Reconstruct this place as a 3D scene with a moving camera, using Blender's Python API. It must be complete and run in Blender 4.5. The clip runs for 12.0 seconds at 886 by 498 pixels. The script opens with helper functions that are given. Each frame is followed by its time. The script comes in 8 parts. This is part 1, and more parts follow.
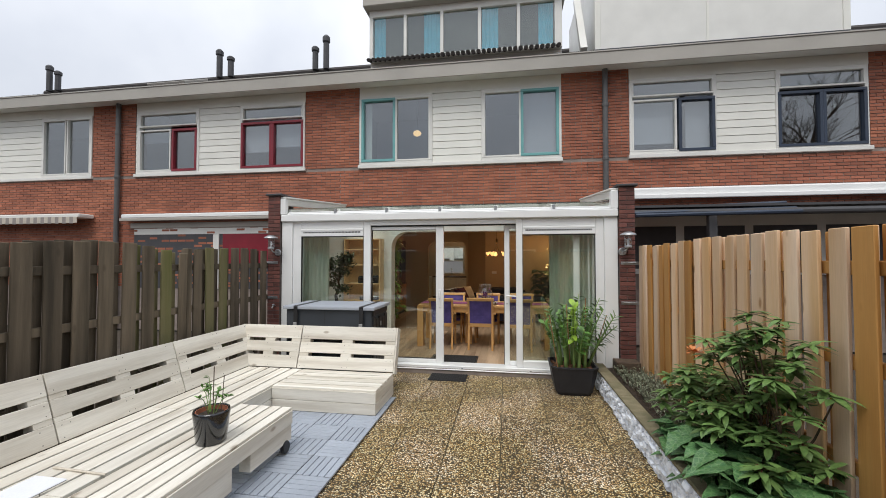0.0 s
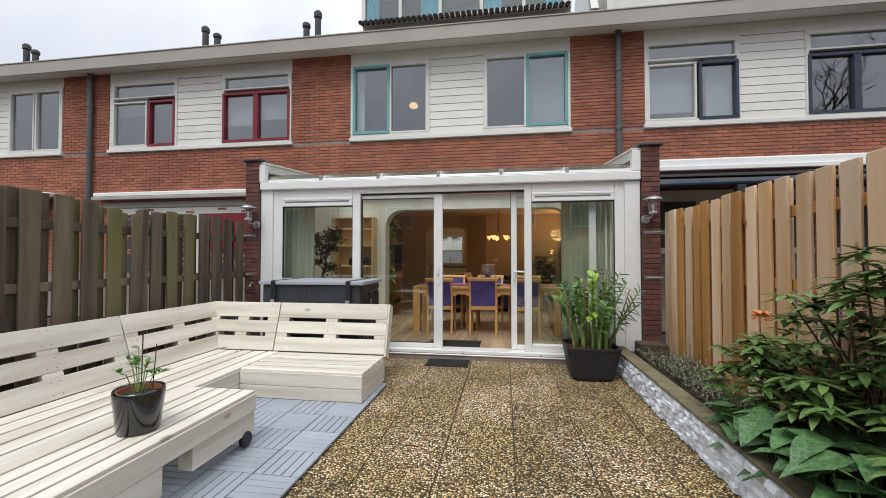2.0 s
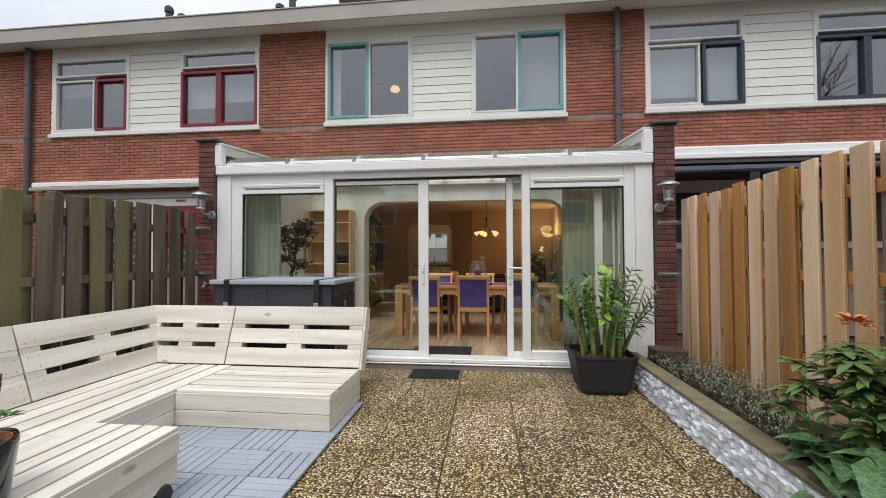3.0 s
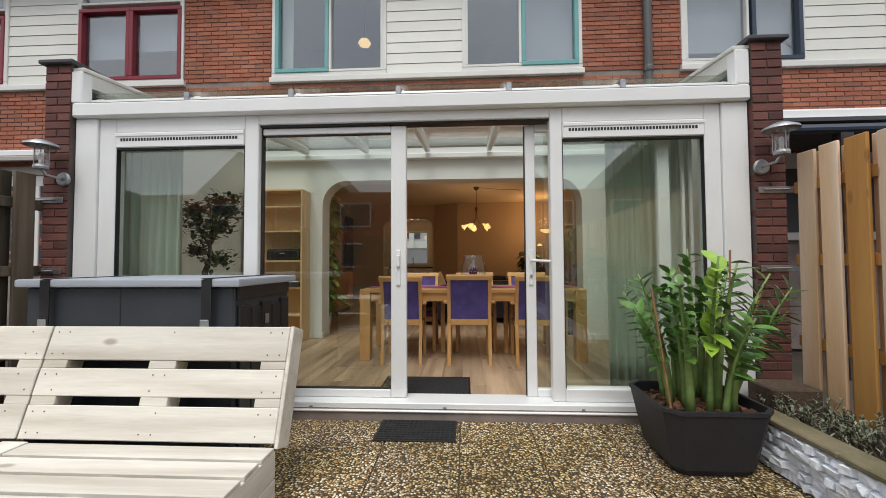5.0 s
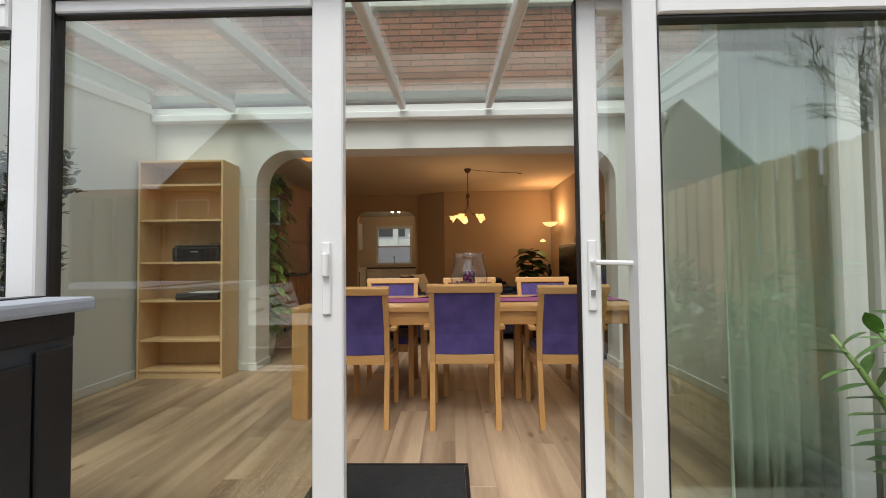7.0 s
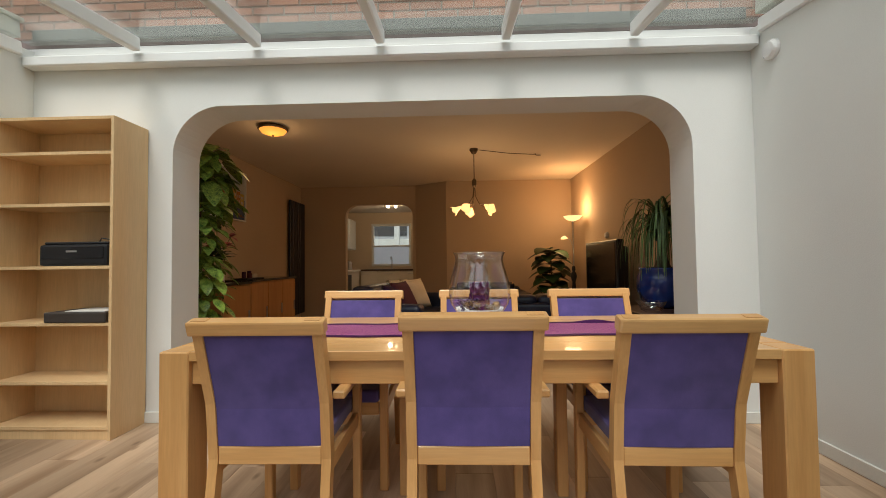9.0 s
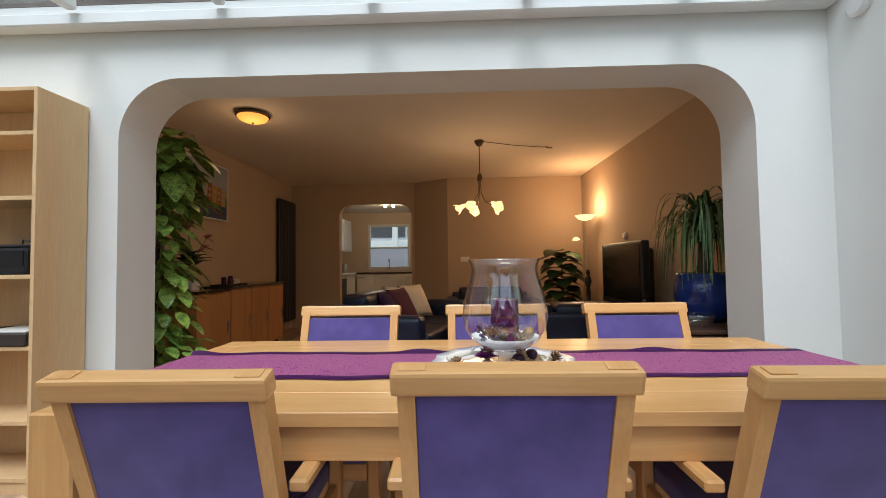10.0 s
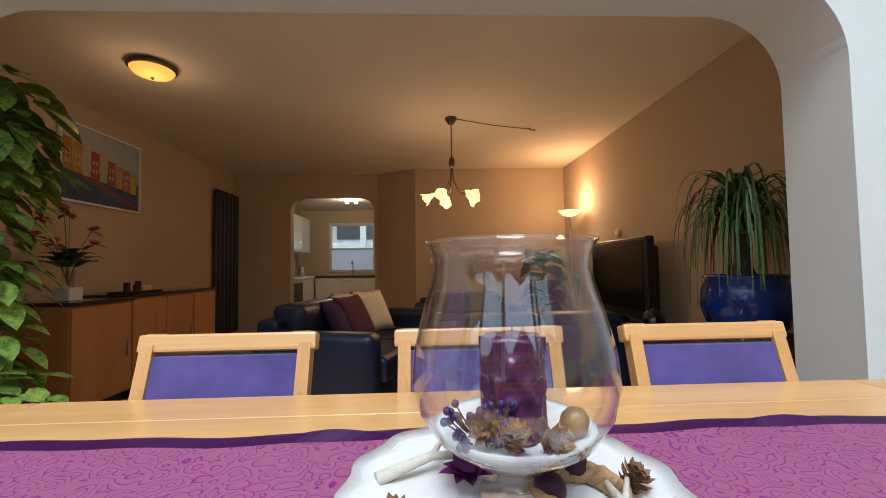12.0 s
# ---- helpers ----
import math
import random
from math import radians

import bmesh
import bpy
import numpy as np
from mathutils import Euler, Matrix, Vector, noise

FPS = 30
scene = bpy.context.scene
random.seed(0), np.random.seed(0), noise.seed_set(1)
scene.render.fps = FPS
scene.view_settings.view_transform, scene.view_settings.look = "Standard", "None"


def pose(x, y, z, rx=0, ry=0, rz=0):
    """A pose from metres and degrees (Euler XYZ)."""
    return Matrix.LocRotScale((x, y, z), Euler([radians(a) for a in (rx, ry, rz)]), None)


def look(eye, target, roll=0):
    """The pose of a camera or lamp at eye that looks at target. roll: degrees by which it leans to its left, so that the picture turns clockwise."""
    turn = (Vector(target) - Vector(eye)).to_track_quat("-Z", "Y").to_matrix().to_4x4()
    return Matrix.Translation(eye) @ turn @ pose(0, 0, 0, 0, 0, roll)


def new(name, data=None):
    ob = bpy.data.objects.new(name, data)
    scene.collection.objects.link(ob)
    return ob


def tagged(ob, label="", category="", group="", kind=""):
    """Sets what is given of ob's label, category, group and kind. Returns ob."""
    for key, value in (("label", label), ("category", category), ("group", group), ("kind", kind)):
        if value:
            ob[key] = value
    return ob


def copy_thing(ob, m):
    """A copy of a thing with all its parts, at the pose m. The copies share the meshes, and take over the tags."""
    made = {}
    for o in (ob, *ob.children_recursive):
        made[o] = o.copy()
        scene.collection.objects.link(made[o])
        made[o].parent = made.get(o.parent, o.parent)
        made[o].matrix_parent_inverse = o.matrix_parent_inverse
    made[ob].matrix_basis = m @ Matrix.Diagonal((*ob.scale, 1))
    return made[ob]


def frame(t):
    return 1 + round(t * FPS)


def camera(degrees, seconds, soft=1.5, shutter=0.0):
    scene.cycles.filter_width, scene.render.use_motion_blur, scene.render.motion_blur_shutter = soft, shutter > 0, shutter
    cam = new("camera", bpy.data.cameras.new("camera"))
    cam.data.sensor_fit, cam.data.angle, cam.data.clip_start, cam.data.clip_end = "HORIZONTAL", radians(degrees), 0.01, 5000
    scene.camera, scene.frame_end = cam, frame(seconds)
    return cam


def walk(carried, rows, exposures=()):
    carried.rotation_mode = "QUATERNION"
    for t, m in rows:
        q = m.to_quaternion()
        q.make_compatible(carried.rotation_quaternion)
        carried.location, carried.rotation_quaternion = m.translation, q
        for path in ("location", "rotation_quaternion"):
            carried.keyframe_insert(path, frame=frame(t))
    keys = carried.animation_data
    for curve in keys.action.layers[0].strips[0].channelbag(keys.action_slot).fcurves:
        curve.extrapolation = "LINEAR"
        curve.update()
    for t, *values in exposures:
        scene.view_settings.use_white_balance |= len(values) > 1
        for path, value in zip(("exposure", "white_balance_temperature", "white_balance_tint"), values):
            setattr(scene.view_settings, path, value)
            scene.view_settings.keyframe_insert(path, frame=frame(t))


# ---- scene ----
cam = camera(96.0, 12.0, soft=0.9)
PATH = [
    (0, (0.032, -0.046, 1.582), (-0.284, 1.928, 1.634), -0.0),
    (0.5, (-0.004, 0.062, 1.485), (-0.326, 2.035, 1.535), 0.0),
    (1, (-0.062, 0.187, 1.366), (-0.382, 2.16, 1.419), 0.0),
    (1.5, (-0.072, 0.37, 1.276), (-0.391, 2.344, 1.325), 0.0),
    (2, (-0.092, 0.627, 1.218), (-0.396, 2.603, 1.264), 0.0),
    (2.5, (-0.14, 0.918, 1.174), (-0.411, 2.899, 1.221), -0.1),
    (3, (-0.231, 1.295, 1.161), (-0.45, 3.283, 1.206), -0.2),
    (5, (-0.469, 2.899, 1.03), (-0.578, 4.895, 1.1), -0.3),
    (5.5, (-0.473, 3.279, 1.06), (-0.57, 5.276, 1.114), -0.5),
    (6, (-0.499, 3.683, 1.058), (-0.573, 5.681, 1.119), -0.6),
    (6.5, (-0.499, 4.047, 1.023), (-0.563, 6.044, 1.107), -0.4),
    (7, (-0.504, 4.417, 1.054), (-0.547, 6.416, 1.116), -0.6),
    (9, (-0.476, 5.64, 1.074), (-0.543, 7.638, 1.138), -0.7),
    (9.5, (-0.511, 5.908, 1.071), (-0.579, 7.905, 1.143), -0.7),
    (10, (-0.537, 6.14, 1.105), (-0.596, 8.138, 1.175), -0.8),
    (10.5, (-0.542, 6.368, 1.111), (-0.578, 8.366, 1.185), -0.7),
    (11, (-0.541, 6.622, 1.123), (-0.553, 8.621, 1.197), -0.7),
    (11.5, (-0.517, 6.798, 1.12), (-0.494, 8.796, 1.198), -0.9),
    (12, (-0.492, 6.929, 1.081), (-0.409, 8.925, 1.166), -0.9),
]
walk(cam, [(t, look(eye, target, roll)) for t, eye, target, roll in PATH],
     exposures=[(0.0, 0.43, 6500, 10), (3.0, 0.45, 6500, 10), (5.5, 0.50, 6500, 10), (6.5, 0.62, 6450, 10), (7.2, 0.76, 6450, 10), (9.0, 0.90, 6450, 10), (9.6, 1.03, 5750, 10), (10.2, 1.10, 5650, 10), (10.7, 1.0, 5500, 9), (11.5, 1.03, 5550, 10), (12.0, 1.15, 5500, 9)])

# world, sun and exposure
world = bpy.data.worlds.new("overcast_sky")
scene.world = world
world.use_nodes = True
wn = world.node_tree.nodes
wl = world.node_tree.links
sky = wn.new("ShaderNodeTexSky")
sky.sky_type, sky.sun_disc = "NISHITA", False
sky.sun_elevation, sky.sun_rotation = radians(60), radians(188)
skyscale = wn.new("ShaderNodeVectorMath")
skyscale.operation = "SCALE"
skyscale.inputs["Scale"].default_value = 0.11
wl.new(sky.outputs[0], skyscale.inputs[0])
wtc = wn.new("ShaderNodeTexCoord")
wno = wn.new("ShaderNodeTexNoise")
wno.inputs["Scale"].default_value, wno.inputs["Detail"].default_value = 2.2, 5
wl.new(wtc.outputs["Generated"], wno.inputs["Vector"])
wra = wn.new("ShaderNodeValToRGB")
wra.color_ramp.elements[0].position, wra.color_ramp.elements[1].position = 0.3, 0.72
wra.color_ramp.elements[0].color = (0.62, 0.66, 0.74, 1)
wra.color_ramp.elements[1].color = (0.94, 0.96, 1.0, 1)
wl.new(wno.outputs["Fac"], wra.inputs["Fac"])
wmix = wn.new("ShaderNodeMix")
wmix.data_type = "RGBA"
wmix.inputs[0].default_value = 0.88
wl.new(skyscale.outputs[0], wmix.inputs["A"])
wl.new(wra.outputs[0], wmix.inputs["B"])
wsep, wlift = wn.new("ShaderNodeSeparateXYZ"), wn.new("ShaderNodeMapRange")
wl.new(wtc.outputs["Generated"], wsep.inputs[0])
wl.new(wsep.outputs["Z"], wlift.inputs["Value"])
wlift.inputs["To Min"].default_value, wlift.inputs["To Max"].default_value = 0.66, 1.35
wdome = wn.new("ShaderNodeVectorMath")
wdome.operation = "SCALE"
wl.new(wmix.outputs["Result"], wdome.inputs[0])
wl.new(wlift.outputs["Result"], wdome.inputs["Scale"])
wl.new(wdome.outputs[0], wn["Background"].inputs["Color"])
wn["Background"].inputs["Strength"].default_value = 0.95

sun = new("sun", bpy.data.lights.new("sun", "SUN"))
sun.data.energy, sun.data.angle, sun.data.color = 1.4, radians(28), (1.0, 0.96, 0.9)
sun.matrix_world = look((-0.8, -5.4, 9.5), (0, 0, 0))


# ---------- materials ----------
def mat(name, col, rough=0.6, metal=0.0, var=0.12, scale=6.0, fine=0.06, fscale=90.0, bump=0.0, bscale=60.0, stretch=(1, 1, 1),
        col2=None, patch=0.5, spec=0.5, rand=0.0, bdist=0.01, coat=0.0, sheen=0.0, detail=4.0):
    """A surface with variation at two scales, fine relief and, by rand, a tone of its own for every object."""
    m = bpy.data.materials.new(name)
    m.use_nodes = True
    n, l = m.node_tree.nodes, m.node_tree.links
    p = n["Principled BSDF"]
    p.inputs["Roughness"].default_value, p.inputs["Metallic"].default_value = rough, metal
    p.inputs["Specular IOR Level"].default_value = spec
    p.inputs["Coat Weight"].default_value, p.inputs["Sheen Weight"].default_value = coat, sheen
    tc, mp = n.new("ShaderNodeTexCoord"), n.new("ShaderNodeMapping")
    mp.inputs["Scale"].default_value = stretch
    oi = n.new("ShaderNodeObjectInfo")
    sc = n.new("ShaderNodeVectorMath")
    sc.operation = "MULTIPLY_ADD"
    sc.inputs[1].default_value = (37, 37, 37)
    cb = n.new("ShaderNodeCombineXYZ")
    for k in range(3):
        l.new(oi.outputs["Random"], cb.inputs[k])
    l.new(cb.outputs[0], sc.inputs[0])
    l.new(tc.outputs["Object"], sc.inputs[2])
    l.new(sc.outputs[0], mp.inputs["Vector"])
    big, sm = n.new("ShaderNodeTexNoise"), n.new("ShaderNodeTexNoise")
    big.inputs["Scale"].default_value, big.inputs["Detail"].default_value = scale, detail
    sm.inputs["Scale"].default_value, sm.inputs["Detail"].default_value = fscale, 3
    l.new(mp.outputs[0], big.inputs["Vector"])
    l.new(mp.outputs[0], sm.inputs["Vector"])
    c2 = col2 or tuple(c * (1 - var) for c in col)
    ramp = n.new("ShaderNodeValToRGB")
    ramp.color_ramp.elements[0].position, ramp.color_ramp.elements[1].position = patch - 0.18, patch + 0.18
    ramp.color_ramp.elements[0].color, ramp.color_ramp.elements[1].color = (*c2, 1), (*col, 1)
    l.new(big.outputs["Fac"], ramp.inputs["Fac"])
    hsv = n.new("ShaderNodeHueSaturation")
    l.new(ramp.outputs[0], hsv.inputs["Color"])
    ma = n.new("ShaderNodeMath")
    ma.operation = "MULTIPLY_ADD"
    ma.inputs[1].default_value, ma.inputs[2].default_value = 2 * fine, 1 - fine
    l.new(sm.outputs["Fac"], ma.inputs[0])
    mb = n.new("ShaderNodeMath")
    mb.operation = "MULTIPLY_ADD"
    mb.inputs[1].default_value, mb.inputs[2].default_value = 2 * rand, 1 - rand
    l.new(oi.outputs["Random"], mb.inputs[0])
    mc = n.new("ShaderNodeMath")
    mc.operation = "MULTIPLY"
    l.new(ma.outputs[0], mc.inputs[0])
    l.new(mb.outputs[0], mc.inputs[1])
    l.new(mc.outputs[0], hsv.inputs["Value"])
    l.new(hsv.outputs[0], p.inputs["Base Color"])
    if bump:
        bt, bp = n.new("ShaderNodeTexNoise"), n.new("ShaderNodeBump")
        bt.inputs["Scale"].default_value, bt.inputs["Detail"].default_value = bscale, 4
        l.new(mp.outputs[0], bt.inputs["Vector"])
        l.new(bt.outputs["Fac"], bp.inputs["Height"])
        bp.inputs["Strength"].default_value, bp.inputs["Distance"].default_value = bump, bdist
        l.new(bp.outputs[0], p.inputs["Normal"])
    return m


def island_tone(m, amount):
    """Gives every joined piece of a mesh its own tone."""
    n, l = m.node_tree.nodes, m.node_tree.links
    p = n["Principled BSDF"]
    src = p.inputs["Base Color"].links[0].from_socket
    g, h, a = n.new("ShaderNodeNewGeometry"), n.new("ShaderNodeHueSaturation"), n.new("ShaderNodeMath")
    a.operation = "MULTIPLY_ADD"
    a.inputs[1].default_value, a.inputs[2].default_value = 2 * amount, 1 - amount
    l.new(g.outputs["Random Per Island"], a.inputs[0])
    l.new(a.outputs[0], h.inputs["Value"])
    l.new(src, h.inputs["Color"])
    l.new(h.outputs[0], p.inputs["Base Color"])
    return m


def glass(name, tint=(1, 1, 1), ior=1.45, gain=1.0, rough=0.0):
    """A clear pane: light goes straight through, gloss by Fresnel."""
    m = bpy.data.materials.new(name)
    m.use_nodes = True
    n, l = m.node_tree.nodes, m.node_tree.links
    n.remove(n["Principled BSDF"])
    t, g, mx, f = n.new("ShaderNodeBsdfTransparent"), n.new("ShaderNodeBsdfGlossy"), n.new("ShaderNodeMixShader"), n.new("ShaderNodeFresnel")
    t.inputs[0].default_value = (*tint, 1)
    g.inputs["Roughness"].default_value = rough
    n.remove(f)
    f = n.new("ShaderNodeLayerWeight")
    pw, k = n.new("ShaderNodeMath"), n.new("ShaderNodeMath")
    pw.operation, k.operation, k.use_clamp = "POWER", "MULTIPLY_ADD", True
    pw.inputs[1].default_value = 4.0
    k.inputs[1].default_value, k.inputs[2].default_value = 0.8, 0.045 * gain
    l.new(f.outputs["Facing"], pw.inputs[0])
    l.new(pw.outputs[0], k.inputs[0])
    l.new(k.outputs[0], mx.inputs[0])
    l.new(t.outputs[0], mx.inputs[1])
    l.new(g.outputs[0], mx.inputs[2])
    l.new(mx.outputs[0], n["Material Output"].inputs["Surface"])
    return m


def glow(name, col, strength):
    m = bpy.data.materials.new(name)
    m.use_nodes = True
    p = m.node_tree.nodes["Principled BSDF"]
    p.inputs["Base Color"].default_value = (*col, 1)
    p.inputs["Emission Color"].default_value = (*col, 1)
    p.inputs["Emission Strength"].default_value = strength
    return m


def grain(name, a, b, along, rough=0.5, knots=0.0, rand=0.12, wscale=14.0, bump=0.15, spec=0.4, coat=0.0, patch=0.5):
    """Wood with its grain along one axis (0, 1 or 2)."""
    s = [1.0, 1.0, 1.0]
    s[along] = 0.07
    m = mat(name, a, rough, var=0.2, col2=b, scale=wscale, stretch=s, fine=0.12, fscale=130, bump=bump, bscale=110, rand=rand, spec=spec, bdist=0.004, coat=coat, detail=6, patch=patch)
    if knots:
        n, l = m.node_tree.nodes, m.node_tree.links
        p = n["Principled BSDF"]
        src = p.inputs["Base Color"].links[0].from_socket
        v, r, mx = n.new("ShaderNodeTexVoronoi"), n.new("ShaderNodeValToRGB"), n.new("ShaderNodeMix")
        mp2 = n.new("ShaderNodeMapping")
        s2 = [1.0, 1.0, 1.0]
        s2[along] = 0.45
        mp2.inputs["Scale"].default_value = s2
        mpn = [q for q in n if q.type == "MAPPING"][0]
        l.new(mpn.inputs["Vector"].links[0].from_socket, mp2.inputs["Vector"])
        l.new(mp2.outputs[0], v.inputs["Vector"])
        v.inputs["Scale"].default_value = 6
        r.color_ramp.elements[0].position, r.color_ramp.elements[1].position = 0.06, 0.13
        r.color_ramp.elements[0].color, r.color_ramp.elements[1].color = (1, 1, 1, 1), (0, 0, 0, 1)
        l.new(v.outputs["Distance"], r.inputs["Fac"])
        k = n.new("ShaderNodeMath")
        k.operation = "MULTIPLY"
        k.inputs[1].default_value = knots
        l.new(r.outputs[0], k.inputs[0])
        mx.data_type = "RGBA"
        l.new(k.outputs[0], mx.inputs[0])
        l.new(src, mx.inputs["A"])
        mx.inputs["B"].default_value = (b[0] * 0.5, b[1] * 0.42, b[2] * 0.35, 1)
        l.new(mx.outputs["Result"], p.inputs["Base Color"])
    return m


BRICK = mat("red_brick", (0.36, 0.125, 0.07), 0.85, col2=(0.25, 0.085, 0.055), scale=3, fine=0.25, fscale=120, bump=0.5, bscale=90, rand=0.22)
BRICK_J = island_tone(mat("red_brick_wall", (0.40, 0.15, 0.085), 0.85, col2=(0.29, 0.10, 0.06), scale=1.2, fine=0.22, fscale=80, bump=0.4, bscale=90), 0.2)
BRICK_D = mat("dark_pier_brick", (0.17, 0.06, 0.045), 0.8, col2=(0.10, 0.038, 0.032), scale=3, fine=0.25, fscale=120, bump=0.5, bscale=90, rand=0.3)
MORTAR = mat("mortar", (0.30, 0.25, 0.22), 0.95, var=0.3, bump=0.4)
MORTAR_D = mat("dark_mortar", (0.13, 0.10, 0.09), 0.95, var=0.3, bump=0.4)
WHITE = mat("white_plastic_frame", (0.80, 0.81, 0.80), 0.32, var=0.05, scale=3, fine=0.02, bump=0.02)
WHITE_W = mat("white_painted_timber", (0.74, 0.74, 0.70), 0.5, var=0.1, scale=2, fine=0.05, bump=0.05)
SIDING = mat("white_siding", (0.76, 0.76, 0.70), 0.5, var=0.08, scale=1.5, fine=0.04, bump=0.05, rand=0.03)
FASCIA = mat("grey_fascia", (0.40, 0.38, 0.34), 0.6, var=0.15, scale=1.2, fine=0.06)
TEAL = mat("teal_painted_frame", (0.16, 0.40, 0.40), 0.4, var=0.12, scale=4)
REDP = mat("wine_red_paint", (0.22, 0.012, 0.025), 0.35, var=0.15, scale=4)
NAVYP = mat("dark_blue_paint", (0.03, 0.045, 0.075), 0.35, var=0.15, scale=4)
PIPE = mat("grey_pvc_pipe", (0.10, 0.10, 0.10), 0.5, var=0.2, scale=4)
ROOFT = island_tone(mat("dark_roof_tile", (0.055, 0.048, 0.045), 0.8, var=0.3, scale=3, fine=0.2, bump=0.3), 0.25)
# lead parts; also opaque sheets that paint unlit rooms dark behind glazing
LEAD_AND_DIM = mat("dark_lead_and_dim_room", (0.06, 0.06, 0.065), 0.6, var=0.2)
PANE = glass("window_glass", (0.945, 0.98, 0.95), 1.5, 2.3)
PANE_UP = glass("upper_window_glass", (0.84, 0.88, 0.90), 1.5, 3.6)
ROOFGLASS = glass("roof_glass", (0.88, 0.92, 0.87), 1.5, 1.3, 0.02)
_n, _l = ROOFGLASS.node_tree.nodes, ROOFGLASS.node_tree.links
_t, _m = _n.new("ShaderNodeBsdfTranslucent"), _n.new("ShaderNodeMixShader")
_t.inputs[0].default_value = (0.36, 0.38, 0.32, 1)
_m.inputs[0].default_value = 0.05
_src = _n["Material Output"].inputs["Surface"].links[0].from_socket
_l.new(_src, _m.inputs[1])
_l.new(_t.outputs[0], _m.inputs[2])
_l.new(_m.outputs[0], _n["Material Output"].inputs["Surface"])
# plaster greyed down: the low light upstairs is put into its colour
PAINTED_DIM = mat("room_plaster_painted_dim", (0.35, 0.34, 0.32), 0.9, var=0.1)
BLIND = mat("grey_roller_blind", (0.42, 0.43, 0.45), 0.8, var=0.06, scale=2)
WHITEWASH = grain("whitewashed_timber", (0.74, 0.71, 0.63), (0.46, 0.41, 0.33), 0, 0.7, knots=0.6, rand=0.09, wscale=9, patch=0.41)
WHITEWASH_Y = grain("whitewashed_timber_long", (0.74, 0.71, 0.63), (0.46, 0.41, 0.33), 1, 0.7, knots=0.6, rand=0.09, wscale=9, patch=0.41)
DECK = mat("grey_composite_deck", (0.36, 0.40, 0.46), 0.6, var=0.18, scale=3, fine=0.12, rand=0.08, bump=0.15)
OLDWOOD = grain("weathered_fence_wood", (0.175, 0.138, 0.095), (0.06, 0.048, 0.032), 2, 0.85, knots=0.3, rand=0.28, wscale=9, bump=0.5)
MOSSWOOD = grain("mossy_fence_wood", (0.19, 0.165, 0.09), (0.10, 0.11, 0.025), 2, 0.9, knots=0.2, rand=0.2, wscale=6, bump=0.5)
NEWWOOD = grain("new_pine_fence", (0.74, 0.57, 0.42), (0.56, 0.33, 0.14), 2, 0.6, knots=0.8, rand=0.17, wscale=5, bump=0.2)
HONEYWOOD = grain("resin_brown_pine_fence", (0.52, 0.28, 0.085), (0.38, 0.17, 0.04), 2, 0.6, knots=0.5, rand=0.16, wscale=7, bump=0.2)
BEECH = grain("beech_wood", (0.68, 0.385, 0.15), (0.58, 0.30, 0.10), 2, 0.38, rand=0.04, wscale=18, bump=0.03, coat=0.15)
BEECH_X = grain("beech_wood_cross", (0.70, 0.41, 0.165), (0.60, 0.315, 0.11), 0, 0.32, rand=0.05, wscale=14, bump=0.03, coat=0.25)
BEECH_Y = grain("beech_wood_deep", (0.68, 0.385, 0.15), (0.58, 0.30, 0.10), 1, 0.38, rand=0.04, wscale=18, bump=0.03, coat=0.15)
MAPLE = grain("maple_veneer", (0.74, 0.52, 0.28), (0.69, 0.46, 0.235), 2, 0.45, rand=0.03, wscale=10, bump=0.02)
CHERRY = grain("cherry_veneer", (0.50, 0.25, 0.09), (0.42, 0.19, 0.06), 2, 0.4, rand=0.05, wscale=12, bump=0.02)
OAKFLOOR = grain("oak_laminate", (0.50, 0.355, 0.235), (0.215, 0.13, 0.075), 1, 0.42, knots=0.6, rand=0.22, wscale=9, bump=0.05, patch=0.42)
PURPLE = mat("purple_velour", (0.10, 0.07, 0.27), 0.9, col2=(0.06, 0.042, 0.185), scale=9, fine=0.15, fscale=400, bump=0.15, bscale=500, sheen=0.3)
PLASTER = mat("white_plaster", (0.76, 0.765, 0.74), 0.85, var=0.05, scale=1.2, fine=0.03, fscale=160, bump=0.25, bscale=180, bdist=0.003)
GREENWALL = PLASTER
SAND = mat("sand_plaster", (0.52, 0.40, 0.28), 0.85, var=0.06, scale=1.2, fine=0.05, fscale=160, bump=0.25, bscale=180, bdist=0.003)
CEIL = mat("ceiling_plaster", (0.80, 0.70, 0.57), 0.85, var=0.05, scale=1.0, fine=0.03, bump=0.15, bscale=150, bdist=0.003)
NAVY = mat("navy_leather", (0.012, 0.016, 0.04), 0.35, var=0.3, scale=5, fine=0.2, fscale=200, bump=0.25, bscale=220, bdist=0.003)
BLACKP = mat("black_plastic", (0.015, 0.015, 0.017), 0.45, var=0.25, scale=8, bump=0.1)
BOXGREY = mat("anthracite_plastic", (0.035, 0.042, 0.052), 0.5, var=0.2, scale=3, fine=0.1, bump=0.1)
LIDGREY = mat("pale_grey_lid", (0.36, 0.39, 0.44), 0.5, var=0.1, scale=2, fine=0.08)
RUBBER = mat("black_rubber", (0.02, 0.02, 0.021), 0.8, var=0.3, scale=30, fine=0.3, fscale=200, bump=0.5, bscale=200)
STEEL = mat("brushed_steel", (0.55, 0.55, 0.54), 0.35, 1.0, var=0.1, scale=20)
GALV = mat("galvanised_steel", (0.42, 0.43, 0.44), 0.45, 0.9, var=0.25, scale=25)
BRASS = mat("aged_bronze", (0.16, 0.11, 0.07), 0.4, 0.8, var=0.2, scale=25)
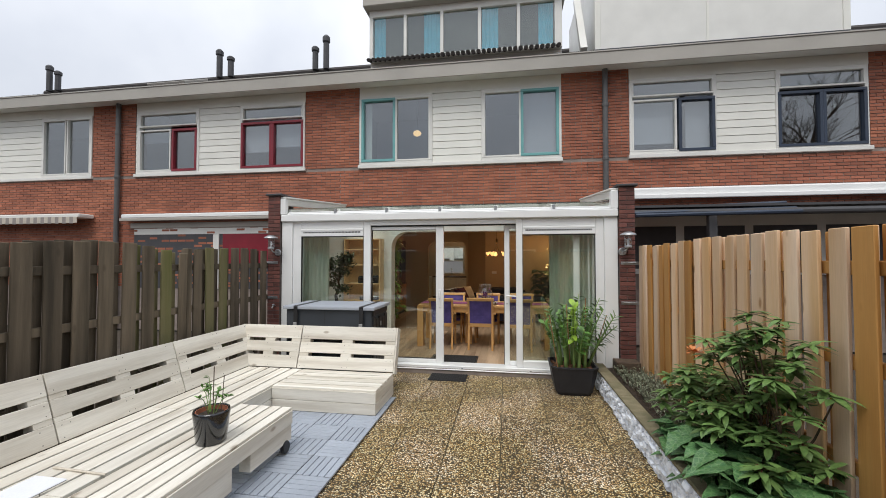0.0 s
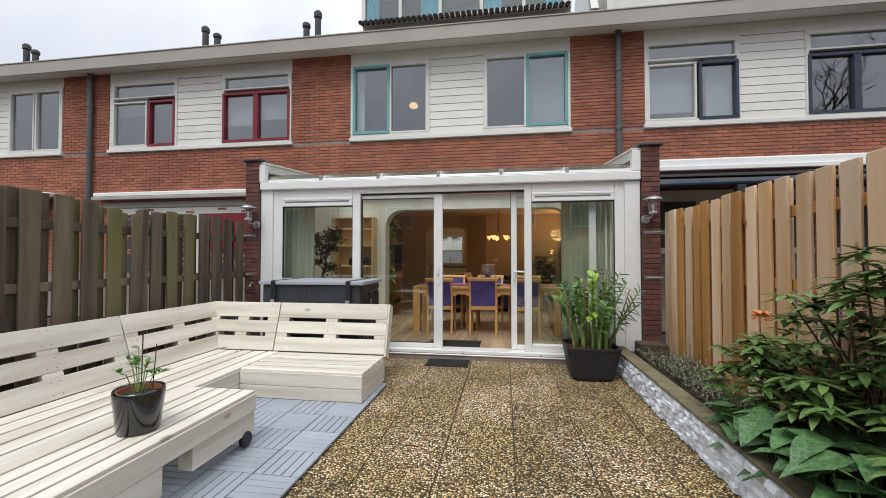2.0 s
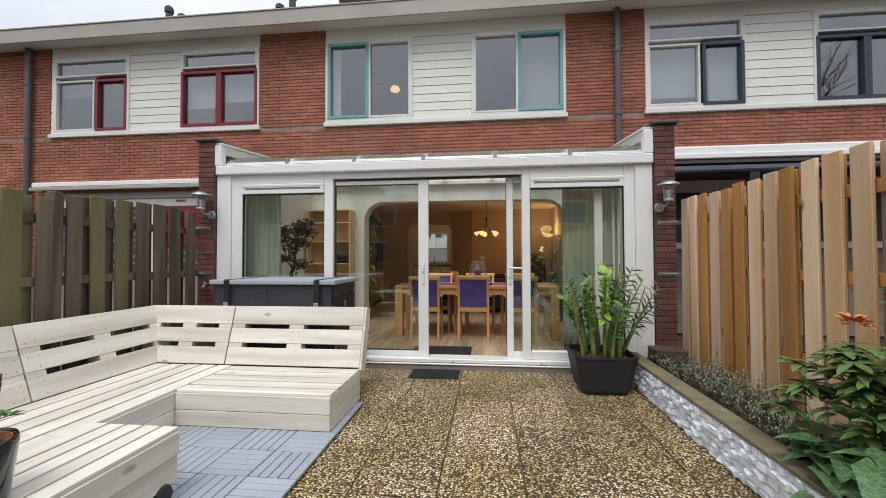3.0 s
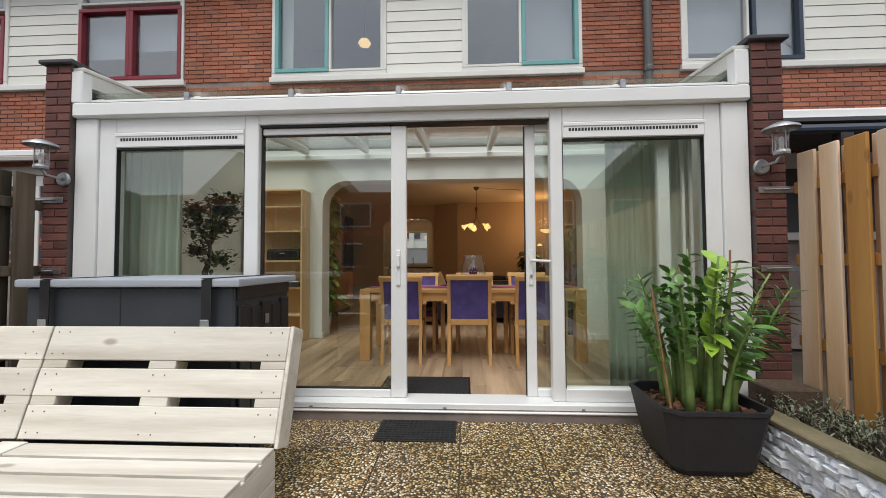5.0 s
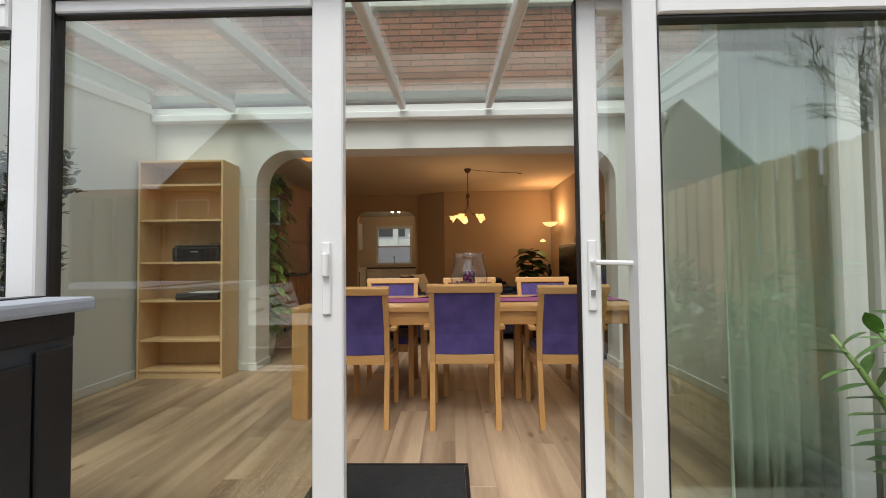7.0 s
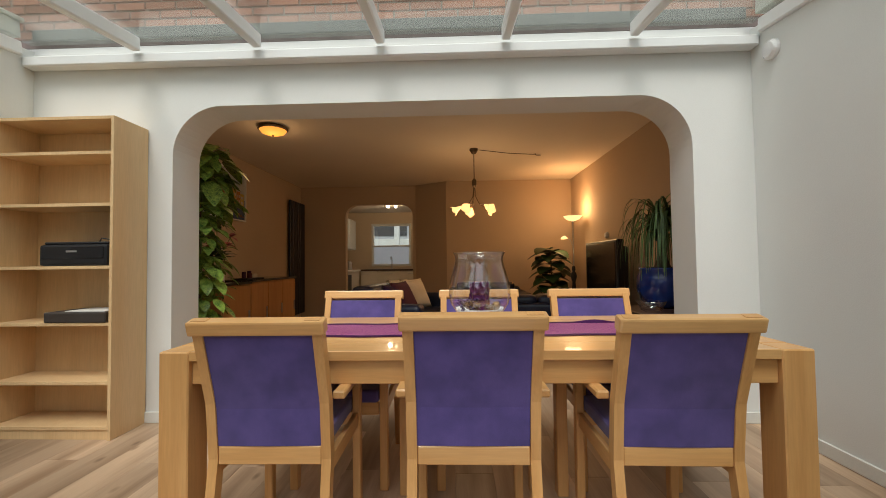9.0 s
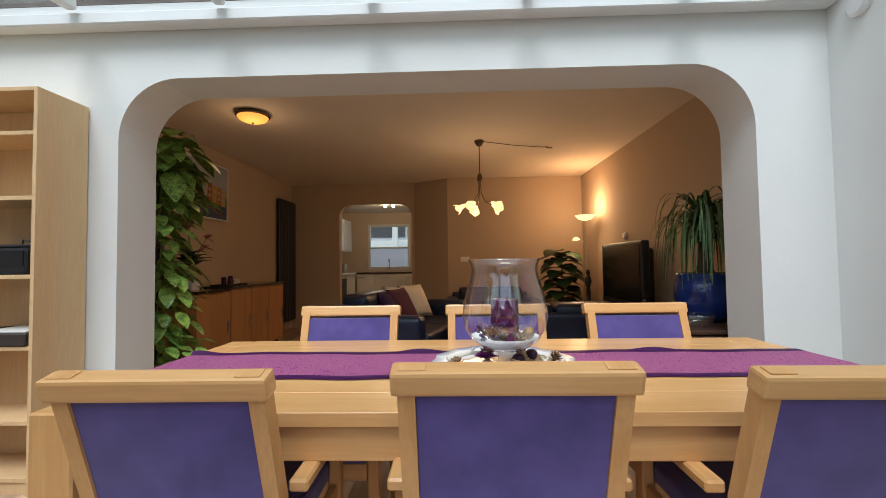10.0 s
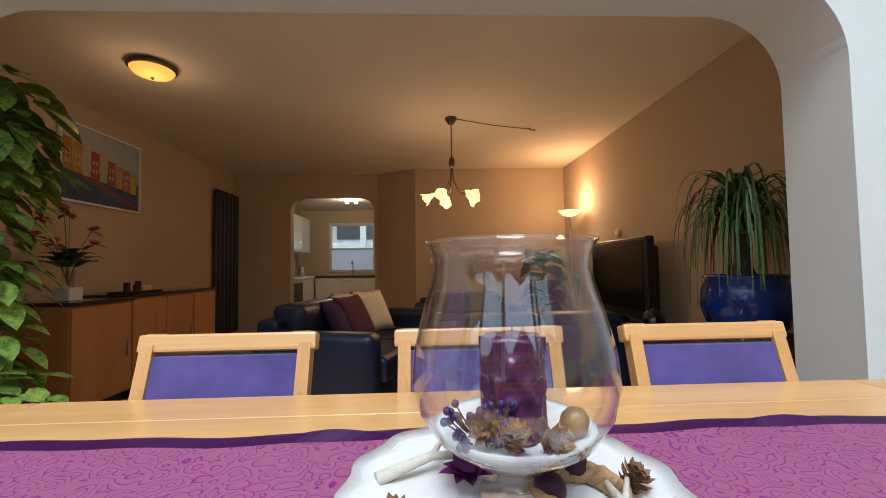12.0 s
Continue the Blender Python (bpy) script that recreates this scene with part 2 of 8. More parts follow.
CURTAIN = mat("pale_green_curtain", (0.70, 0.76, 0.68), 0.9, var=0.08, scale=4, fine=0.08, fscale=300, bump=0.1, bscale=300)
POTBLK = mat("black_glazed_pot", (0.012, 0.012, 0.014), 0.12, var=0.2, coat=0.5)
POTGREY = mat("charcoal_planter", (0.022, 0.022, 0.026), 0.6, var=0.25, scale=6, fine=0.15, bump=0.15)
POTBLUE = mat("cobalt_glazed_pot", (0.01, 0.04, 0.22), 0.1, col2=(0.005, 0.016, 0.10), scale=7, coat=0.6)
SOIL = mat("dark_soil", (0.05, 0.034, 0.022), 0.95, var=0.5, scale=20, fine=0.4, fscale=80, bump=0.8, bscale=40, bdist=0.03)
TERRA = mat("terracotta", (0.36, 0.13, 0.07), 0.8, var=0.2)


def leafmat(name, a, b, rough=0.42, rand=0.25, trans=0.15):
    m = island_tone(mat(name, a, rough, col2=b, scale=30, fine=0.12, fscale=70, bump=0.1, bscale=60), rand)
    m.node_tree.nodes["Principled BSDF"].inputs["Transmission Weight"].default_value = 0.0
    return m


LEAF_ZZ = leafmat("glossy_zz_leaf", (0.115, 0.25, 0.045), (0.07, 0.165, 0.03), 0.3, 0.45)
LEAF_RHO = leafmat("rhododendron_leaf", (0.14, 0.235, 0.065), (0.075, 0.145, 0.04), 0.4, 0.4)
LEAF_HEL = leafmat("hellebore_leaf", (0.07, 0.17, 0.05), (0.04, 0.11, 0.04), 0.4, 0.35)
LEAF_HEA = leafmat("heather_leaf", (0.26, 0.28, 0.20), (0.14, 0.17, 0.10), 0.7, 0.4)
LEAF_BON = leafmat("bonsai_leaf", (0.05, 0.10, 0.035), (0.03, 0.06, 0.025), 0.4, 0.35)
LEAF_POT = leafmat("pothos_leaf", (0.30, 0.45, 0.08), (0.045, 0.14, 0.025), 0.35, 0.35)
LEAF_PON = leafmat("ponytail_leaf", (0.10, 0.18, 0.055), (0.05, 0.10, 0.03), 0.5, 0.35)
LEAF_FIC = leafmat("ficus_leaf", (0.03, 0.08, 0.025), (0.018, 0.05, 0.018), 0.4, 0.3)
STEM = mat("green_stem", (0.20, 0.31, 0.09), 0.5, var=0.3, scale=20)
BARK = mat("brown_bark", (0.11, 0.075, 0.05), 0.9, var=0.4, scale=25, bump=0.6)


# ---------- building helpers ----------
def link(name, bm, material, smooth=False):
    me = bpy.data.meshes.new(name)
    bm.normal_update()
    bm.to_mesh(me)
    bm.free()
    for mm in (material if isinstance(material, (list, tuple)) else [material]):
        me.materials.append(mm)
    if smooth:
        me.polygons.foreach_set("use_smooth", [True] * len(me.polygons))
    return new(name, me)


def part(name, bm, material, parent, label="", smooth=False):
    ob = link(name, bm, material, smooth)
    ob.parent = parent
    if label:
        tagged(ob, label)
    return ob


def struct(name, bm, material, label, category, smooth=False):
    return tagged(link(name, bm, material, smooth), label, category, kind="structure")


def solid(name, bm, material, label, category, group="", smooth=False):
    return tagged(link(name, bm, material, smooth), label, category, group)


def thing(name, label, category, m=None, group="", kind=""):
    ob = new(name)
    ob.empty_display_size = 0.1
    if m is not None:
        ob.matrix_world = m
    return tagged(ob, label, category, group, kind)


def shared(name, mesh, parent, m):
    ob = new(name, mesh)
    ob.parent = parent
    ob.matrix_basis = m
    return ob


def box(bm, x0, x1, y0, y1, z0, z1, bevel=0.0, m=None, seg=1):
    vs = [bm.verts.new(c) for c in ((x0, y0, z0), (x1, y0, z0), (x1, y1, z0), (x0, y1, z0), (x0, y0, z1), (x1, y0, z1), (x1, y1, z1), (x0, y1, z1))]
    fs = [bm.faces.new([vs[i] for i in q]) for q in ((3, 2, 1, 0), (4, 5, 6, 7), (0, 1, 5, 4), (1, 2, 6, 5), (2, 3, 7, 6), (3, 0, 4, 7))]
    if m is not None:
        bmesh.ops.transform(bm, matrix=m, verts=vs)
    if bevel:
        es = list({e for f in fs for e in f.edges})
        bmesh.ops.bevel(bm, geom=es, offset=bevel, segments=seg, affect="EDGES", profile=0.6)
    return bm


def B(x0, x1, y0, y1, z0, z1, bevel=0.0, m=None, seg=1):
    return box(bmesh.new(), x0, x1, y0, y1, z0, z1, bevel, m, seg)


def lathe(bm, prof, seg=24, at=(0, 0, 0), cap=True):
    """Turns (radius, height) pairs round the upright."""
    rings = []
    for r, z in prof:
        rings.append([bm.verts.new((at[0] + r * math.cos(2 * math.pi * k / seg), at[1] + r * math.sin(2 * math.pi * k / seg), at[2] + z)) for k in range(seg)])
    for a, b in zip(rings, rings[1:]):
        for k in range(seg):
            bm.faces.new((a[k], a[(k + 1) % seg], b[(k + 1) % seg], b[k]))
    if cap:
        bm.faces.new(rings[0][::-1])
        bm.faces.new(rings[-1])
    return bm


def tube(bm, pts, r0, r1=None, seg=6):
    """A round rod along points, tapering from r0 to r1."""
    r1 = r0 if r1 is None else r1
    pts = [Vector(p) for p in pts]
    rings = []
    for i, p in enumerate(pts):
        d = (pts[min(i + 1, len(pts) - 1)] - pts[max(i - 1, 0)]).normalized()
        u = d.cross(Vector((0.31, 0.17, 0.93)))
        u = (u if u.length > 0.05 else d.cross(Vector((1, 0, 0)))).normalized()
        v = d.cross(u)
        r = r0 + (r1 - r0) * i / max(1, len(pts) - 1)
        rings.append([bm.verts.new(p + r * (u * math.cos(2 * math.pi * k / seg) + v * math.sin(2 * math.pi * k / seg))) for k in range(seg)])
    for a, b in zip(rings, rings[1:]):
        for k in range(seg):
            bm.faces.new((a[k], b[k], b[(k + 1) % seg], a[(k + 1) % seg]))
    bm.faces.new(rings[0])
    bm.faces.new(rings[-1][::-1])
    return bm


def leaf(bm, p, d, up, length, width, fold=0.15, droop=0.2, n=4):
    """One leaf from p along d: a pointed, folded, drooping blade."""
    p, d, up = Vector(p), Vector(d).normalized(), Vector(up)
    s = d.cross(up)
    s = (s if s.length > 0.05 else d.cross(Vector((1, 0.3, 0)))).normalized()
    up = s.cross(d)
    mid, lo, ro = [], [], []
    for i in range(n + 1):
        t = i / n
        w = width * 0.5 * math.sin(math.pi * min(1.0, 0.08 + t * 0.92)) ** 0.8 if i < n else 0.0
        c = p + d * (length * t) - Vector((0, 0, 1)) * (droop * length * t * t)
        mid.append(bm.verts.new(c))
        if i < n:
            lo.append(bm.verts.new(c - s * w + up * fold * w))
            ro.append(bm.verts.new(c + s * w + up * fold * w))
    for i in range(n - 1):
        bm.faces.new((lo[i], mid[i], mid[i + 1], lo[i + 1]))
        bm.faces.new((mid[i], ro[i], ro[i + 1], mid[i + 1]))
    bm.faces.new((lo[-1], mid[-2], mid[-1]))
    bm.faces.new((mid[-2], ro[-1], mid[-1]))


R = random.Random(7)


def prism(bm, loop, z0, z1):
    """An upright solid over a closed plan loop."""
    a = [bm.verts.new((x, y, z0)) for x, y in loop]
    b = [bm.verts.new((x, y, z1)) for x, y in loop]
    bm.faces.new(a[::-1])
    bm.faces.new(b)
    for k in range(len(loop)):
        bm.faces.new((a[k], a[(k + 1) % len(loop)], b[(k + 1) % len(loop)], b[k]))
    return bm


def arch_wall(x0, x1, z0, z1, y0, y1, ax0, ax1, az, rad):
    """A wall with an opening whose upper corners are rounded, as one solid shell."""
    arc = [(ax0, z0), (ax0, az - rad)]
    arc += [(ax0 + rad - rad * math.cos(math.pi / 2 * k / 12), az - rad + rad * math.sin(math.pi / 2 * k / 12)) for k in range(1, 13)]
    arc += [(ax1 - rad + rad * math.sin(math.pi / 2 * k / 12), az - rad + rad * math.cos(math.pi / 2 * k / 12)) for k in range(0, 12)]
    arc += [(ax1, az - rad), (ax1, z0)]
    bm = bmesh.new()
    lo, hi = [], []
    for y in (y0, y1):
        lo.append([bm.verts.new((x, y, z)) for x, z in arc])
        hi.append([bm.verts.new((x, y, z1)) for x, z in arc[1:-1]])
        ends = [bm.verts.new(c) for c in ((x0, y, z0), (x0, y, z1), (x1, y, z0), (x1, y, z1))]
        L, H = lo[-1], hi[-1]
        bm.faces.new((ends[0], L[0], L[1], H[0], ends[1]))
        bm.faces.new((L[-1], ends[2], ends[3], H[-1], L[-2]))
        for k in range(len(H) - 1):
            if (H[k].co - H[k + 1].co).length > 1e-6:
                bm.faces.new((L[k + 1], L[k + 2], H[k + 1], H[k]))
        lo[-1] = L + ends
    for k in range(len(arc) - 1):
        bm.faces.new((lo[0][k], lo[0][k + 1], lo[1][k + 1], lo[1][k]))
    bm.faces.new((lo[0][-4], lo[0][-3], lo[1][-3], lo[1][-4]))
    bm.faces.new((lo[0][-2], lo[0][-1], lo[1][-1], lo[1][-2]))
    bmesh.ops.recalc_face_normals(bm, faces=bm.faces)
    return bm

# ---------- large structure ----------
GZ = -0.10      # garden level; the floor indoors is 0
FY = 8.335      # face of the row of houses
VY = 5.86       # front of the garden room

ground = struct("ground", B(-200, 200, -200, 200, -0.5, GZ - 0.045), mat("dark_earth", (0.07, 0.055, 0.04), 0.95, var=0.4, scale=2, fine=0.3, bump=0.6), "bare dark earth under the garden", "ground")
struct("floor_slab", B(-3.9, 1.95, 5.8, 17.6, -0.3, -0.02), MORTAR, "screed under the laminate floor", "floor")


def bricks(name, parent, faces, thick=0.012, material=BRICK_J, hole=()):
    """Running-bond bricks, joined, over rectangles (x0, x1, z0, z1) on the plane y."""
    vs, fs = [], []
    rr = random.Random(3)
    for x0, x1, z0, z1, y in faces:
        row, z = int(round(z0 / 0.0625)), math.ceil(z0 / 0.0625 - 1e-6) * 0.0625
        while z + 0.05 <= z1 + 0.02:
            off = 0.11 if int(round(z / 0.0625)) % 2 else 0.0
            x = math.floor(x0 / 0.22) * 0.22 - off
            while x < x1:
                a, b = max(x, x0), min(x + 0.21, x1)
                zt = min(z + 0.0525, z1)
                if b - a > 0.02 and zt - z > 0.015:
                    d = y - thick + rr.uniform(-0.002, 0.002)
                    k = len(vs)
                    e = 0.003
                    vs += [(a, y, z), (b, y, z), (b, y, zt), (a, y, zt), (a + e, d, z + e), (b - e, d, z + e), (b - e, d, zt - e), (a + e, d, zt - e)]
                    fs += [(k + 4, k + 5, k + 6, k + 7), (k, k + 1, k + 5, k + 4), (k + 1, k + 2, k + 6, k + 5), (k + 2, k + 3, k + 7, k + 6), (k + 3, k, k + 4, k + 7)]
                x += 0.22
            z += 0.0625
    me = bpy.data.meshes.new(name)
    me.from_pydata(vs, [], fs)
    me.materials.append(material)
    ob = new(name, me)
    ob.parent = parent
    return tagged(ob, kind="stuff")


# the row of houses: each bay is 5.75 wide, with a wide strip of windows and siding upstairs
BAYS = [(-15.0, -10.15, -8.92), (-8.90, -4.47, -3.19), (-3.18, 1.145, 2.45), (2.45, 6.60, 7.9)]
row = thing("row_house_facade", "red brick terrace facade with white panel strips", "facade", kind="structure")
bm = bmesh.new()
box(bm, -18, -3.62, FY, FY + 0.3, -0.1, 3.6)
box(bm, 1.65, 12, FY, FY + 0.3, -0.1, 3.6)
box(bm, -3.62, 1.65, FY, FY + 0.3, 2.625, 3.6)
for a, b, c in BAYS:
    box(bm, b, c, FY, FY + 0.3, 3.6, 5.62)
box(bm, 7.9, 12, FY, FY + 0.3, 3.6, 5.62)
box(bm, -18, -15.0, FY, FY + 0.3, 3.6, 5.62)
part("mortar_wall", bm, MORTAR, row, "brick wall with sandy mortar joints")
cols = [(b, c, 3.6, 5.55, FY) for a, b, c in BAYS]
bricks("brick_courses", row, [(-15.0, -3.62, 0.9, 3.56, FY), (-3.62, 1.65, 2.66, 3.56, FY), (1.65, 9.0, 1.6, 3.56, FY)] + cols + [(7.9, 9, 3.6, 5.55, FY)])

gut = thing("roof_gutter", "long grey box gutter along the eaves", "gutter", kind="structure")
part("fascia", B(-18, 12, 7.93, 7.96, 5.33, 5.58, 0.004), FASCIA, gut)
part("soffit", B(-18, 12, 7.962, FY + 0.1, 5.39, 5.42), WHITE_W, gut, "white soffit board")
part("rim", B(-18, 12, 7.915, 8.10, 5.582, 5.61, 0.006), FASCIA, gut)

# tiled roof: rows of pantiles
roof = thing("tiled_roof", "dark grey pantile roof with a low pitch", "roof", kind="structure")
rm = pose(0, 8.0, 5.56, 27, 0, 0)
part("deck", B(-18, 12, 0, 5.6, -0.08, 0, m=rm), LEAD_AND_DIM, roof)
vs, fs = [], []
nx, ny = int(30 / 0.11), 16
for j in range(ny):
    for i in range(nx + 1):
        x = -18 + i * 0.11
        h = 0.035 * (0.5 + 0.5 * math.cos(i * math.pi / 1.0)) if i % 2 else 0.012
        for y, zz in ((j * 0.345, 0.045), ((j + 1) * 0.345 + 0.02, 0.012)):
            p = rm @ Vector((x, y, zz + (0.04 if i % 2 else 0.0)))
            vs.append(tuple(p))
    o = j * (nx + 1) * 2
    for i in range(nx):
        k = o + i * 2
        fs.append((k, k + 2, k + 3, k + 1))
me = bpy.data.meshes.new("pantiles")
me.from_pydata(vs, [], fs)
me.materials.append(ROOFT)
pt = new("pantiles", me)
pt.parent = roof
tagged(pt, kind="stuff")
part("ridge", tube(bmesh.new(), [rm @ Vector((-18, 5.6, 0.06)), rm @ Vector((12, 5.6, 0.06))], 0.13, seg=8), ROOFT, roof)
vent = thing("roof_vent_pipe", "dark ridge vent pipe with a cap", "vent pipe", pose(-10.2, 12.75, 8.15), "vent pipes on the ridge")
part("pipe", lathe(bmesh.new(), [(0.10, 0), (0.10, 0.75), (0.09, 0.78), (0.13, 0.82), (0.13, 0.95), (0.07, 1.02)], 10), LEAD_AND_DIM, vent)
for x, s in ((-9.75, 0.72), (-6.5, 0.8), (-6.1, 1.15), (-17.6, 1.0), (-17.2, 0.75)):
    copy_thing(vent, pose(x, 12.75, 8.15) @ Matrix.Diagonal((1, 1, s, 1)))
sky_w = thing("roof_window", "flat skylight set in the tiled roof", "skylight", rm @ pose(-9.4, 2.4, 0.06))
part("frame", B(-0.6, 0.6, -0.5, 0.5, 0, 0.08, 0.01), FASCIA, sky_w)
part("pane", B(-0.53, 0.53, -0.43, 0.43, 0.082, 0.09), PANE_UP, sky_w)

wcount = [0]


def window(name, x0, x1, z0, z1, y, lights, frame_m=WHITE_W, deep=0.09, label="", rail=0.06, glass_m=None):
    """A window in the plane y. lights: (x0, x1, z0, z1, sash material or None) in its own measures 0..1."""
    wcount[0] += 1
    w = tagged(new("window_%d" % wcount[0]), label or "white framed window", "window", kind="structure")
    w.location = (0, y, 0)
    W, H = x1 - x0, z1 - z0
    bm = bmesh.new()
    for a, b, c, d in ((x0, x1, z0, z0 + rail), (x0, x1, z1 - rail, z1), (x0, x0 + rail, z0 + rail, z1 - rail), (x1 - rail, x1, z0 + rail, z1 - rail)):
        box(bm, a, b, -0.03, deep, c, d, 0.006)
    part("window_frame", bm, frame_m, w)
    for a, b, c, d, sash in lights:
        lx0, lx1, lz0, lz1 = x0 + a * W, x0 + b * W, z0 + c * H, z0 + d * H
        sm, t = sash or frame_m, 0.055 if sash else 0.035
        bm = bmesh.new()
        for p, q, r, s in ((lx0, lx1, lz0, lz0 + t), (lx0, lx1, lz1 - t, lz1), (lx0, lx0 + t, lz0 + t, lz1 - t), (lx1 - t, lx1, lz0 + t, lz1 - t)):
            box(bm, p, q, -0.045 if sash else -0.034, 0.06, r, s, 0.005)
        part("sash", bm, sm, w)
        pane = part("pane", B(lx0 + t - 0.005, lx1 - t + 0.005, 0.02, 0.03, lz0 + t - 0.005, lz1 - t + 0.005), glass_m or PANE_UP, w)
        pane.visible_shadow = False
    return w


# upstairs rooms behind the windows: a plain box with a back wall, its dimness put into the grey
struct("upstairs_room", B(-18, 12, 11.2, 11.3, 3.0, 5.7), PAINTED_DIM, "bedroom wall upstairs, plaster painted dim", "wall")
struct("upstairs_floor", B(-18, 12, FY + 0.3, 11.2, 2.9, 3.0), PAINTED_DIM, "bedroom floor upstairs", "floor")
struct("upstairs_ceiling", B(-18, 12, FY + 0.3, 11.2, 5.62, 5.7), PAINTED_DIM, "bedroom ceiling upstairs", "ceiling")
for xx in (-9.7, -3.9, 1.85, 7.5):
    struct("party_wall", B(xx, xx + 0.15, FY + 0.3, 11.2, 3.0, 5.62), PAINTED_DIM, "wall between two houses", "wall")


def siding(x0, x1, z0, z1):
    s = tagged(new("siding_panel"), "white horizontal board siding between windows", "siding", kind="structure")
    n = max(1, round((z1 - z0) / 0.15))
    h = (z1 - z0) / n
    for k in range(n):
        bm = bmesh.new()
        z = z0 + k * h
        prof = [(FY + 0.05, z), (FY - 0.012, z + 0.003), (FY - 0.004, z + h - 0.004), (FY + 0.05, z + h - 0.003)]
        a = [bm.verts.new((x0, y, zz)) for y, zz in prof]
        b = [bm.verts.new((x1, y, zz)) for y, zz in prof]
        for q in range(4):
            bm.faces.new((a[q], b[q], b[(q + 1) % 4], a[(q + 1) % 4]))
        bm.faces.new(a[::-1])
        bm.faces.new(b)
        part("plank", bm, SIDING, s)


def strip(x0, x1, zs=3.655, zt=5.50):
    bm = bmesh.new()
    box(bm, x0 - 0.02, x1 + 0.02, FY - 0.06, FY + 0.1, zs - 0.075, zs, 0.006)
    struct("window_ledge", bm, WHITE_W, "white sill under the upstairs windows", "sill")


ZS, ZT = 3.66, 5.16
for x0, x1 in ((-8.90, -4.47), (-3.18, 1.145), (2.45, 6.60), (-15.0, -10.15)):
    strip(x0, x1)
    struct("header_board", B(x0, x1, FY - 0.012, FY + 0.1, ZT + 0.005, 5.385, 0.004), SIDING, "white board above the upstairs windows", "trim")
# the house itself: teal inner frames
window("w", -3.18, -1.54, ZS, ZT, FY, [(0.03, 0.50, 0.04, 0.97, TEAL), (0.50, 0.97, 0.04, 0.97, None)], label="wide upstairs window with a teal casement")
siding(-1.54, -0.49, ZS, ZT)
window("w", -0.49, 1.145, ZS, ZT, FY, [(0.03, 0.50, 0.04, 0.97, None), (0.50, 0.97, 0.04, 0.97, TEAL)], label="wide upstairs window with a teal casement")
# neighbour with wine-red casements
window("w", -8.85, -7.17, ZS, ZT, FY, [(0.03, 0.55, 0.03, 0.70, None), (0.57, 0.97, 0.02, 0.70, REDP), (0.03, 0.97, 0.75, 0.97, None)], label="white upstairs window with a wine-red casement")
siding(-7.17, -6.10, ZS, ZT)
window("w", -6.10, -4.48, ZS, ZT, FY, [(0.02, 0.50, 0.02, 0.73, REDP), (0.50, 0.98, 0.02, 0.73, REDP), (0.03, 0.97, 0.77, 0.97, None)], label="upstairs window with two wine-red casements")
siding(-8.90, -8.85, ZS, ZT)
# neighbour with dark blue casements
window("w", 2.45, 4.04, ZS, ZT, FY, [(0.03, 0.55, 0.03, 0.72, None), (0.57, 0.98, 0.02, 0.72, NAVYP), (0.03, 0.97, 0.76, 0.97, None)], label="white upstairs window with a dark blue casement")
siding(4.04, 5.06, ZS, ZT)
window("w", 5.06, 6.58, ZS, ZT, FY, [(0.02, 0.51, 0.02, 0.72, NAVYP), (0.51, 0.98, 0.02, 0.72, NAVYP), (0.03, 0.97, 0.76, 0.97, None)], label="upstairs window with two dark blue casements")
# far neighbour
siding(-13.9, -11.7, ZS, ZT)
window("w", -11.68, -10.16, ZS, ZT, FY, [(0.03, 0.49, 0.03, 0.97, None), (0.51, 0.97, 0.03, 0.97, None)], label="white two-light upstairs window")
window("w", -15.0, -13.9, ZS, ZT, FY, [(0.03, 0.97, 0.03, 0.97, None)], label="white upstairs window")


def blind(x0, x1, z0, z1, y=FY + 0.16, label="pale grey roller blind behind the window", m=BLIND):
    solid("roller_blind", B(x0, x1, y, y + 0.01, z0, z1), m, label, "blind")


blind(0.36, 1.14, 3.68, 5.2)
blind(-3.2, -2.95, 3.68, 5.2, label="pale curtain strip behind the window", m=CURTAIN)
blind(2.58, 3.45, 3.9, 4.85)
blind(3.55, 4.12, 3.68, 4.85)
blind(-5.4, -4.65, 4.2, 4.85)
blind(-6.15, -5.45, 4.1, 4.85)
blind(-8.88, -8.1, 4.45, 4.85)

# dormers
dm = thing("dormer_window", "white flat-roofed dormer with five tall lights", "dormer", Matrix.Translation((-0.04, 0, 0.80)) @ Matrix.Diagonal((0.96, 1, 0.865, 1)), kind="structure")
DY = 8.15
part("dormer_wall", B(-2.98, 1.24, DY + 0.1, 11.5, 5.7, 7.15), WHITE_W, dm)
part("dormer_roof", B(-3.08, 1.34, DY - 0.18, 11.7, 7.151, 7.42, 0.02), FASCIA, dm, "grey flat roof edge")
# added dark sheet behind the lights: the room's shade put into colour
part("dark_interior", B(-2.9, 1.16, DY + 0.092, DY + 0.0995, 5.952, 6.978), LEAD_AND_DIM, dm)
bm = bmesh.new()
box(bm, -2.98, 1.24, DY, DY + 0.09, 5.86, 5.95, 0.006)
box(bm, -2.98, 1.24, DY, DY + 0.098, 6.98, 7.15, 0.006)
for k in range(6):
    x = -2.98 + k * 0.83
    w = 0.16 if k in (0, 5) else 0.07
    box(bm, max(x - w / 2, -2.98), min(x + w / 2, 1.24), DY, DY + 0.098, 5.951, 6.979, 0.006)
part("dormer_frame", bm, WHITE_W, dm)
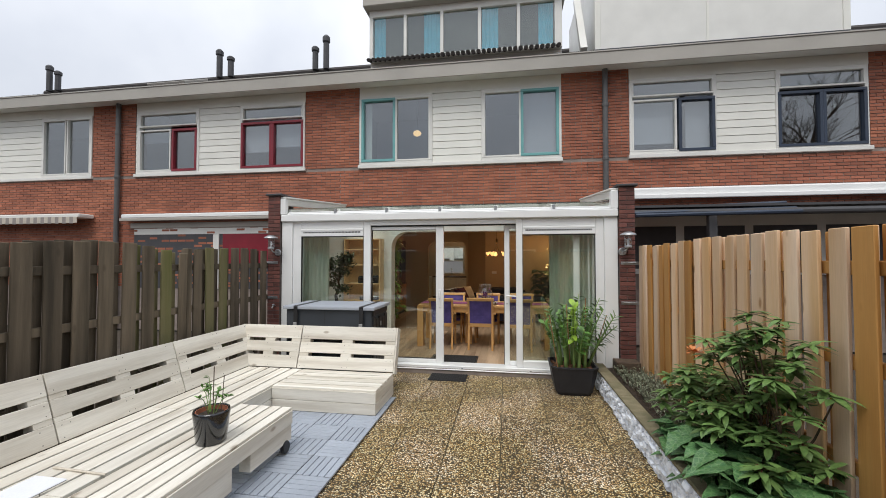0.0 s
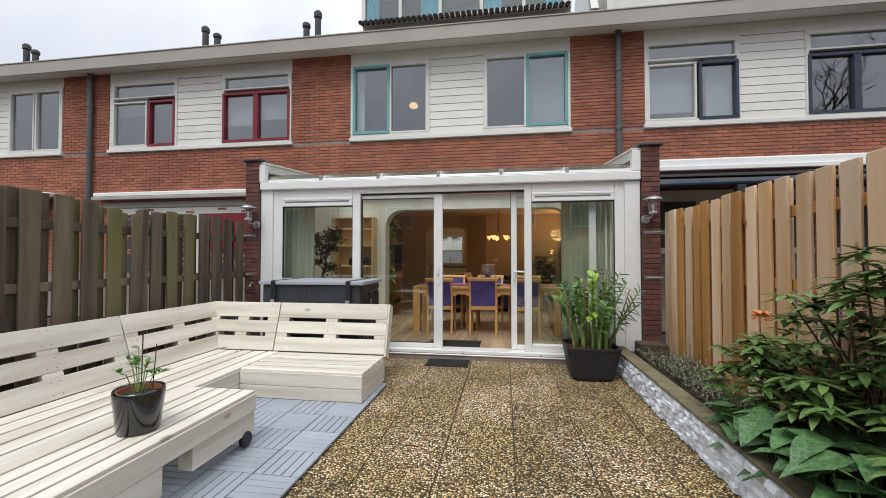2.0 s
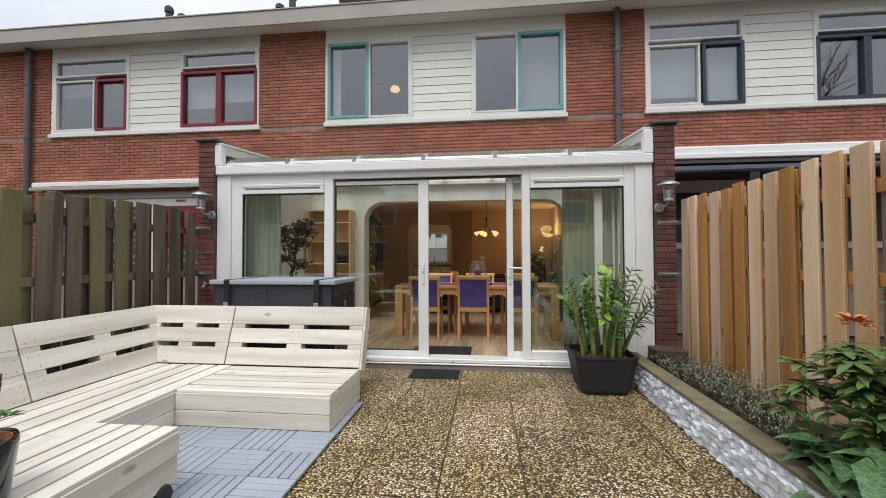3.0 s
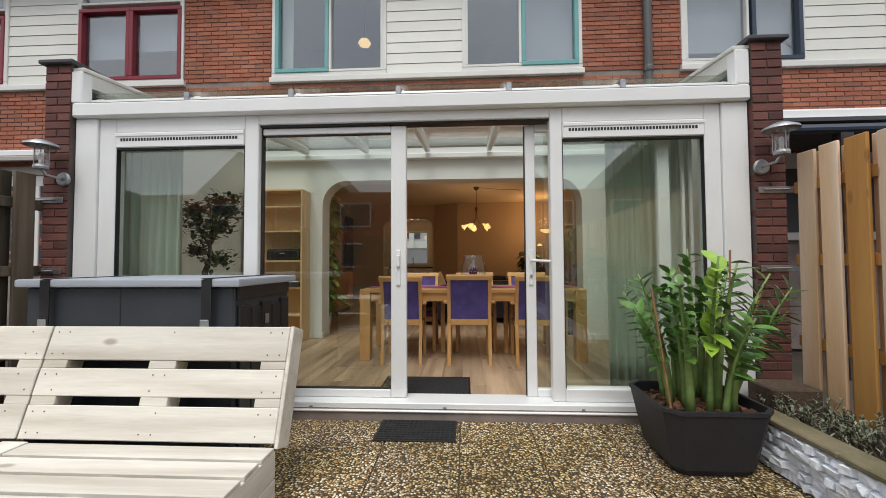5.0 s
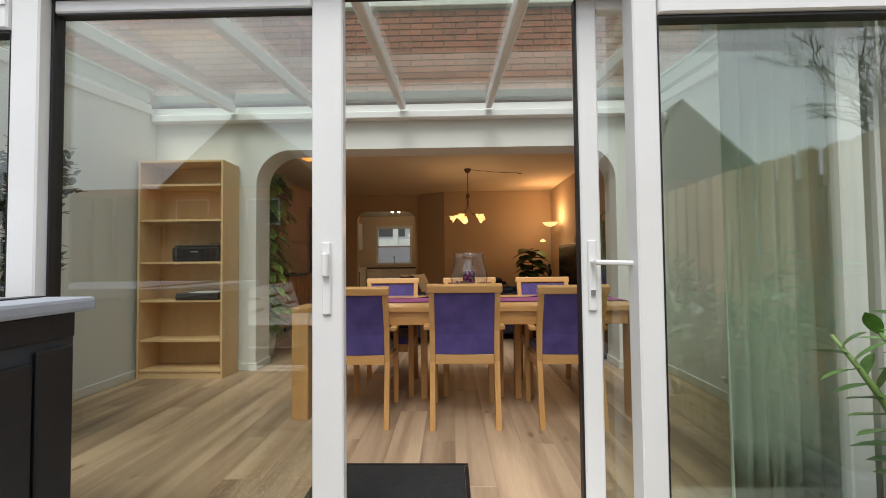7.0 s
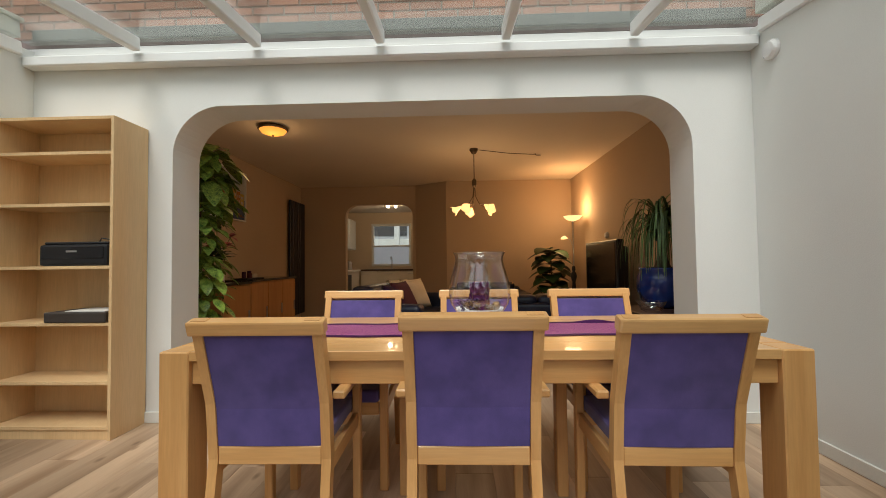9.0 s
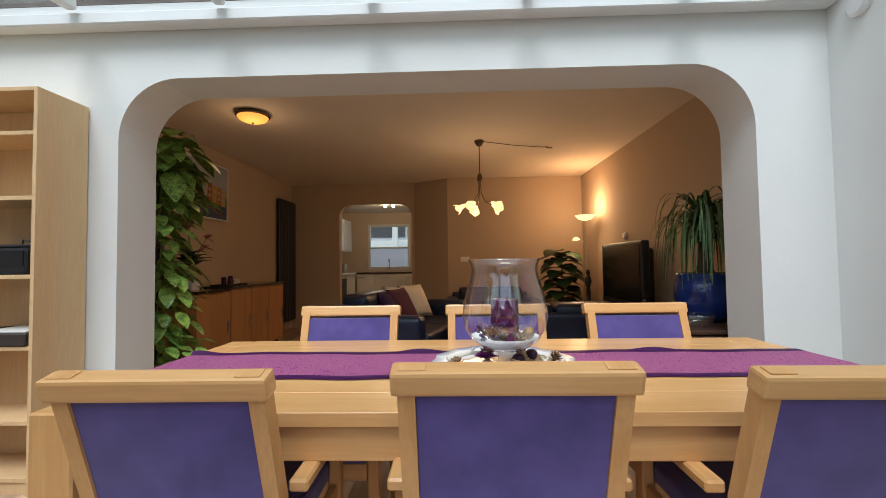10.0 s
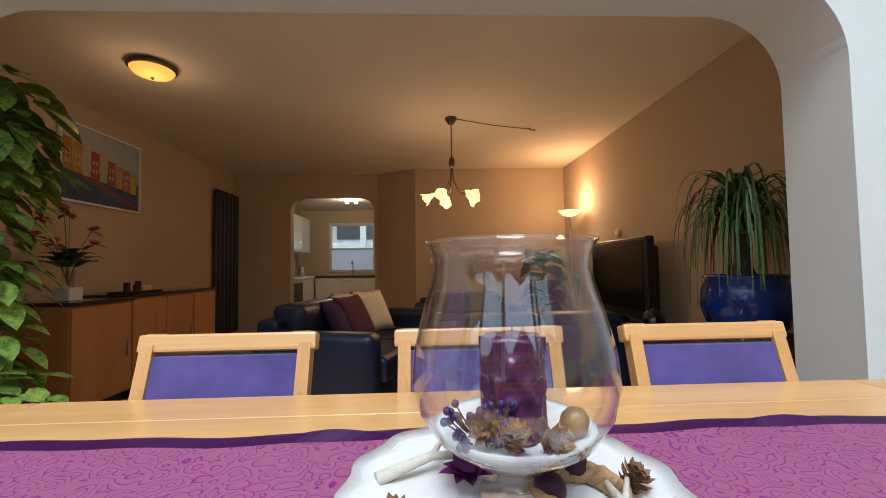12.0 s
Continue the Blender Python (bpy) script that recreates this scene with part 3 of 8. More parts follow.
for k in range(5):
    x = -2.98 + k * 0.83
    part("pane", B(x + 0.04, x + 0.79, DY + 0.05, DY + 0.056, 5.952, 6.978), PANE, dm)
    cm = mat("turquoise_curtain", (0.10, 0.42, 0.62), 0.8, var=0.2, scale=6) if k == 0 else bpy.data.materials["turquoise_curtain"]
    if k != 2:
        w0, w1 = ((0.1, 0.36), (0.42, 0.78), (0, 0), (0.05, 0.4), (0.42, 0.72))[k]
        bmc = bmesh.new()
        pts = [(x + w0 + (w1 - w0) * i / 12, DY + 0.066 + 0.010 * (i % 2)) for i in range(13)]
        loop = pts + [(p[0], p[1] + 0.008) for p in pts[::-1]]
        prism(bmc, loop, 5.96, 6.975)
        part("curtain", bmc, cm, dm, "turquoise curtain")
bm = bmesh.new()
for k in range(38):
    tube(bm, [(-2.95 + k * 0.111, DY - 0.13, 5.83), (-2.95 + k * 0.111, DY + 0.02, 5.90)], 0.05, seg=6)
part("tile_edge", bm, ROOFT, dm, "tile noses under the dormer sill")
d2 = thing("clad_dormer", "large dormer clad in plain white sheet", "dormer", kind="structure")
part("cladding", B(1.95, 6.3, 8.45, 12.5, 5.85, 8.6), WHITE_W, d2)
part("corner_board", B(1.84, 1.948, 8.43, 8.6, 5.85, 8.6, 0.005), SIDING, d2)
part("side_trim", B(6.302, 6.42, 8.43, 8.6, 5.85, 8.6, 0.005), SIDING, d2)
part("sheet_joint", B(3.95, 3.99, 8.438, 8.449, 5.86, 8.6), SIDING, d2)
part("flashing", B(1.8, 6.45, 8.40, 8.44, 5.80, 5.88, 0.005), LEAD_AND_DIM, d2)
part("raking_board", B(0, 0.14, 0, 1.7, 0, 0.10, 0.004, pose(1.55, 8.5, 5.9, 63, 0, 0)), WHITE_W, d2)

# downpipes
dp = thing("downpipe", "grey round plastic downpipe on the brickwork", "downpipe", pose(1.98, FY - 0.09, 0.0), "downpipes", "structure")
part("pipe", lathe(bmesh.new(), [(0.055, 0.0), (0.055, 5.38)], 12), PIPE, dp)
for z in (3.55, 4.62):
    part("collar", lathe(bmesh.new(), [(0.062, 0), (0.066, 0.02), (0.066, 0.06), (0.062, 0.08)], 12, (0, 0, z)), PIPE, dp)
copy_thing(dp, pose(-9.33, FY - 0.09, 0.0))

BASEGREY = mat("grey_base_profile", (0.27, 0.28, 0.29), 0.5, var=0.15, scale=4, fine=0.08)
# ---------- garden room ----------
gr = thing("garden_room_front", "white plastic glazed front with sliding doors", "sliding doors", pose(0, VY, 0), kind="structure")


def bar(name, x0, x1, z0, z1, y0=0.0, y1=0.10, m=WHITE, label="", bevel=0.006):
    return part(name, B(x0, x1, y0, y1, z0, z1, bevel), m, gr, label)


def pane(x0, x1, z0, z1, y, parent=gr, m=PANE):
    p = part("pane", B(x0, x1, y, y + 0.006, z0, z1), m, parent)
    p.visible_shadow = False
    return p


bar("corner_post", -3.52, -3.34, GZ, 2.178, -0.02, 0.16)
bar("corner_post", 1.385, 1.565, GZ, 2.178, -0.02, 0.16)
bar("fascia_beam", -3.52, 1.565, 2.18, 2.292, -0.06, 0.16, label="white aluminium fascia beam", bevel=0.012)
bar("sill", -3.338, 1.383, -0.028, 0.02, -0.06, 0.16, label="white aluminium threshold")
bar("sill_nose", -3.338, 1.383, -0.046, -0.029, -0.075, 0.16)
bar("base_course", -3.338, 1.383, GZ, -0.047, -0.035, 0.2, BASEGREY, "grey aluminium base profile")
for x in (-2.6, -1.6, -0.62, 0.36, 1.0):
    bar("drain_cap", x - 0.012, x + 0.012, -0.020, -0.004, -0.064, -0.0605, GALV, "small grey drain cap", 0.001)
bar("head_rail", -2.05, 0.164, 2.105, 2.179, 0.0, 0.13, WHITE)
bar("dark_track", -2.05, 0.163, 2.088, 2.104, 0.02, 0.11, BLACKP, "black sliding track")
# fixed lights on both sides
for x0, x1, g0, g1 in ((-3.339, -2.05, -3.20, -2.16), (0.165, 1.384, 0.255, 1.27)):
    bar("frame_stile", x0, g0, 0.021, 2.179, 0.0, 0.09)
    bar("frame_stile", g1, x1, 0.021, 2.179, 0.0, 0.09)
    bar("frame_rail", g0 + 0.001, g1 - 0.001, 0.021, 0.115, 0.0, 0.09)
    bar("frame_rail", g0 + 0.001, g1 - 0.001, 2.065, 2.179, 0.0, 0.09)
    v = bar("vent_grille", g0 + 0.002, g1 - 0.002, 1.945, 2.064, -0.012, 0.06, label="slotted window ventilator")
    part("lip", B(g0 + 0.004, g1 - 0.004, -0.018, -0.0125, 2.032, 2.056, 0.002), WHITE, v)
    n = 40
    for k in range(n):
        xa = g0 + 0.045 + k * (g1 - g0 - 0.09) / n
        part("slot", B(xa, xa + (g1 - g0 - 0.09) / n * 0.72, -0.0135, -0.0125, 1.995, 2.018), BLACKP, v)
    # solid black strip that paints the shade under the ventilator
    part("shadow_gap", B(g0 + 0.003, g1 - 0.003, 0.002, 0.05, 1.933, 1.9445), BLACKP, v)
    bar("glazing_bead", g0 + 0.001, g0 + 0.006, 0.116, 1.932, 0.004, 0.044, BLACKP, "black glazing bead", 0.001)
    bar("glazing_bead", g1 - 0.006, g1 - 0.001, 0.116, 1.932, 0.004, 0.044, BLACKP, "black glazing bead", 0.001)
    pane(g0 - 0.01, g1 + 0.01, 0.105, 1.94, 0.045)
# sliding leaf, shut
bar("leaf_stile", -2.049, -2.04, 0.021, 2.087, 0.045, 0.095, BLACKP, "black rubber edge", 0.001)
bar("leaf_stile", -1.03, -0.912, 0.021, 2.087, 0.045, 0.095)
bar("leaf_rail", -2.039, -1.031, 0.021, 0.082, 0.045, 0.095)
bar("leaf_rail", -2.039, -1.031, 2.035, 2.087, 0.045, 0.095)
pane(-2.04, -1.02, 0.08, 2.04, 0.07)
bar("rubber_seal", -2.0385, -1.0315, 0.0825, 0.088, 0.05, 0.09, BLACKP)
bar("rubber_seal", -2.0385, -1.0315, 2.029, 2.0345, 0.05, 0.09, BLACKP)
# sliding leaf, pushed open behind the fixed light
bar("leaf_stile", -0.005, 0.07, 0.021, 2.087, 0.10, 0.15)
bar("leaf_rail", 0.071, 0.98, 0.021, 0.082, 0.10, 0.15)
bar("leaf_rail", 0.071, 0.98, 2.035, 2.087, 0.10, 0.15)
bar("leaf_stile", 0.981, 1.07, 0.021, 2.087, 0.10, 0.15)
pane(0.065, 0.99, 0.08, 2.04, 0.125)
bar("edge_seal", -0.012, -0.0055, 0.025, 2.08, 0.105, 0.145, BLACKP)


def handle(x, y, lever):
    h = part("handle_plate", B(x - 0.016, x + 0.016, y - 0.012, y, 0.86, 1.13, 0.004), WHITE, gr, "white door handle plate")
    if lever:
        part("lever", tube(bmesh.new(), [(x, y - 0.012, 1.045), (x, y - 0.05, 1.045), (x + 0.135, y - 0.05, 1.04)], 0.010, seg=8), WHITE, h)
        part("keyhole", lathe(bmesh.new(), [(0.009, 0), (0.009, 0.02)], 10, (x, y - 0.0135, 0.92)), STEEL, h)
    else:
        part("pull", B(x - 0.012, x + 0.012, y - 0.035, y - 0.0125, 1.0, 1.09, 0.006), WHITE, h)


handle(0.032, 0.10, True)
handle(-0.972, 0.045, False)
# gutter above the front, with clips
gg = thing("roof_edge_profile", "white aluminium roof edge with end clips", "roof edge", pose(0, VY, 0), kind="structure")
bm = bmesh.new()
prof = [(-0.055, 2.293), (-0.02, 2.298), (0.0, 2.31), (0.02, 2.328), (0.10, 2.34), (0.12, 2.293)]
a = [bm.verts.new((-3.44, y, z)) for y, z in prof]
b = [bm.verts.new((1.49, y, z)) for y, z in prof]
for k in range(6):
    bm.faces.new((a[k], b[k], b[(k + 1) % 6], a[(k + 1) % 6]))
bm.faces.new(a[::-1])
bm.faces.new(b)
part("profile", bm, WHITE, gg)
RX = [-2.63 + 0.833 * k for k in range(5)]
part("round_roller", tube(bmesh.new(), [(-3.42, 0.03, 2.318), (1.47, 0.03, 2.318)], 0.026, seg=12), WHITE, gg, smooth=True)
for x in RX:
    part("clip", B(x - 0.02, x + 0.02, -0.012, 0.05, 2.30, 2.375, 0.006), GALV, gg, "grey end clip")


def ry(y):
    return 2.295 + (y - 5.9) * 0.10


for k, x in enumerate([-3.46] + RX + [1.51]):
    m = Matrix.Translation((x, 5.98, ry(5.98))) @ pose(0, 0, 0, math.degrees(math.atan(0.10)), 0, 0)
    r = solid("rafter", B(-0.03, 0.03, 0, 2.27, 0, 0.09, 0.008, m), WHITE, "white aluminium rafter of the glass roof", "rafter", "rafters of the glass roof")
for k in range(6):
    xs = [-3.46] + RX + [1.51]
    m = Matrix.Translation((0, 5.9, ry(5.9) + 0.095)) @ pose(0, 0, 0, math.degrees(math.atan(0.10)), 0, 0)
    p = struct("roof_pane", B(xs[k] + 0.004, xs[k + 1] - 0.004, 0, 2.42, 0, 0.012, 0, m), ROOFGLASS, "greenish glass pane of the lean-to roof", "roof pane")
    p.visible_shadow = False
struct("wall_plate", B(-3.455, 1.505, FY - 0.09, FY - 0.002, 2.455, 2.525, 0.008), WHITE, "white wall plate carrying the rafters", "wall plate")
struct("roof_flashing", B(-3.45, 1.47, FY - 0.03, FY - 0.013, 2.665, 2.745, 0.004), LEAD_AND_DIM, "dark lead flashing above the glass roof", "flashing")
for s, x in ((-1, -3.50), (1, 1.52)):
    m = Matrix.Translation((x, VY - 0.04, 2.58)) @ pose(0, 0, 0, 5, 0, 0)
    e = thing("roof_end_trim", "weathered white end trim of the glass roof", "roof trim", kind="structure")
    part("cover_strip", B(-0.06, 0.06, 0, 2.44, -0.03, 0.0, 0.006, m), WHITE_W, e)
    part("side_panel", B(-0.045 - 0.0, 0.045, 0.02, 2.42, -0.14, -0.031, 0.004, m), WHITE_W, e)
    part("end_block", B(x - 0.05, x + 0.05, VY - 0.05, VY + 0.05, 2.294, 2.55, 0.01), WHITE, e)


# side walls of the garden room, plaster inside
def slope_wall(name, x0, x1, y0, label, front, back, m=None):
    """A side wall whose top follows the slope of the glass roof."""
    bm = bmesh.new()
    ends = [[bm.verts.new((x, y, z)) for y, z in ((y0, -0.1), (FY, -0.1), (FY, back), (y0, front))] for x in (x0, x1)]
    for k in range(4):
        bm.faces.new((ends[0][k], ends[0][(k + 1) % 4], ends[1][(k + 1) % 4], ends[1][k]))
    bm.faces.new(ends[0][::-1])
    bm.faces.new(ends[1])
    bmesh.ops.recalc_face_normals(bm, faces=bm.faces)
    return struct(name, bm, m or PLASTER, label, "wall")


slope_wall("wall_west", -3.61, -3.46, 6.025, "white plastered side wall of the garden room", 2.37, 2.60)
slope_wall("wall_east", 1.51, 1.60, 6.025, "white plastered side wall of the garden room", 2.37, 2.60)
struct("wall_arch", arch_wall(-3.618, 1.648, -0.05, 2.622, FY + 0.001, FY + 0.29, -2.445, 1.11, 2.18, 0.34), PLASTER, "white plastered wall with a wide rounded opening", "wall")
sk = thing("baseboard", "white wooden skirting board", "skirting", kind="structure")
part("board", B(-3.459, -3.445, 6.03, FY, 0.001, 0.075, 0.003), WHITE_W, sk)
part("board", B(1.495, 1.509, 6.03, FY, 0.001, 0.075, 0.003), WHITE_W, sk)
part("board", B(-3.444, -2.445, FY - 0.014, FY, 0.001, 0.075, 0.003), WHITE_W, sk)
part("board", B(1.11, 1.494, FY - 0.014, FY, 0.001, 0.075, 0.003), WHITE_W, sk)
part("board", B(-2.444, -2.43, FY - 0.014, FY + 0.29, 0.001, 0.075, 0.003), WHITE_W, sk)
part("board", B(1.095, 1.109, FY - 0.014, FY + 0.29, 0.001, 0.075, 0.003), WHITE_W, sk)

# ---------- living room and kitchen shell ----------
LX, RXW, FARY, CZ = -3.44, 1.58, 12.80, 2.525
struct("wall_living_west", B(LX - 0.15, LX, FY + 0.29, 16.6, -0.1, 2.8), SAND, "sand coloured plaster wall", "wall")
struct("wall_living_east", B(RXW, RXW + 0.15, FY + 0.29, FARY + 0.15, -0.1, 2.8), SAND, "sand coloured plaster wall", "wall")
struct("wall_living_far", B(-0.65, RXW, FARY, FARY + 0.15, -0.1, 2.8), SAND, "sand coloured plaster wall", "wall")
struct("wall_angled", prism(bmesh.new(), [(-0.65, FARY), (-0.6499, FARY + 0.15), (-1.22, 13.27), (-1.24, 13.15)], -0.1, 2.8), SAND, "angled plaster wall beside the kitchen opening", "wall")
struct("wall_kitchen_arch", arch_wall(LX, -1.22, -0.1, 2.8, 13.15, 13.30, -2.58, -1.295, 2.18, 0.24), SAND, "plaster wall with a rounded opening to the kitchen", "wall")
struct("ceiling", B(LX - 0.1, RXW + 0.1, FY + 0.29, 13.15, CZ, CZ + 0.1), CEIL, "plain plaster ceiling", "ceiling")
KW = mat("kitchen_plaster", (0.62, 0.50, 0.36), 0.85, var=0.05, scale=1.5, bump=0.1)
struct("kitchen_ceiling", B(LX - 0.1, 0.4, 13.30, 16.55, 2.42, 2.5), mat("kitchen_ceiling_paint", (0.75, 0.72, 0.66), 0.8, var=0.04), "white kitchen ceiling", "ceiling")
bm = bmesh.new()
box(bm, LX, -2.77, 16.35, 16.5, -0.1, 2.6)
box(bm, -1.69, 0.3, 16.35, 16.5, -0.1, 2.6)
box(bm, -2.77, -1.69, 16.35, 16.5, -0.1, 0.97)
box(bm, -2.77, -1.69, 16.35, 16.5, 2.12, 2.6)
struct("wall_kitchen_far", bm, KW, "warm white kitchen wall round the window", "wall")
struct("wall_kitchen_east", B(-0.7, -0.55, 13.30, 16.35, -0.1, 2.6), KW, "warm white kitchen wall", "wall")

# ---------- garden ground ----------
tilebase = thing("tile_paving", "paving of square washed-gravel concrete tiles", "paving", kind="structure")
part("sand_bed", B(-3.3, -1.36, 4.66, 5.80, GZ - 0.044, GZ - 0.012), bpy.data.materials["mortar"], tilebase)
part("sand_bed", B(-1.36, 1.30, -3.2, 5.80, GZ - 0.044, GZ - 0.012), mat("joint_sand", (0.10, 0.085, 0.05), 0.95, var=0.4, scale=4, fine=0.3, bump=0.4), tilebase)
deckbase = thing("deck_tile_floor", "grey slatted click deck tiles", "decking", kind="structure")
part("underlay", B(-3.72, -1.29, -1.0, 4.655, GZ - 0.044, GZ - 0.004), BLACKP, deckbase)

# ---------- brick piers ----------
def pier(x0, x1, side):
    p = thing("brick_pier", "dark red brick pier with a lead cap", "pier", pose(0, 0, 0), "brick piers", "structure")
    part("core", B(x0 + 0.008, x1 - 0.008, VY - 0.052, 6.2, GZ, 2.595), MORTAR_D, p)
    part("cap", B(x0 - 0.03, x1 + 0.03, VY - 0.09, 6.25, 2.596, 2.63, 0.008), LEAD_AND_DIM, p)
    return p


piers = [pier(-3.745, -3.522, -1), pier(1.567, 1.79, 1)]
slope_wall("outer_wall", -3.73, -3.612, 6.2, "brick outside wall of the garden room", 2.40, 2.60, BRICK_J)
slope_wall("outer_wall", 1.602, 1.78, 6.2, "brick outside wall of the garden room", 2.40, 2.60, BRICK_J)


# ---------- fences ----------
def fence(name, x, side, ys, tops, materials, label, post_ys, railz, wv=0.14, step=0.225):
    """Boards on both faces of rails, one side staggered against the other."""
    f = thing(name, label, "fence", kind="structure")
    rr = random.Random(5)
    y0, y1 = ys
    n = int((y1 - y0) / step)
    for k in range(n):
        for face in (0, 1):
            y = y1 - (k + 1) * step + (step / 2 if face else 0.0)
            w = wv + rr.uniform(-0.008, 0.008)
            if y + w > y1:
                continue
            top = tops(y + w / 2) + rr.uniform(-0.012, 0.012)
            xa = x if face == 0 else x + side * 0.065
            bm = B(-0.011, 0.011, 0, w, -0.14, top, 0.004)
            mm = materials(y, face, rr)
            ob = part("board", bm, mm, f)
            ob.matrix_basis = pose(xa, y, 0, rr.uniform(-0.35, 0.35), rr.uniform(-0.4, 0.4), rr.uniform(-1.2, 1.2))
    for z in railz:
        part("rail", B(min(x + side * 0.013, x + side * 0.05), max(x + side * 0.013, x + side * 0.05), y0, y1, z, z + 0.075, 0.004), materials(0, 1, rr), f)
    for y in post_ys:
        part("post", B(x - 0.05 if side < 0 else x - 0.01, x + 0.03 if side < 0 else x + 0.07, y - 0.035, y + 0.035, -0.14, tops(y) + 0.02, 0.005), materials(y, 0, rr), f)
    return f


def top_old(y):
    if y < 4.15:
        return 1.755 - 0.10 * ((y - (3.1 if y > 2.2 else 1.3)) / 0.95) ** 2
    return 1.74 - 0.05 * ((y - 5.0) / 0.85) ** 2


def wood_old(y, face, rr):
    return MOSSWOOD if rr.random() < (0.5 if 2.9 < y < 3.8 else 0.12) else OLDWOOD


fence("garden_fence_old", -3.72, -1, (-2.2, 5.82), top_old, wood_old, "weathered grey-brown double-sided timber fence", (4.17,), (0.35, 0.95, 1.45))
fence("garden_fence_new", 1.815, 1, (-2.2, 5.80), lambda y: 1.765 + 0.012 * math.sin(y * 2.1), lambda y, face, rr: (HONEYWOOD if rr.random() < (0.55 if face else 0.2) else NEWWOOD), "new pale pine double-sided timber fence", (), (0.45, 1.0, 1.50), 0.128, 0.18)

# ---------- lounge bench of whitewashed timber ----------
def back_panel(length, m, ends=(False, False)):
    """A leaning backrest of three boards with slots between, on short blocks. Local x along, y back, z up the slope."""
    b = thing("bench_backrest", "whitewashed pallet-wood backrest with two slotted gaps", "bench backrest", m, "bench backrests")
    zs = [(0.0, 0.155), (0.197, 0.33), (0.37, 0.54)]
    for a, c in zs:
        part("board", B(0.003, length - 0.003, 0, 0.022, a, c, 0.004), WHITEWASH, b)
    for k, (x0, x1) in enumerate(((0.003, 0.13), (length / 2 - 0.07, length / 2 + 0.07), (length - 0.13, length - 0.003))):
        for a, c in ((0.1552, 0.1968), (0.3302, 0.3698)):
            part("spacer", B(x0, x1, 0.004, 0.10, a, c, 0.003), WHITEWASH, b)
    part("top_cap", B(0.003, length - 0.003, 0.0225, 0.115, 0.517, 0.54, 0.004), WHITEWASH, b)
    part("back_board", B(0.003, length - 0.003, 0.0955, 0.115, 0.39, 0.516, 0.003), WHITEWASH, b)
    part("back_board", B(0.003, length - 0.003, 0.1005, 0.115, 0.0, 0.13, 0.003), WHITEWASH, b)
    bm = bmesh.new()
    for x in (0.04, 0.10, length / 2 - 0.03, length / 2 + 0.03, length - 0.10, length - 0.04):
        for z in (0.03, 0.125, 0.225, 0.30, 0.40, 0.51):
            if R.random() < 0.6:
                lathe(bm, [(0.004, 0), (0.003, 0.002)], 6, (0, 0, 0))
                bmesh.ops.transform(bm, matrix=pose(x, -0.0005, z, 90, 0, 0), verts=bm.verts[-12:])
    tagged(part("screw", bm, PIPE, b), kind="stuff")
    for x in (-0.0195, length + 0.0005):
        if (x < 0) == ends[0] or (x > 0) == ends[1]:
            if (x < 0 and ends[0]) or (x > 0 and ends[1]):
                part("end_board", B(x, x + 0.019, -0.004, 0.118, -0.02, 0.542, 0.003), WHITEWASH, b)
    return b


SZ = 0.19   # seat height


def seat(name, x0, x1, y0, y1, along, label, face):
    """A seat box: slats on top with gaps, boards round the front."""
    s = thing(name, label, "bench", pose(0, 0, 0), "lounge bench seats")
    if along == 0:
        n = max(3, int((y1 - y0) / 0.13))
        w = (y1 - y0) / n
        for k in range(n):
            part("slat", B(x0, x1, y0 + k * w + 0.012, y0 + (k + 1) * w - 0.012, SZ - 0.022, SZ, 0.003), WHITEWASH, s)
    else:
        n = max(3, int((x1 - x0) / 0.13))
        w = (x1 - x0) / n
        for k in range(n):
            part("slat", B(x0 + k * w + 0.012, x0 + (k + 1) * w - 0.012, y0, y1, SZ - 0.022, SZ, 0.003), WHITEWASH_Y, s)
    for sd in face:
        for a, c in ((-0.068, 0.045), (0.049, SZ - 0.0225)):
            if sd == "front":
                part("front_board", B(x0, x1, y0, y0 + 0.022, a, c, 0.003), WHITEWASH, s)
            elif sd == "right":
                part("side_board", B(x1 - 0.022, x1, y0 + (0.0225 if "front" in face else 0), y1, a, c, 0.003), WHITEWASH_Y, s)
    if along == 0:
        for x in (x0 + 0.05, (x0 + x1) / 2, x1 - 0.09):
            part("bearer", B(x, x + 0.05, y0 + 0.03, y1 - 0.02, -0.068, SZ - 0.023), WHITEWASH_Y, s)
    else:
        for y in (y0 + 0.05, (y0 + y1) / 2, y1 - 0.1):
            part("bearer", B(x0 + 0.02, x1 - 0.03, y, y + 0.05, -0.068, SZ - 0.023), WHITEWASH, s)
    return s


seat("lounge_bench_seat", -2.535, -1.345, 4.04, 4.72, 0, "whitewashed slatted bench seat on grey decking", ("front", "right"))
for y0, y1 in ((3.27, 4.72), (1.95, 3.265), (0.6, 1.945)):
    seat("lounge_bench_seat", -3.31, -2.54, y0, y1, 1, "long whitewashed slatted bench seat along the fence", ("right",))
lean = 20
for x0, L in ((-2.63, 1.275), (-3.50, 0.865)):
    back_panel(L, pose(x0, 4.73, SZ + 0.005, -lean + 2, 0, 0), (False, x0 > -3))
for y1 in (4.90, 3.70, 2.50, 1.30):
    back_panel(1.195, Matrix.Translation((-3.30, y1 - 1.197, SZ + 0.005)) @ pose(0, 0, 0, 0, 0, 90) @ pose(0, 0, 0, -lean + 2, 0, 0))

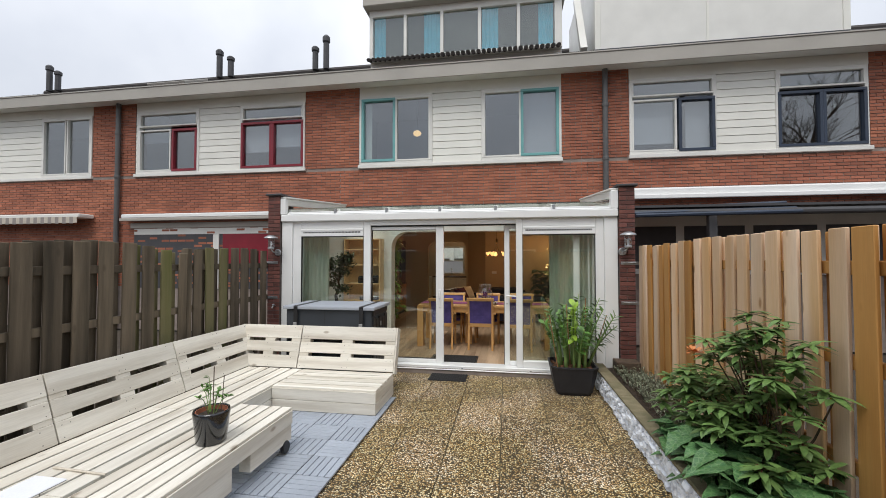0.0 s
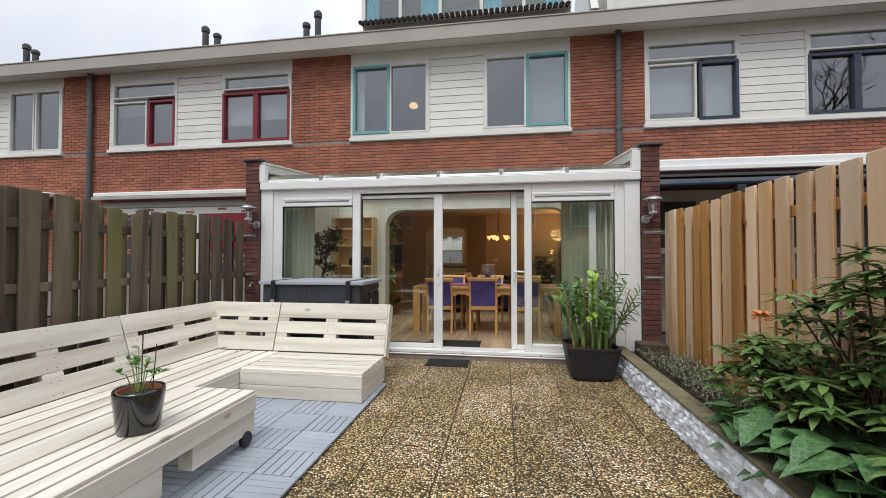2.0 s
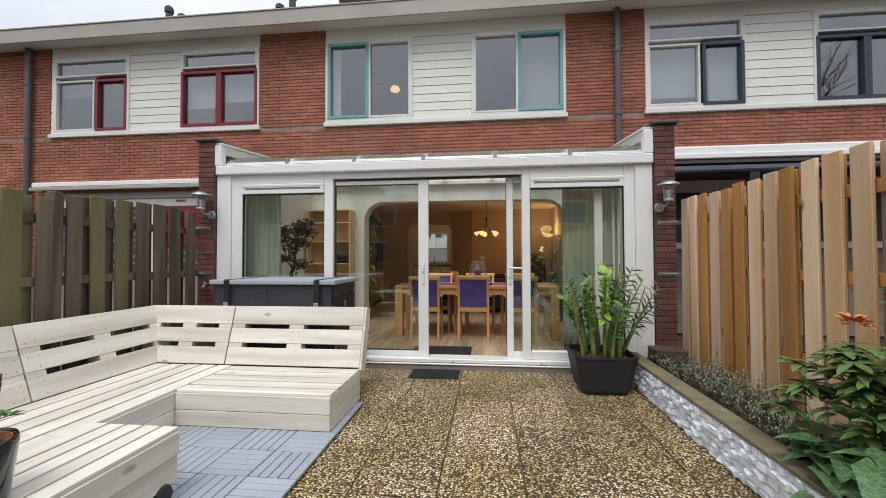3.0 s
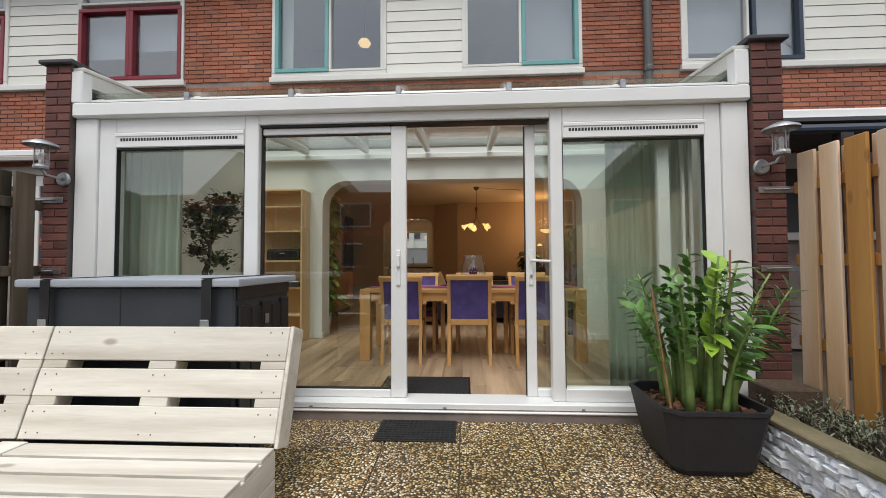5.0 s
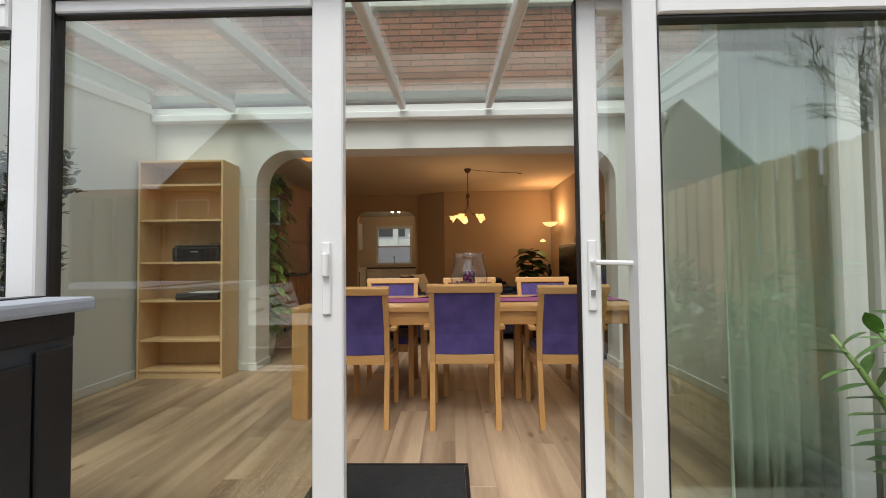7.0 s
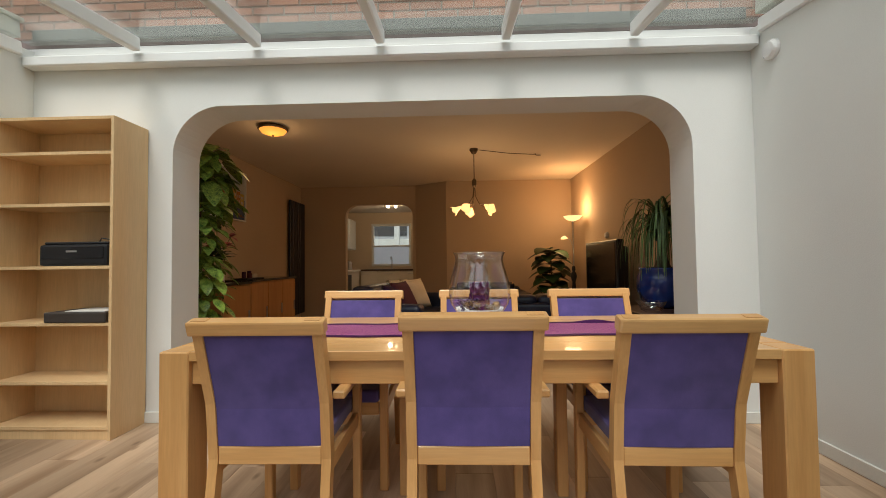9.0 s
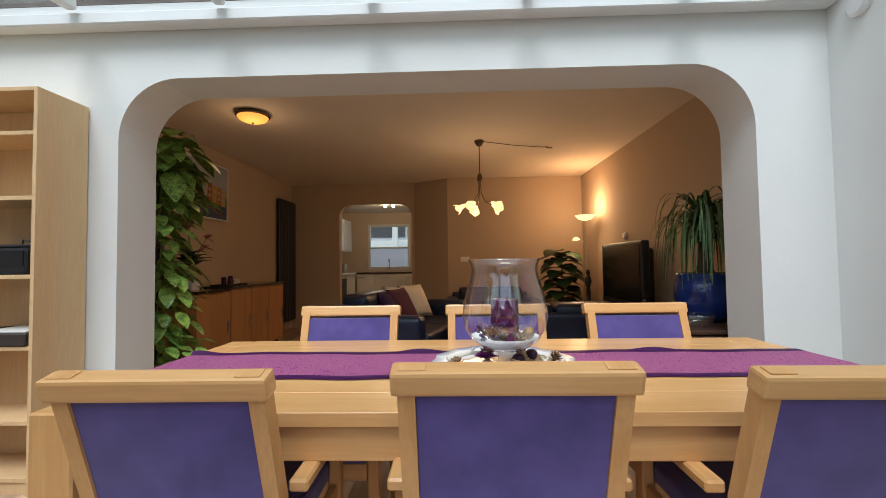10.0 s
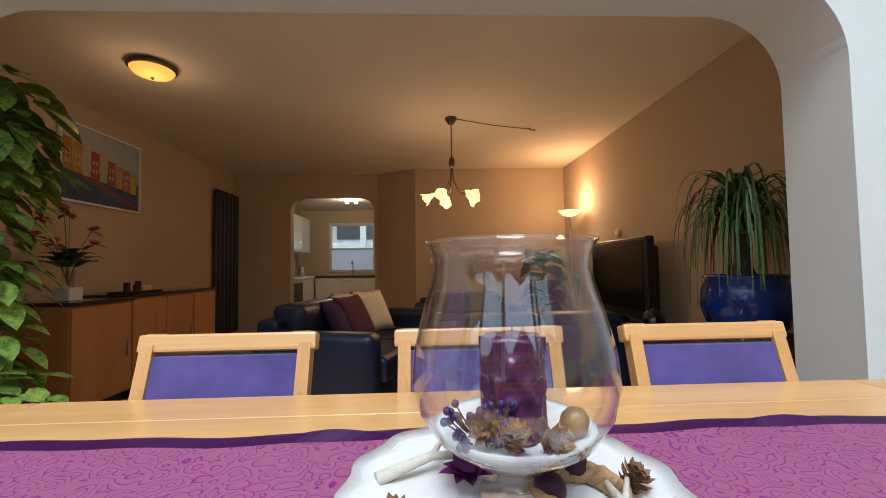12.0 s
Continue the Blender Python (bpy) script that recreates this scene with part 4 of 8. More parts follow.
# low table on castors
ct = thing("coffee_table", "whitewashed pallet-wood low table on castors", "low table", pose(0.215, -0.20, 0.006))
cx0, cx1, cy0, cy1 = -2.555, -2.04, 2.02, 3.43
for k in range(5):
    w = (cx1 - cx0) / 5
    part("slat", B(cx0 + k * w + 0.009, cx0 + (k + 1) * w - 0.009, cy0, cy1, 0.26, 0.282, 0.003), WHITEWASH_Y, ct)
part("apron", B(cx1 - 0.022, cx1, cy0, cy1, 0.145, 0.2595, 0.003), WHITEWASH_Y, ct)
part("apron", B(cx0, cx1 - 0.0225, cy0 - 0.0, cy0 + 0.022, 0.145, 0.2595, 0.003), WHITEWASH, ct)
part("apron", B(cx0, cx1 - 0.0225, cy1 - 0.022, cy1, 0.145, 0.2595, 0.003), WHITEWASH, ct)
part("lower_block", B(cx1 - 0.10, cx1 - 0.006, 2.86, cy1 - 0.006, 0.01, 0.1445, 0.003), WHITEWASH_Y, ct)
part("lower_block", B(cx1 - 0.10, cx1 - 0.006, cy0, 2.66, -0.01, 0.1445, 0.003), WHITEWASH_Y, ct)
part("lower_block", B(cx0, cx0 + 0.09, cy0, cy1 - 0.006, 0.01, 0.1445, 0.003), WHITEWASH_Y, ct)
for x, y in ((cx1 - 0.055, 3.33), (cx0 + 0.06, 3.33), (cx1 - 0.055, 2.12), (cx0 + 0.06, 2.12)):
    c = part("castor", B(x - 0.02, x + 0.02, y - 0.03, y + 0.03, 0.0 - 0.012, 0.0095, 0.003), BLACKP, ct)
    wm = lathe(bmesh.new(), [(0.012, -0.018), (0.046, -0.018), (0.052, -0.011), (0.052, 0.011), (0.046, 0.018), (0.012, 0.018)], 18)
    bmesh.ops.transform(wm, matrix=Matrix.Translation((x + 0.045, y, -0.0175)) @ pose(0, 0, 0, 0, 90, 0), verts=wm.verts)
    part("wheel", wm, BLACKP, c, smooth=False)

# black pot with a small plant
pp = thing("plant_pot", "shiny black plant pot on the low table", "plant pot", pose(-2.05, 2.53, 0.2885) @ Matrix.Diagonal((1.12, 1.12, 1.12, 1)))
part("pot", lathe(bmesh.new(), [(0.078, 0.0), (0.088, 0.01), (0.105, 0.16), (0.108, 0.19), (0.104, 0.205), (0.096, 0.20), (0.094, 0.165)], 28), POTBLK, pp, smooth=True)
part("inner_rim", lathe(bmesh.new(), [(0.092, 0.166), (0.092, 0.198), (0.088, 0.198), (0.086, 0.168)], 24), TERRA, pp)
part("earth", lathe(bmesh.new(), [(0.0858, 0.1695), (0.06, 0.182), (0.02, 0.18)], 18), SOIL, pp)
sp = thing("young_plant", "spindly young plant with stakes in the pot", "plant", pose(-2.05, 2.53, 0.484) @ Matrix.Diagonal((1.15, 1.15, 1.1, 1)))
bm = bmesh.new()
tube(bm, [(0.0, 0.01, 0), (0.005, 0.01, 0.30)], 0.003, seg=5)
tube(bm, [(0.05, 0.02, 0), (0.06, 0.03, 0.24)], 0.0025, seg=5)
part("stake", bm, BARK, sp)
bm, bs = bmesh.new(), bmesh.new()
rr = random.Random(11)
for k in range(7):
    a = rr.uniform(0, 6.28)
    h = rr.uniform(0.08, 0.22)
    tip = Vector((0.10 * math.cos(a), 0.10 * math.sin(a), h))
    base = Vector((0.02 * math.cos(a), 0.02 * math.sin(a), 0))
    mid = (base + tip) / 2 + Vector((0, 0, 0.04))
    tube(bs, [base, mid, tip], 0.003, 0.0015, 5)
    for j in range(9):
        q = mid.lerp(tip, rr.random())
        leaf(bm, q, (rr.uniform(-1, 1), rr.uniform(-1, 1), rr.uniform(-0.2, 0.6)), (0, 0, 1), rr.uniform(0.025, 0.05), 0.018, n=3)
part("leaves", bm, LEAF_ZZ, sp)
part("stems", bs, STEM, sp)

# ---------- storage box ----------
sb = thing("storage_box", "anthracite outdoor storage box with a pale grey lid", "storage box", pose(0, 0, 0))
bx0, bx1, by0, by1 = -2.96, -1.74, 5.04, 5.71
part("body", B(bx0, bx1, by0, by1, GZ, 0.905, 0.012), BOXGREY, sb)
for k in range(5):
    y = by0 + 0.03 + k * 0.125
    part("side_slat", B(bx1, bx1 + 0.018, y, y + 0.115, GZ + 0.02, 0.80 - 0.03 * (k % 2), 0.005), BLACKP, sb)
part("side_head", B(bx1, bx1 + 0.016, by0 + 0.02, by1 - 0.02, 0.825, 0.905, 0.004), BLACKP, sb)
for x in (-2.4,):
    part("front_seam", B(x, x + 0.006, by0 - 0.0015, by0, GZ + 0.01, 0.90), BLACKP, sb)
part("lid", B(bx0 - 0.03, bx1 + 0.05, by0 - 0.04, by1 + 0.02, 0.9055, 0.95, 0.012, seg=2), LIDGREY, sb, "pale grey flat lid")
for x in (-2.80, -1.87):
    st = part("strap", B(x - 0.028, x + 0.028, by0 - 0.046, by0 - 0.0405, 0.70, 0.945), BLACKP, sb, "black webbing strap")
    part("strap_top", B(x - 0.028, x + 0.028, by0 - 0.046, by1, 0.9505, 0.954), BLACKP, st)
    part("buckle", B(x - 0.03, x + 0.02, by0 - 0.055, by0 - 0.0465, 0.67, 0.73, 0.003), GALV, st)
part("side_buckle", B(bx1 + 0.0185, bx1 + 0.03, by0 + 0.30, by0 + 0.34, 0.66, 0.72, 0.004), GALV, sb)

# ---------- mats ----------
dmat = thing("outdoor_doormat", "black ribbed rubber doormat on the paving", "doormat", pose(0.035, -0.005, GZ))
part("sheet", B(-1.10, -0.57, 5.45, 5.78, 0.0005, 0.010, 0.003), RUBBER, dmat)
bm = bmesh.new()
for k in range(16):
    for j in range(9):
        box(bm, -1.085 + k * 0.032, -1.085 + k * 0.032 + 0.024, 5.462 + j * 0.035, 5.462 + j * 0.035 + 0.024, 0.0102, 0.015)
tagged(part("studs", bm, RUBBER, dmat), kind="stuff")
im = thing("indoor_doormat", "flat black ribbed doormat inside the door", "doormat", pose(0.0, -0.028, 0.001) @ Matrix.Diagonal((1.05, 1, 1, 1)))
part("mat_surface", B(-1.09, -0.43, 6.06, 6.52, 0.0005, 0.010, 0.003), RUBBER, im)
bm = bmesh.new()
for a, b, c, d in ((-1.12, -0.41, 6.03, 6.058), (-1.12, -0.41, 6.522, 6.55), (-1.12, -1.092, 6.059, 6.521), (-0.428, -0.41, 6.059, 6.521)):
    box(bm, a, b, c, d, 0.0005, 0.006, 0.002)
part("border", bm, BLACKP, im)

# ---------- dining set ----------
def chair(m):
    """Beech armchair with a purple seat and back; local y points to the front of the chair."""
    c = thing("dining_chair", "beech dining armchair with purple velour seat and back", "chair", m, "dining chairs")
    W = 0.236
    for s in (-1, 1):
        # rear leg: upright below, raked above
        bm = bmesh.new()
        pts = [(-0.045, 0.0), (0.022, 0.42), (0.002, 0.62), (-0.08, 0.90)]
        prev = None
        for k, (y, z) in enumerate(pts):
            ring = [bm.verts.new((s * (W - 0.0) - (0.036 if s > 0 else 0), y, z)), bm.verts.new((s * W + (0 if s > 0 else 0.036), y, z)),
                    bm.verts.new((s * W + (0 if s > 0 else 0.036), y + 0.042, z)), bm.verts.new((s * W - (0.036 if s > 0 else 0), y + 0.042, z))]
            if prev:
                for q in range(4):
                    bm.faces.new((prev[q], prev[(q + 1) % 4], ring[(q + 1) % 4], ring[q]))
            else:
                bm.faces.new(ring[::-1])
            prev = ring
        bm.faces.new(prev)
        bmesh.ops.recalc_face_normals(bm, faces=bm.faces)
        part("rear_leg", bm, BEECH, c)
        x = s * (W + 0.005)
        part("front_leg", B(min(x, x - s * 0.04), max(x, x - s * 0.04), 0.44, 0.482, 0, 0.615, 0.004), BEECH, c)
        part("armrest", B(s * W - 0.005 if s > 0 else -W - 0.045, s * W + 0.045 if s > 0 else -W + 0.005, 0.052, 0.50, 0.6155, 0.645, 0.006), BEECH_Y, c)
        part("side_rail", B(min(s * (W - 0.005), s * (W - 0.03)), max(s * (W - 0.005), s * (W - 0.03)), 0.064, 0.438, 0.36, 0.42, 0.003), BEECH_Y, c)
    m_top = pose(0, -0.082, 0.868, 16, 0, 0)
    top = part("top_rail", B(-W - 0.012, W + 0.012, 0, 0.048, 0.0, 0.05, 0.008, m_top, 2), BEECH_X, c)
    for s in (-1, 1):
        part("tenon", B(s * 0.205 - 0.028, s * 0.205 + 0.028, 0.010, 0.038, 0.0502, 0.0525, 0.001, m_top), BEECH_Y, top, "end-grain tenon")
    part("lower_back_rail", B(-W + 0.037, W - 0.037, 0.022, 0.052, 0.40, 0.465, 0.004), BEECH_X, c)
    part("front_rail", B(-W + 0.04, W - 0.04, 0.45, 0.475, 0.36, 0.42, 0.003), BEECH_X, c)
    bm = bmesh.new()
    n = 6
    rows = []
    for k in range(n + 1):
        t = k / n
        z = 0.466 + t * 0.402
        y = (0.022 - 0.020 * (z - 0.42) / 0.2 if z < 0.62 else 0.002 - 0.082 * (z - 0.62) / 0.28) + 0.006
        rows.append((y, z))
    ring_a = []
    for y, z in rows:
        ring_a.append([bm.verts.new((-W + 0.037, y, z)), bm.verts.new((0, y - 0.004, z)), bm.verts.new((W - 0.037, y, z)),
                       bm.verts.new((W - 0.037, y + 0.03, z)), bm.verts.new((0, y + 0.038, z)), bm.verts.new((-W + 0.037, y + 0.03, z))])
    for a, b in zip(ring_a, ring_a[1:]):
        for q in range(6):
            bm.faces.new((a[q], a[(q + 1) % 6], b[(q + 1) % 6], b[q]))
    bm.faces.new(ring_a[0][::-1])
    bm.faces.new(ring_a[-1])
    part("backrest", bm, PURPLE, c, "purple velour back panel")
    part("seat", B(-W + 0.038, W - 0.038, 0.066, 0.49, 0.421, 0.485, 0.018, seg=3), PURPLE, c, "purple velour seat cushion")
    return c


CHS = Matrix.Diagonal((0.945, 1, 0.985, 1))
ch = chair(pose(-0.4275, 6.97, 0.0005) @ CHS)
for x, y, rz in ((-1.122, 6.98, 0.8), (0.247, 6.98, -0.6)):
    copy_thing(ch, pose(x, y, 0.0005, 0, 0, rz) @ CHS)
for x, y, rz in ((-1.045, 8.02, 180), (-0.345, 8.02, 180), (0.315, 8.02, 180)):
    copy_thing(ch, pose(x, y, 0.0005, 0, 0, rz) @ Matrix.Diagonal((1.03, 1, 0.988, 1)))

tb = thing("dining_table", "large solid beech dining table with square corner legs", "table", pose(0, 0, 0))
tx0, tx1, ty0, ty1, TZ = -1.59, 0.785, 7.10, 8.0, 0.75
n = 6
for k in range(n):
    w = (ty1 - ty0 - 0.0) / n
    part("top_board", B(tx0 + 0.115, tx1 - 0.115, ty0 + k * w + 0.0008, ty0 + (k + 1) * w - 0.0008, TZ - 0.035, TZ, 0.0015), BEECH_X, tb)
for xa, xb in ((tx0, tx0 + 0.113), (tx1 - 0.113, tx1)):
    part("end_board", B(xa, xb, ty0 + 0.125, ty1 - 0.125, TZ - 0.035, TZ, 0.002), BEECH_Y, tb)
    for ya in (ty0, ty1 - 0.122):
        part("leg", B(xa, xb, ya, ya + 0.122, 0, TZ, 0.005), BEECH, tb)
part("apron", B(tx0 + 0.115, tx1 - 0.115, ty0 + 0.02, ty0 + 0.045, TZ - 0.125, TZ - 0.0355, 0.003), BEECH_X, tb)
part("apron", B(tx0 + 0.115, tx1 - 0.115, ty1 - 0.045, ty1 - 0.02, TZ - 0.125, TZ - 0.0355, 0.003), BEECH_X, tb)
for xa in (tx0 + 0.03, tx1 - 0.055):
    part("apron", B(xa, xa + 0.025, ty0 + 0.125, ty1 - 0.125, TZ - 0.125, TZ - 0.0355, 0.003), BEECH_Y, tb)
for x in (-0.75, -0.03):
    part("inner_leg", B(x, x + 0.05, 7.5, 7.56, 0, TZ - 0.036, 0.004), BEECH, tb)

# bookcase
bk = thing("bookcase", "tall open maple-veneer bookcase", "bookcase", pose(-3.415, 8.05, 0.0005))
W, D, H = 0.80, 0.28, 2.02
part("side_panel", B(0, 0.02, 0, D, 0, H, 0.001), MAPLE, bk)
part("side_panel", B(W - 0.02, W, 0, D, 0, H, 0.001), MAPLE, bk)
part("back_panel", B(0.0205, W - 0.0205, D - 0.006, D, 0.0, H - 0.021), MAPLE, bk)
part("top_panel", B(0.0205, W - 0.0205, 0.0, D, H - 0.02, H, 0.001), MAPLE, bk)
part("plinth", B(0.0205, W - 0.0205, 0.02, 0.035, 0.0, 0.058), MAPLE, bk)
for z in (0.06, 0.335, 0.70, 1.055, 1.45, 1.78):
    part("shelf", B(0.0205, W - 0.0205, 0.012, D - 0.0065, z, z + 0.02, 0.001), MAPLE, bk)
pr = thing("printer", "black inkjet printer on a bookcase shelf", "printer", pose(-3.10, 8.06, 1.0765))
part("body", B(0, 0.44, 0.0, 0.26, 0, 0.135, 0.018, seg=2), BLACKP, pr)
part("lid", B(0.01, 0.43, 0.02, 0.25, 0.1352, 0.152, 0.006), BLACKP, pr)
part("panel", B(0.02, 0.42, -0.004, -0.0002, 0.045, 0.12, 0.001), mat("gloss_black_panel", (0.01, 0.01, 0.012), 0.15, var=0.1), pr)
part("mark", B(0.18, 0.25, -0.0055, -0.0045, 0.085, 0.097), STEEL, pr, "small silver mark")
part("cable", tube(bmesh.new(), [(0.30, 0.10, 0.153), (0.36, 0.05, 0.175), (0.42, 0.06, 0.165), (0.43, 0.10, 0.10)], 0.004, seg=5), BLACKP, pr)
fl = thing("letter_tray", "flat dark binder on a bookcase shelf", "binder", pose(-3.06, 8.055, 0.7215))
part("cover", B(0, 0.40, 0, 0.26, 0, 0.065, 0.006), mat("dark_brown_cardboard", (0.05, 0.038, 0.032), 0.6, var=0.2), fl)
part("paper_sheet", B(0.12, 0.38, 0.02, 0.24, 0.0655, 0.071, 0.001), WHITE_W, fl, "white paper")


# curtains
def curtain(x0, x1, y, z0, z1, label, folds=14, amp=0.028, along=0):
    bm = bmesh.new()
    n = folds * 6
    ca = []
    rr = random.Random(int(abs(x0) * 100))
    ph = [rr.uniform(-0.4, 0.4) for _ in range(folds + 1)]
    levels = 8
    grid = []
    for j in range(levels + 1):
        z = z0 + (z1 - z0) * j / levels
        rowv = []
        for i in range(n + 1):
            u = i / n
            f = folds * u
            a = amp * (1.15 - 0.35 * j / levels)
            d = a * math.sin(2 * math.pi * f + ph[int(f)] * (1 - j / levels) * 1.5) + 0.3 * a * math.sin(5.1 * f + 2 * j / levels)
            x = x0 + (x1 - x0) * u
            rowv.append(bm.verts.new((x, y + d, z) if along == 0 else (y + d, x, z)))
        grid.append(rowv)
    for j in range(levels):
        for i in range(n):
            bm.faces.new((grid[j][i], grid[j][i + 1], grid[j + 1][i + 1], grid[j + 1][i]))
    bmesh.ops.solidify(bm, geom=bm.faces[:], thickness=0.002)
    return solid("curtain", bm, CURTAIN, label, "curtain", "green curtains", smooth=True)


curtain(-3.42, -2.84, 6.12, 0.02, 2.23, "pale green curtain gathered beside the glazed front", 7)
curtain(0.66, 1.30, 6.14, 0.02, 2.23, "pale green curtain gathered beside the glazed front", 9)
cr = thing("curtain_track", "white curtain track under the roof front", "curtain track", pose(0, 0, 0))
part("track", B(-3.45, 1.50, 6.10, 6.16, 2.232, 2.255, 0.003), WHITE, cr)
bl = thing("blind_profile", "folded white aluminium blind profile behind the glass", "blind", pose(0, 0, 0))
for x in (1.20, 1.26, 1.34):
    part("slat", B(x, x + 0.022, 6.04, 6.07, 0.05, 2.23, 0.004), WHITE, bl)

# ---------- table top ----------
def swirl_mat():
    m = bpy.data.materials.new("pink_brocade")
    m.use_nodes = True
    n, l = m.node_tree.nodes, m.node_tree.links
    p = n["Principled BSDF"]
    p.inputs["Roughness"].default_value = 0.55
    tc, v, r = n.new("ShaderNodeTexCoord"), n.new("ShaderNodeTexVoronoi"), n.new("ShaderNodeValToRGB")
    d, mx, ad = n.new("ShaderNodeTexNoise"), n.new("ShaderNodeVectorMath"), n.new("ShaderNodeMath")
    d.inputs["Scale"].default_value = 14
    mx.operation = "MULTIPLY_ADD"
    mx.inputs[1].default_value = (0.05, 0.05, 0.0)
    l.new(tc.outputs["Object"], d.inputs["Vector"])
    l.new(d.outputs["Color"], mx.inputs[0])
    l.new(tc.outputs["Object"], mx.inputs[2])
    l.new(mx.outputs[0], v.inputs["Vector"])
    v.inputs["Scale"].default_value = 27
    ad.operation = "SINE"
    ml = n.new("ShaderNodeMath")
    ml.operation = "MULTIPLY"
    ml.inputs[1].default_value = 25
    l.new(v.outputs["Distance"], ml.inputs[0])
    l.new(ml.outputs[0], ad.inputs[0])
    l.new(ad.outputs[0], r.inputs["Fac"])
    r.color_ramp.elements[0].position, r.color_ramp.elements[1].position = 0.80, 0.93
    r.color_ramp.elements[0].color, r.color_ramp.elements[1].color = (0.60, 0.20, 0.40, 1), (0.42, 0.03, 0.36, 1)
    l.new(r.outputs[0], p.inputs["Base Color"])
    bp = n.new("ShaderNodeBump")
    bp.inputs["Strength"].default_value, bp.inputs["Distance"].default_value = 0.2, 0.002
    l.new(ad.outputs[0], bp.inputs["Height"])
    l.new(bp.outputs[0], p.inputs["Normal"])
    return m


PURPLESATIN = mat("purple_satin", (0.10, 0.012, 0.13), 0.45, var=0.2, scale=12, fine=0.1, fscale=300)
rn = thing("table_runner", "pink brocade table runner with purple satin borders", "table runner", pose(0, 0, TZ))


def strip_cloth(x0, x1, y0, y1, z, wob, amp=0.004):
    bm = bmesh.new()
    n = 90
    g = []
    for i in range(n + 1):
        x = x0 + (x1 - x0) * i / n
        dy = 0.006 * math.sin(x * 9 + wob) + 0.004 * math.sin(x * 23)
        rise = max(0.0, math.sin(x * 7.0 + wob * 2.0)) ** 6 * amp
        rowv = [bm.verts.new((x, y0 + dy, z)), bm.verts.new((x, (y0 + y1) / 2 + dy, z + rise + 0.001)), bm.verts.new((x, y1 + dy, z)), ]
        g.append(rowv)
    for a, b in zip(g, g[1:]):
        for q in range(2):
            bm.faces.new((a[q], b[q], b[q + 1], a[q + 1]))
    bmesh.ops.solidify(bm, geom=bm.faces[:], thickness=0.0015)
    return bm


part("brocade", strip_cloth(-1.59, 0.785, 7.407, 7.707, 0.003, 0.0, 0.0), swirl_mat(), rn)
part("border", strip_cloth(-1.59, 0.785, 7.370, 7.411, 0.0035, 0.0, 0.003), PURPLESATIN, rn, "dark purple satin border")
part("border", strip_cloth(-1.59, 0.785, 7.703, 7.747, 0.0035, 0.0, 0.014), PURPLESATIN, rn, "dark purple satin border")

PX, PY = -0.378, 7.50
PORC = mat("white_porcelain", (0.80, 0.80, 0.80), 0.2, var=0.03, coat=0.4)
pl = thing("plate", "large white porcelain plate with a wavy rim", "plate", pose(PX, PY, TZ + 0.0065) @ Matrix.Diagonal((0.92, 0.92, 1, 1)))
bm = bmesh.new()
rings = []
for r, z in ((0.0, 0.004), (0.13, 0.004), (0.17, 0.007), (0.22, 0.017), (0.258, 0.021), (0.255, 0.016), (0.16, 0.0), (0.0, 0.0)):
    if r == 0:
        rings.append([bm.verts.new((0, 0, z))])
    else:
        rings.append([bm.verts.new(((r + (0.006 * math.sin(14 * a) if r > 0.2 else 0)) * math.cos(a), (r + (0.006 * math.sin(14 * a) if r > 0.2 else 0)) * math.sin(a), z)) for a in [2 * math.pi * k / 84 for k in range(84)]])
for a, b in zip(rings, rings[1:]):
    for k in range(84):
        if len(a) == 1:
            bm.faces.new((a[0], b[k], b[(k + 1) % 84]))
        elif len(b) == 1:
            bm.faces.new((a[k], b[0], a[(k + 1) % 84]))
        else:
            bm.faces.new((a[k], b[k], b[(k + 1) % 84], a[(k + 1) % 84]))
bmesh.ops.recalc_face_normals(bm, faces=bm.faces)
part("dish", bm, PORC, pl, smooth=True)

VGLASS = glass("clear_vase_glass", (0.985, 0.985, 0.99), 1.5, 2.0)
PZ = TZ + 0.012
VSC = Matrix.Diagonal((0.85, 0.85, 0.915, 1))
va = thing("glass_vase", "footed clear glass hurricane vase on a plate", "vase", pose(PX + 0.006, PY, PZ) @ VSC)
prof = [(0.060, 0.0), (0.058, 0.006), (0.030, 0.012), (0.028, 0.035), (0.034, 0.046), (0.085, 0.062), (0.130, 0.092), (0.158, 0.132), (0.168, 0.175), (0.163, 0.225), (0.150, 0.275), (0.136, 0.318), (0.1295, 0.345), (0.132, 0.365), (0.142, 0.385),
        (0.140, 0.385), (0.129, 0.364), (0.1265, 0.345), (0.133, 0.317), (0.147, 0.274), (0.160, 0.224), (0.165, 0.175), (0.155, 0.134), (0.127, 0.095), (0.08, 0.066), (0.02, 0.06)]
part("foot", lathe(bmesh.new(), prof[:5] + [(0.001, 0.046)], 40), VGLASS, va, smooth=True)
rim2 = bmesh.new()
pts = [(0.141 * math.cos(2 * math.pi * k / 56), 0.141 * math.sin(2 * math.pi * k / 56), 0.3855) for k in range(57)]
tube(rim2, pts, 0.0022, seg=6)
part("rim", rim2, VGLASS, va, smooth=True)
gl = part("bowl", lathe(bmesh.new(), prof[4:], 56, cap=False), VGLASS, va, smooth=True)
gl.visible_shadow = False
SANDW = mat("white_decor_sand", (0.78, 0.77, 0.75), 0.9, var=0.1, fine=0.2, fscale=300, bump=0.4, bscale=300, bdist=0.002)
sd = thing("vase_sand", "white decorative sand in the glass vase", "sand", pose(PX + 0.006, PY, PZ) @ VSC)
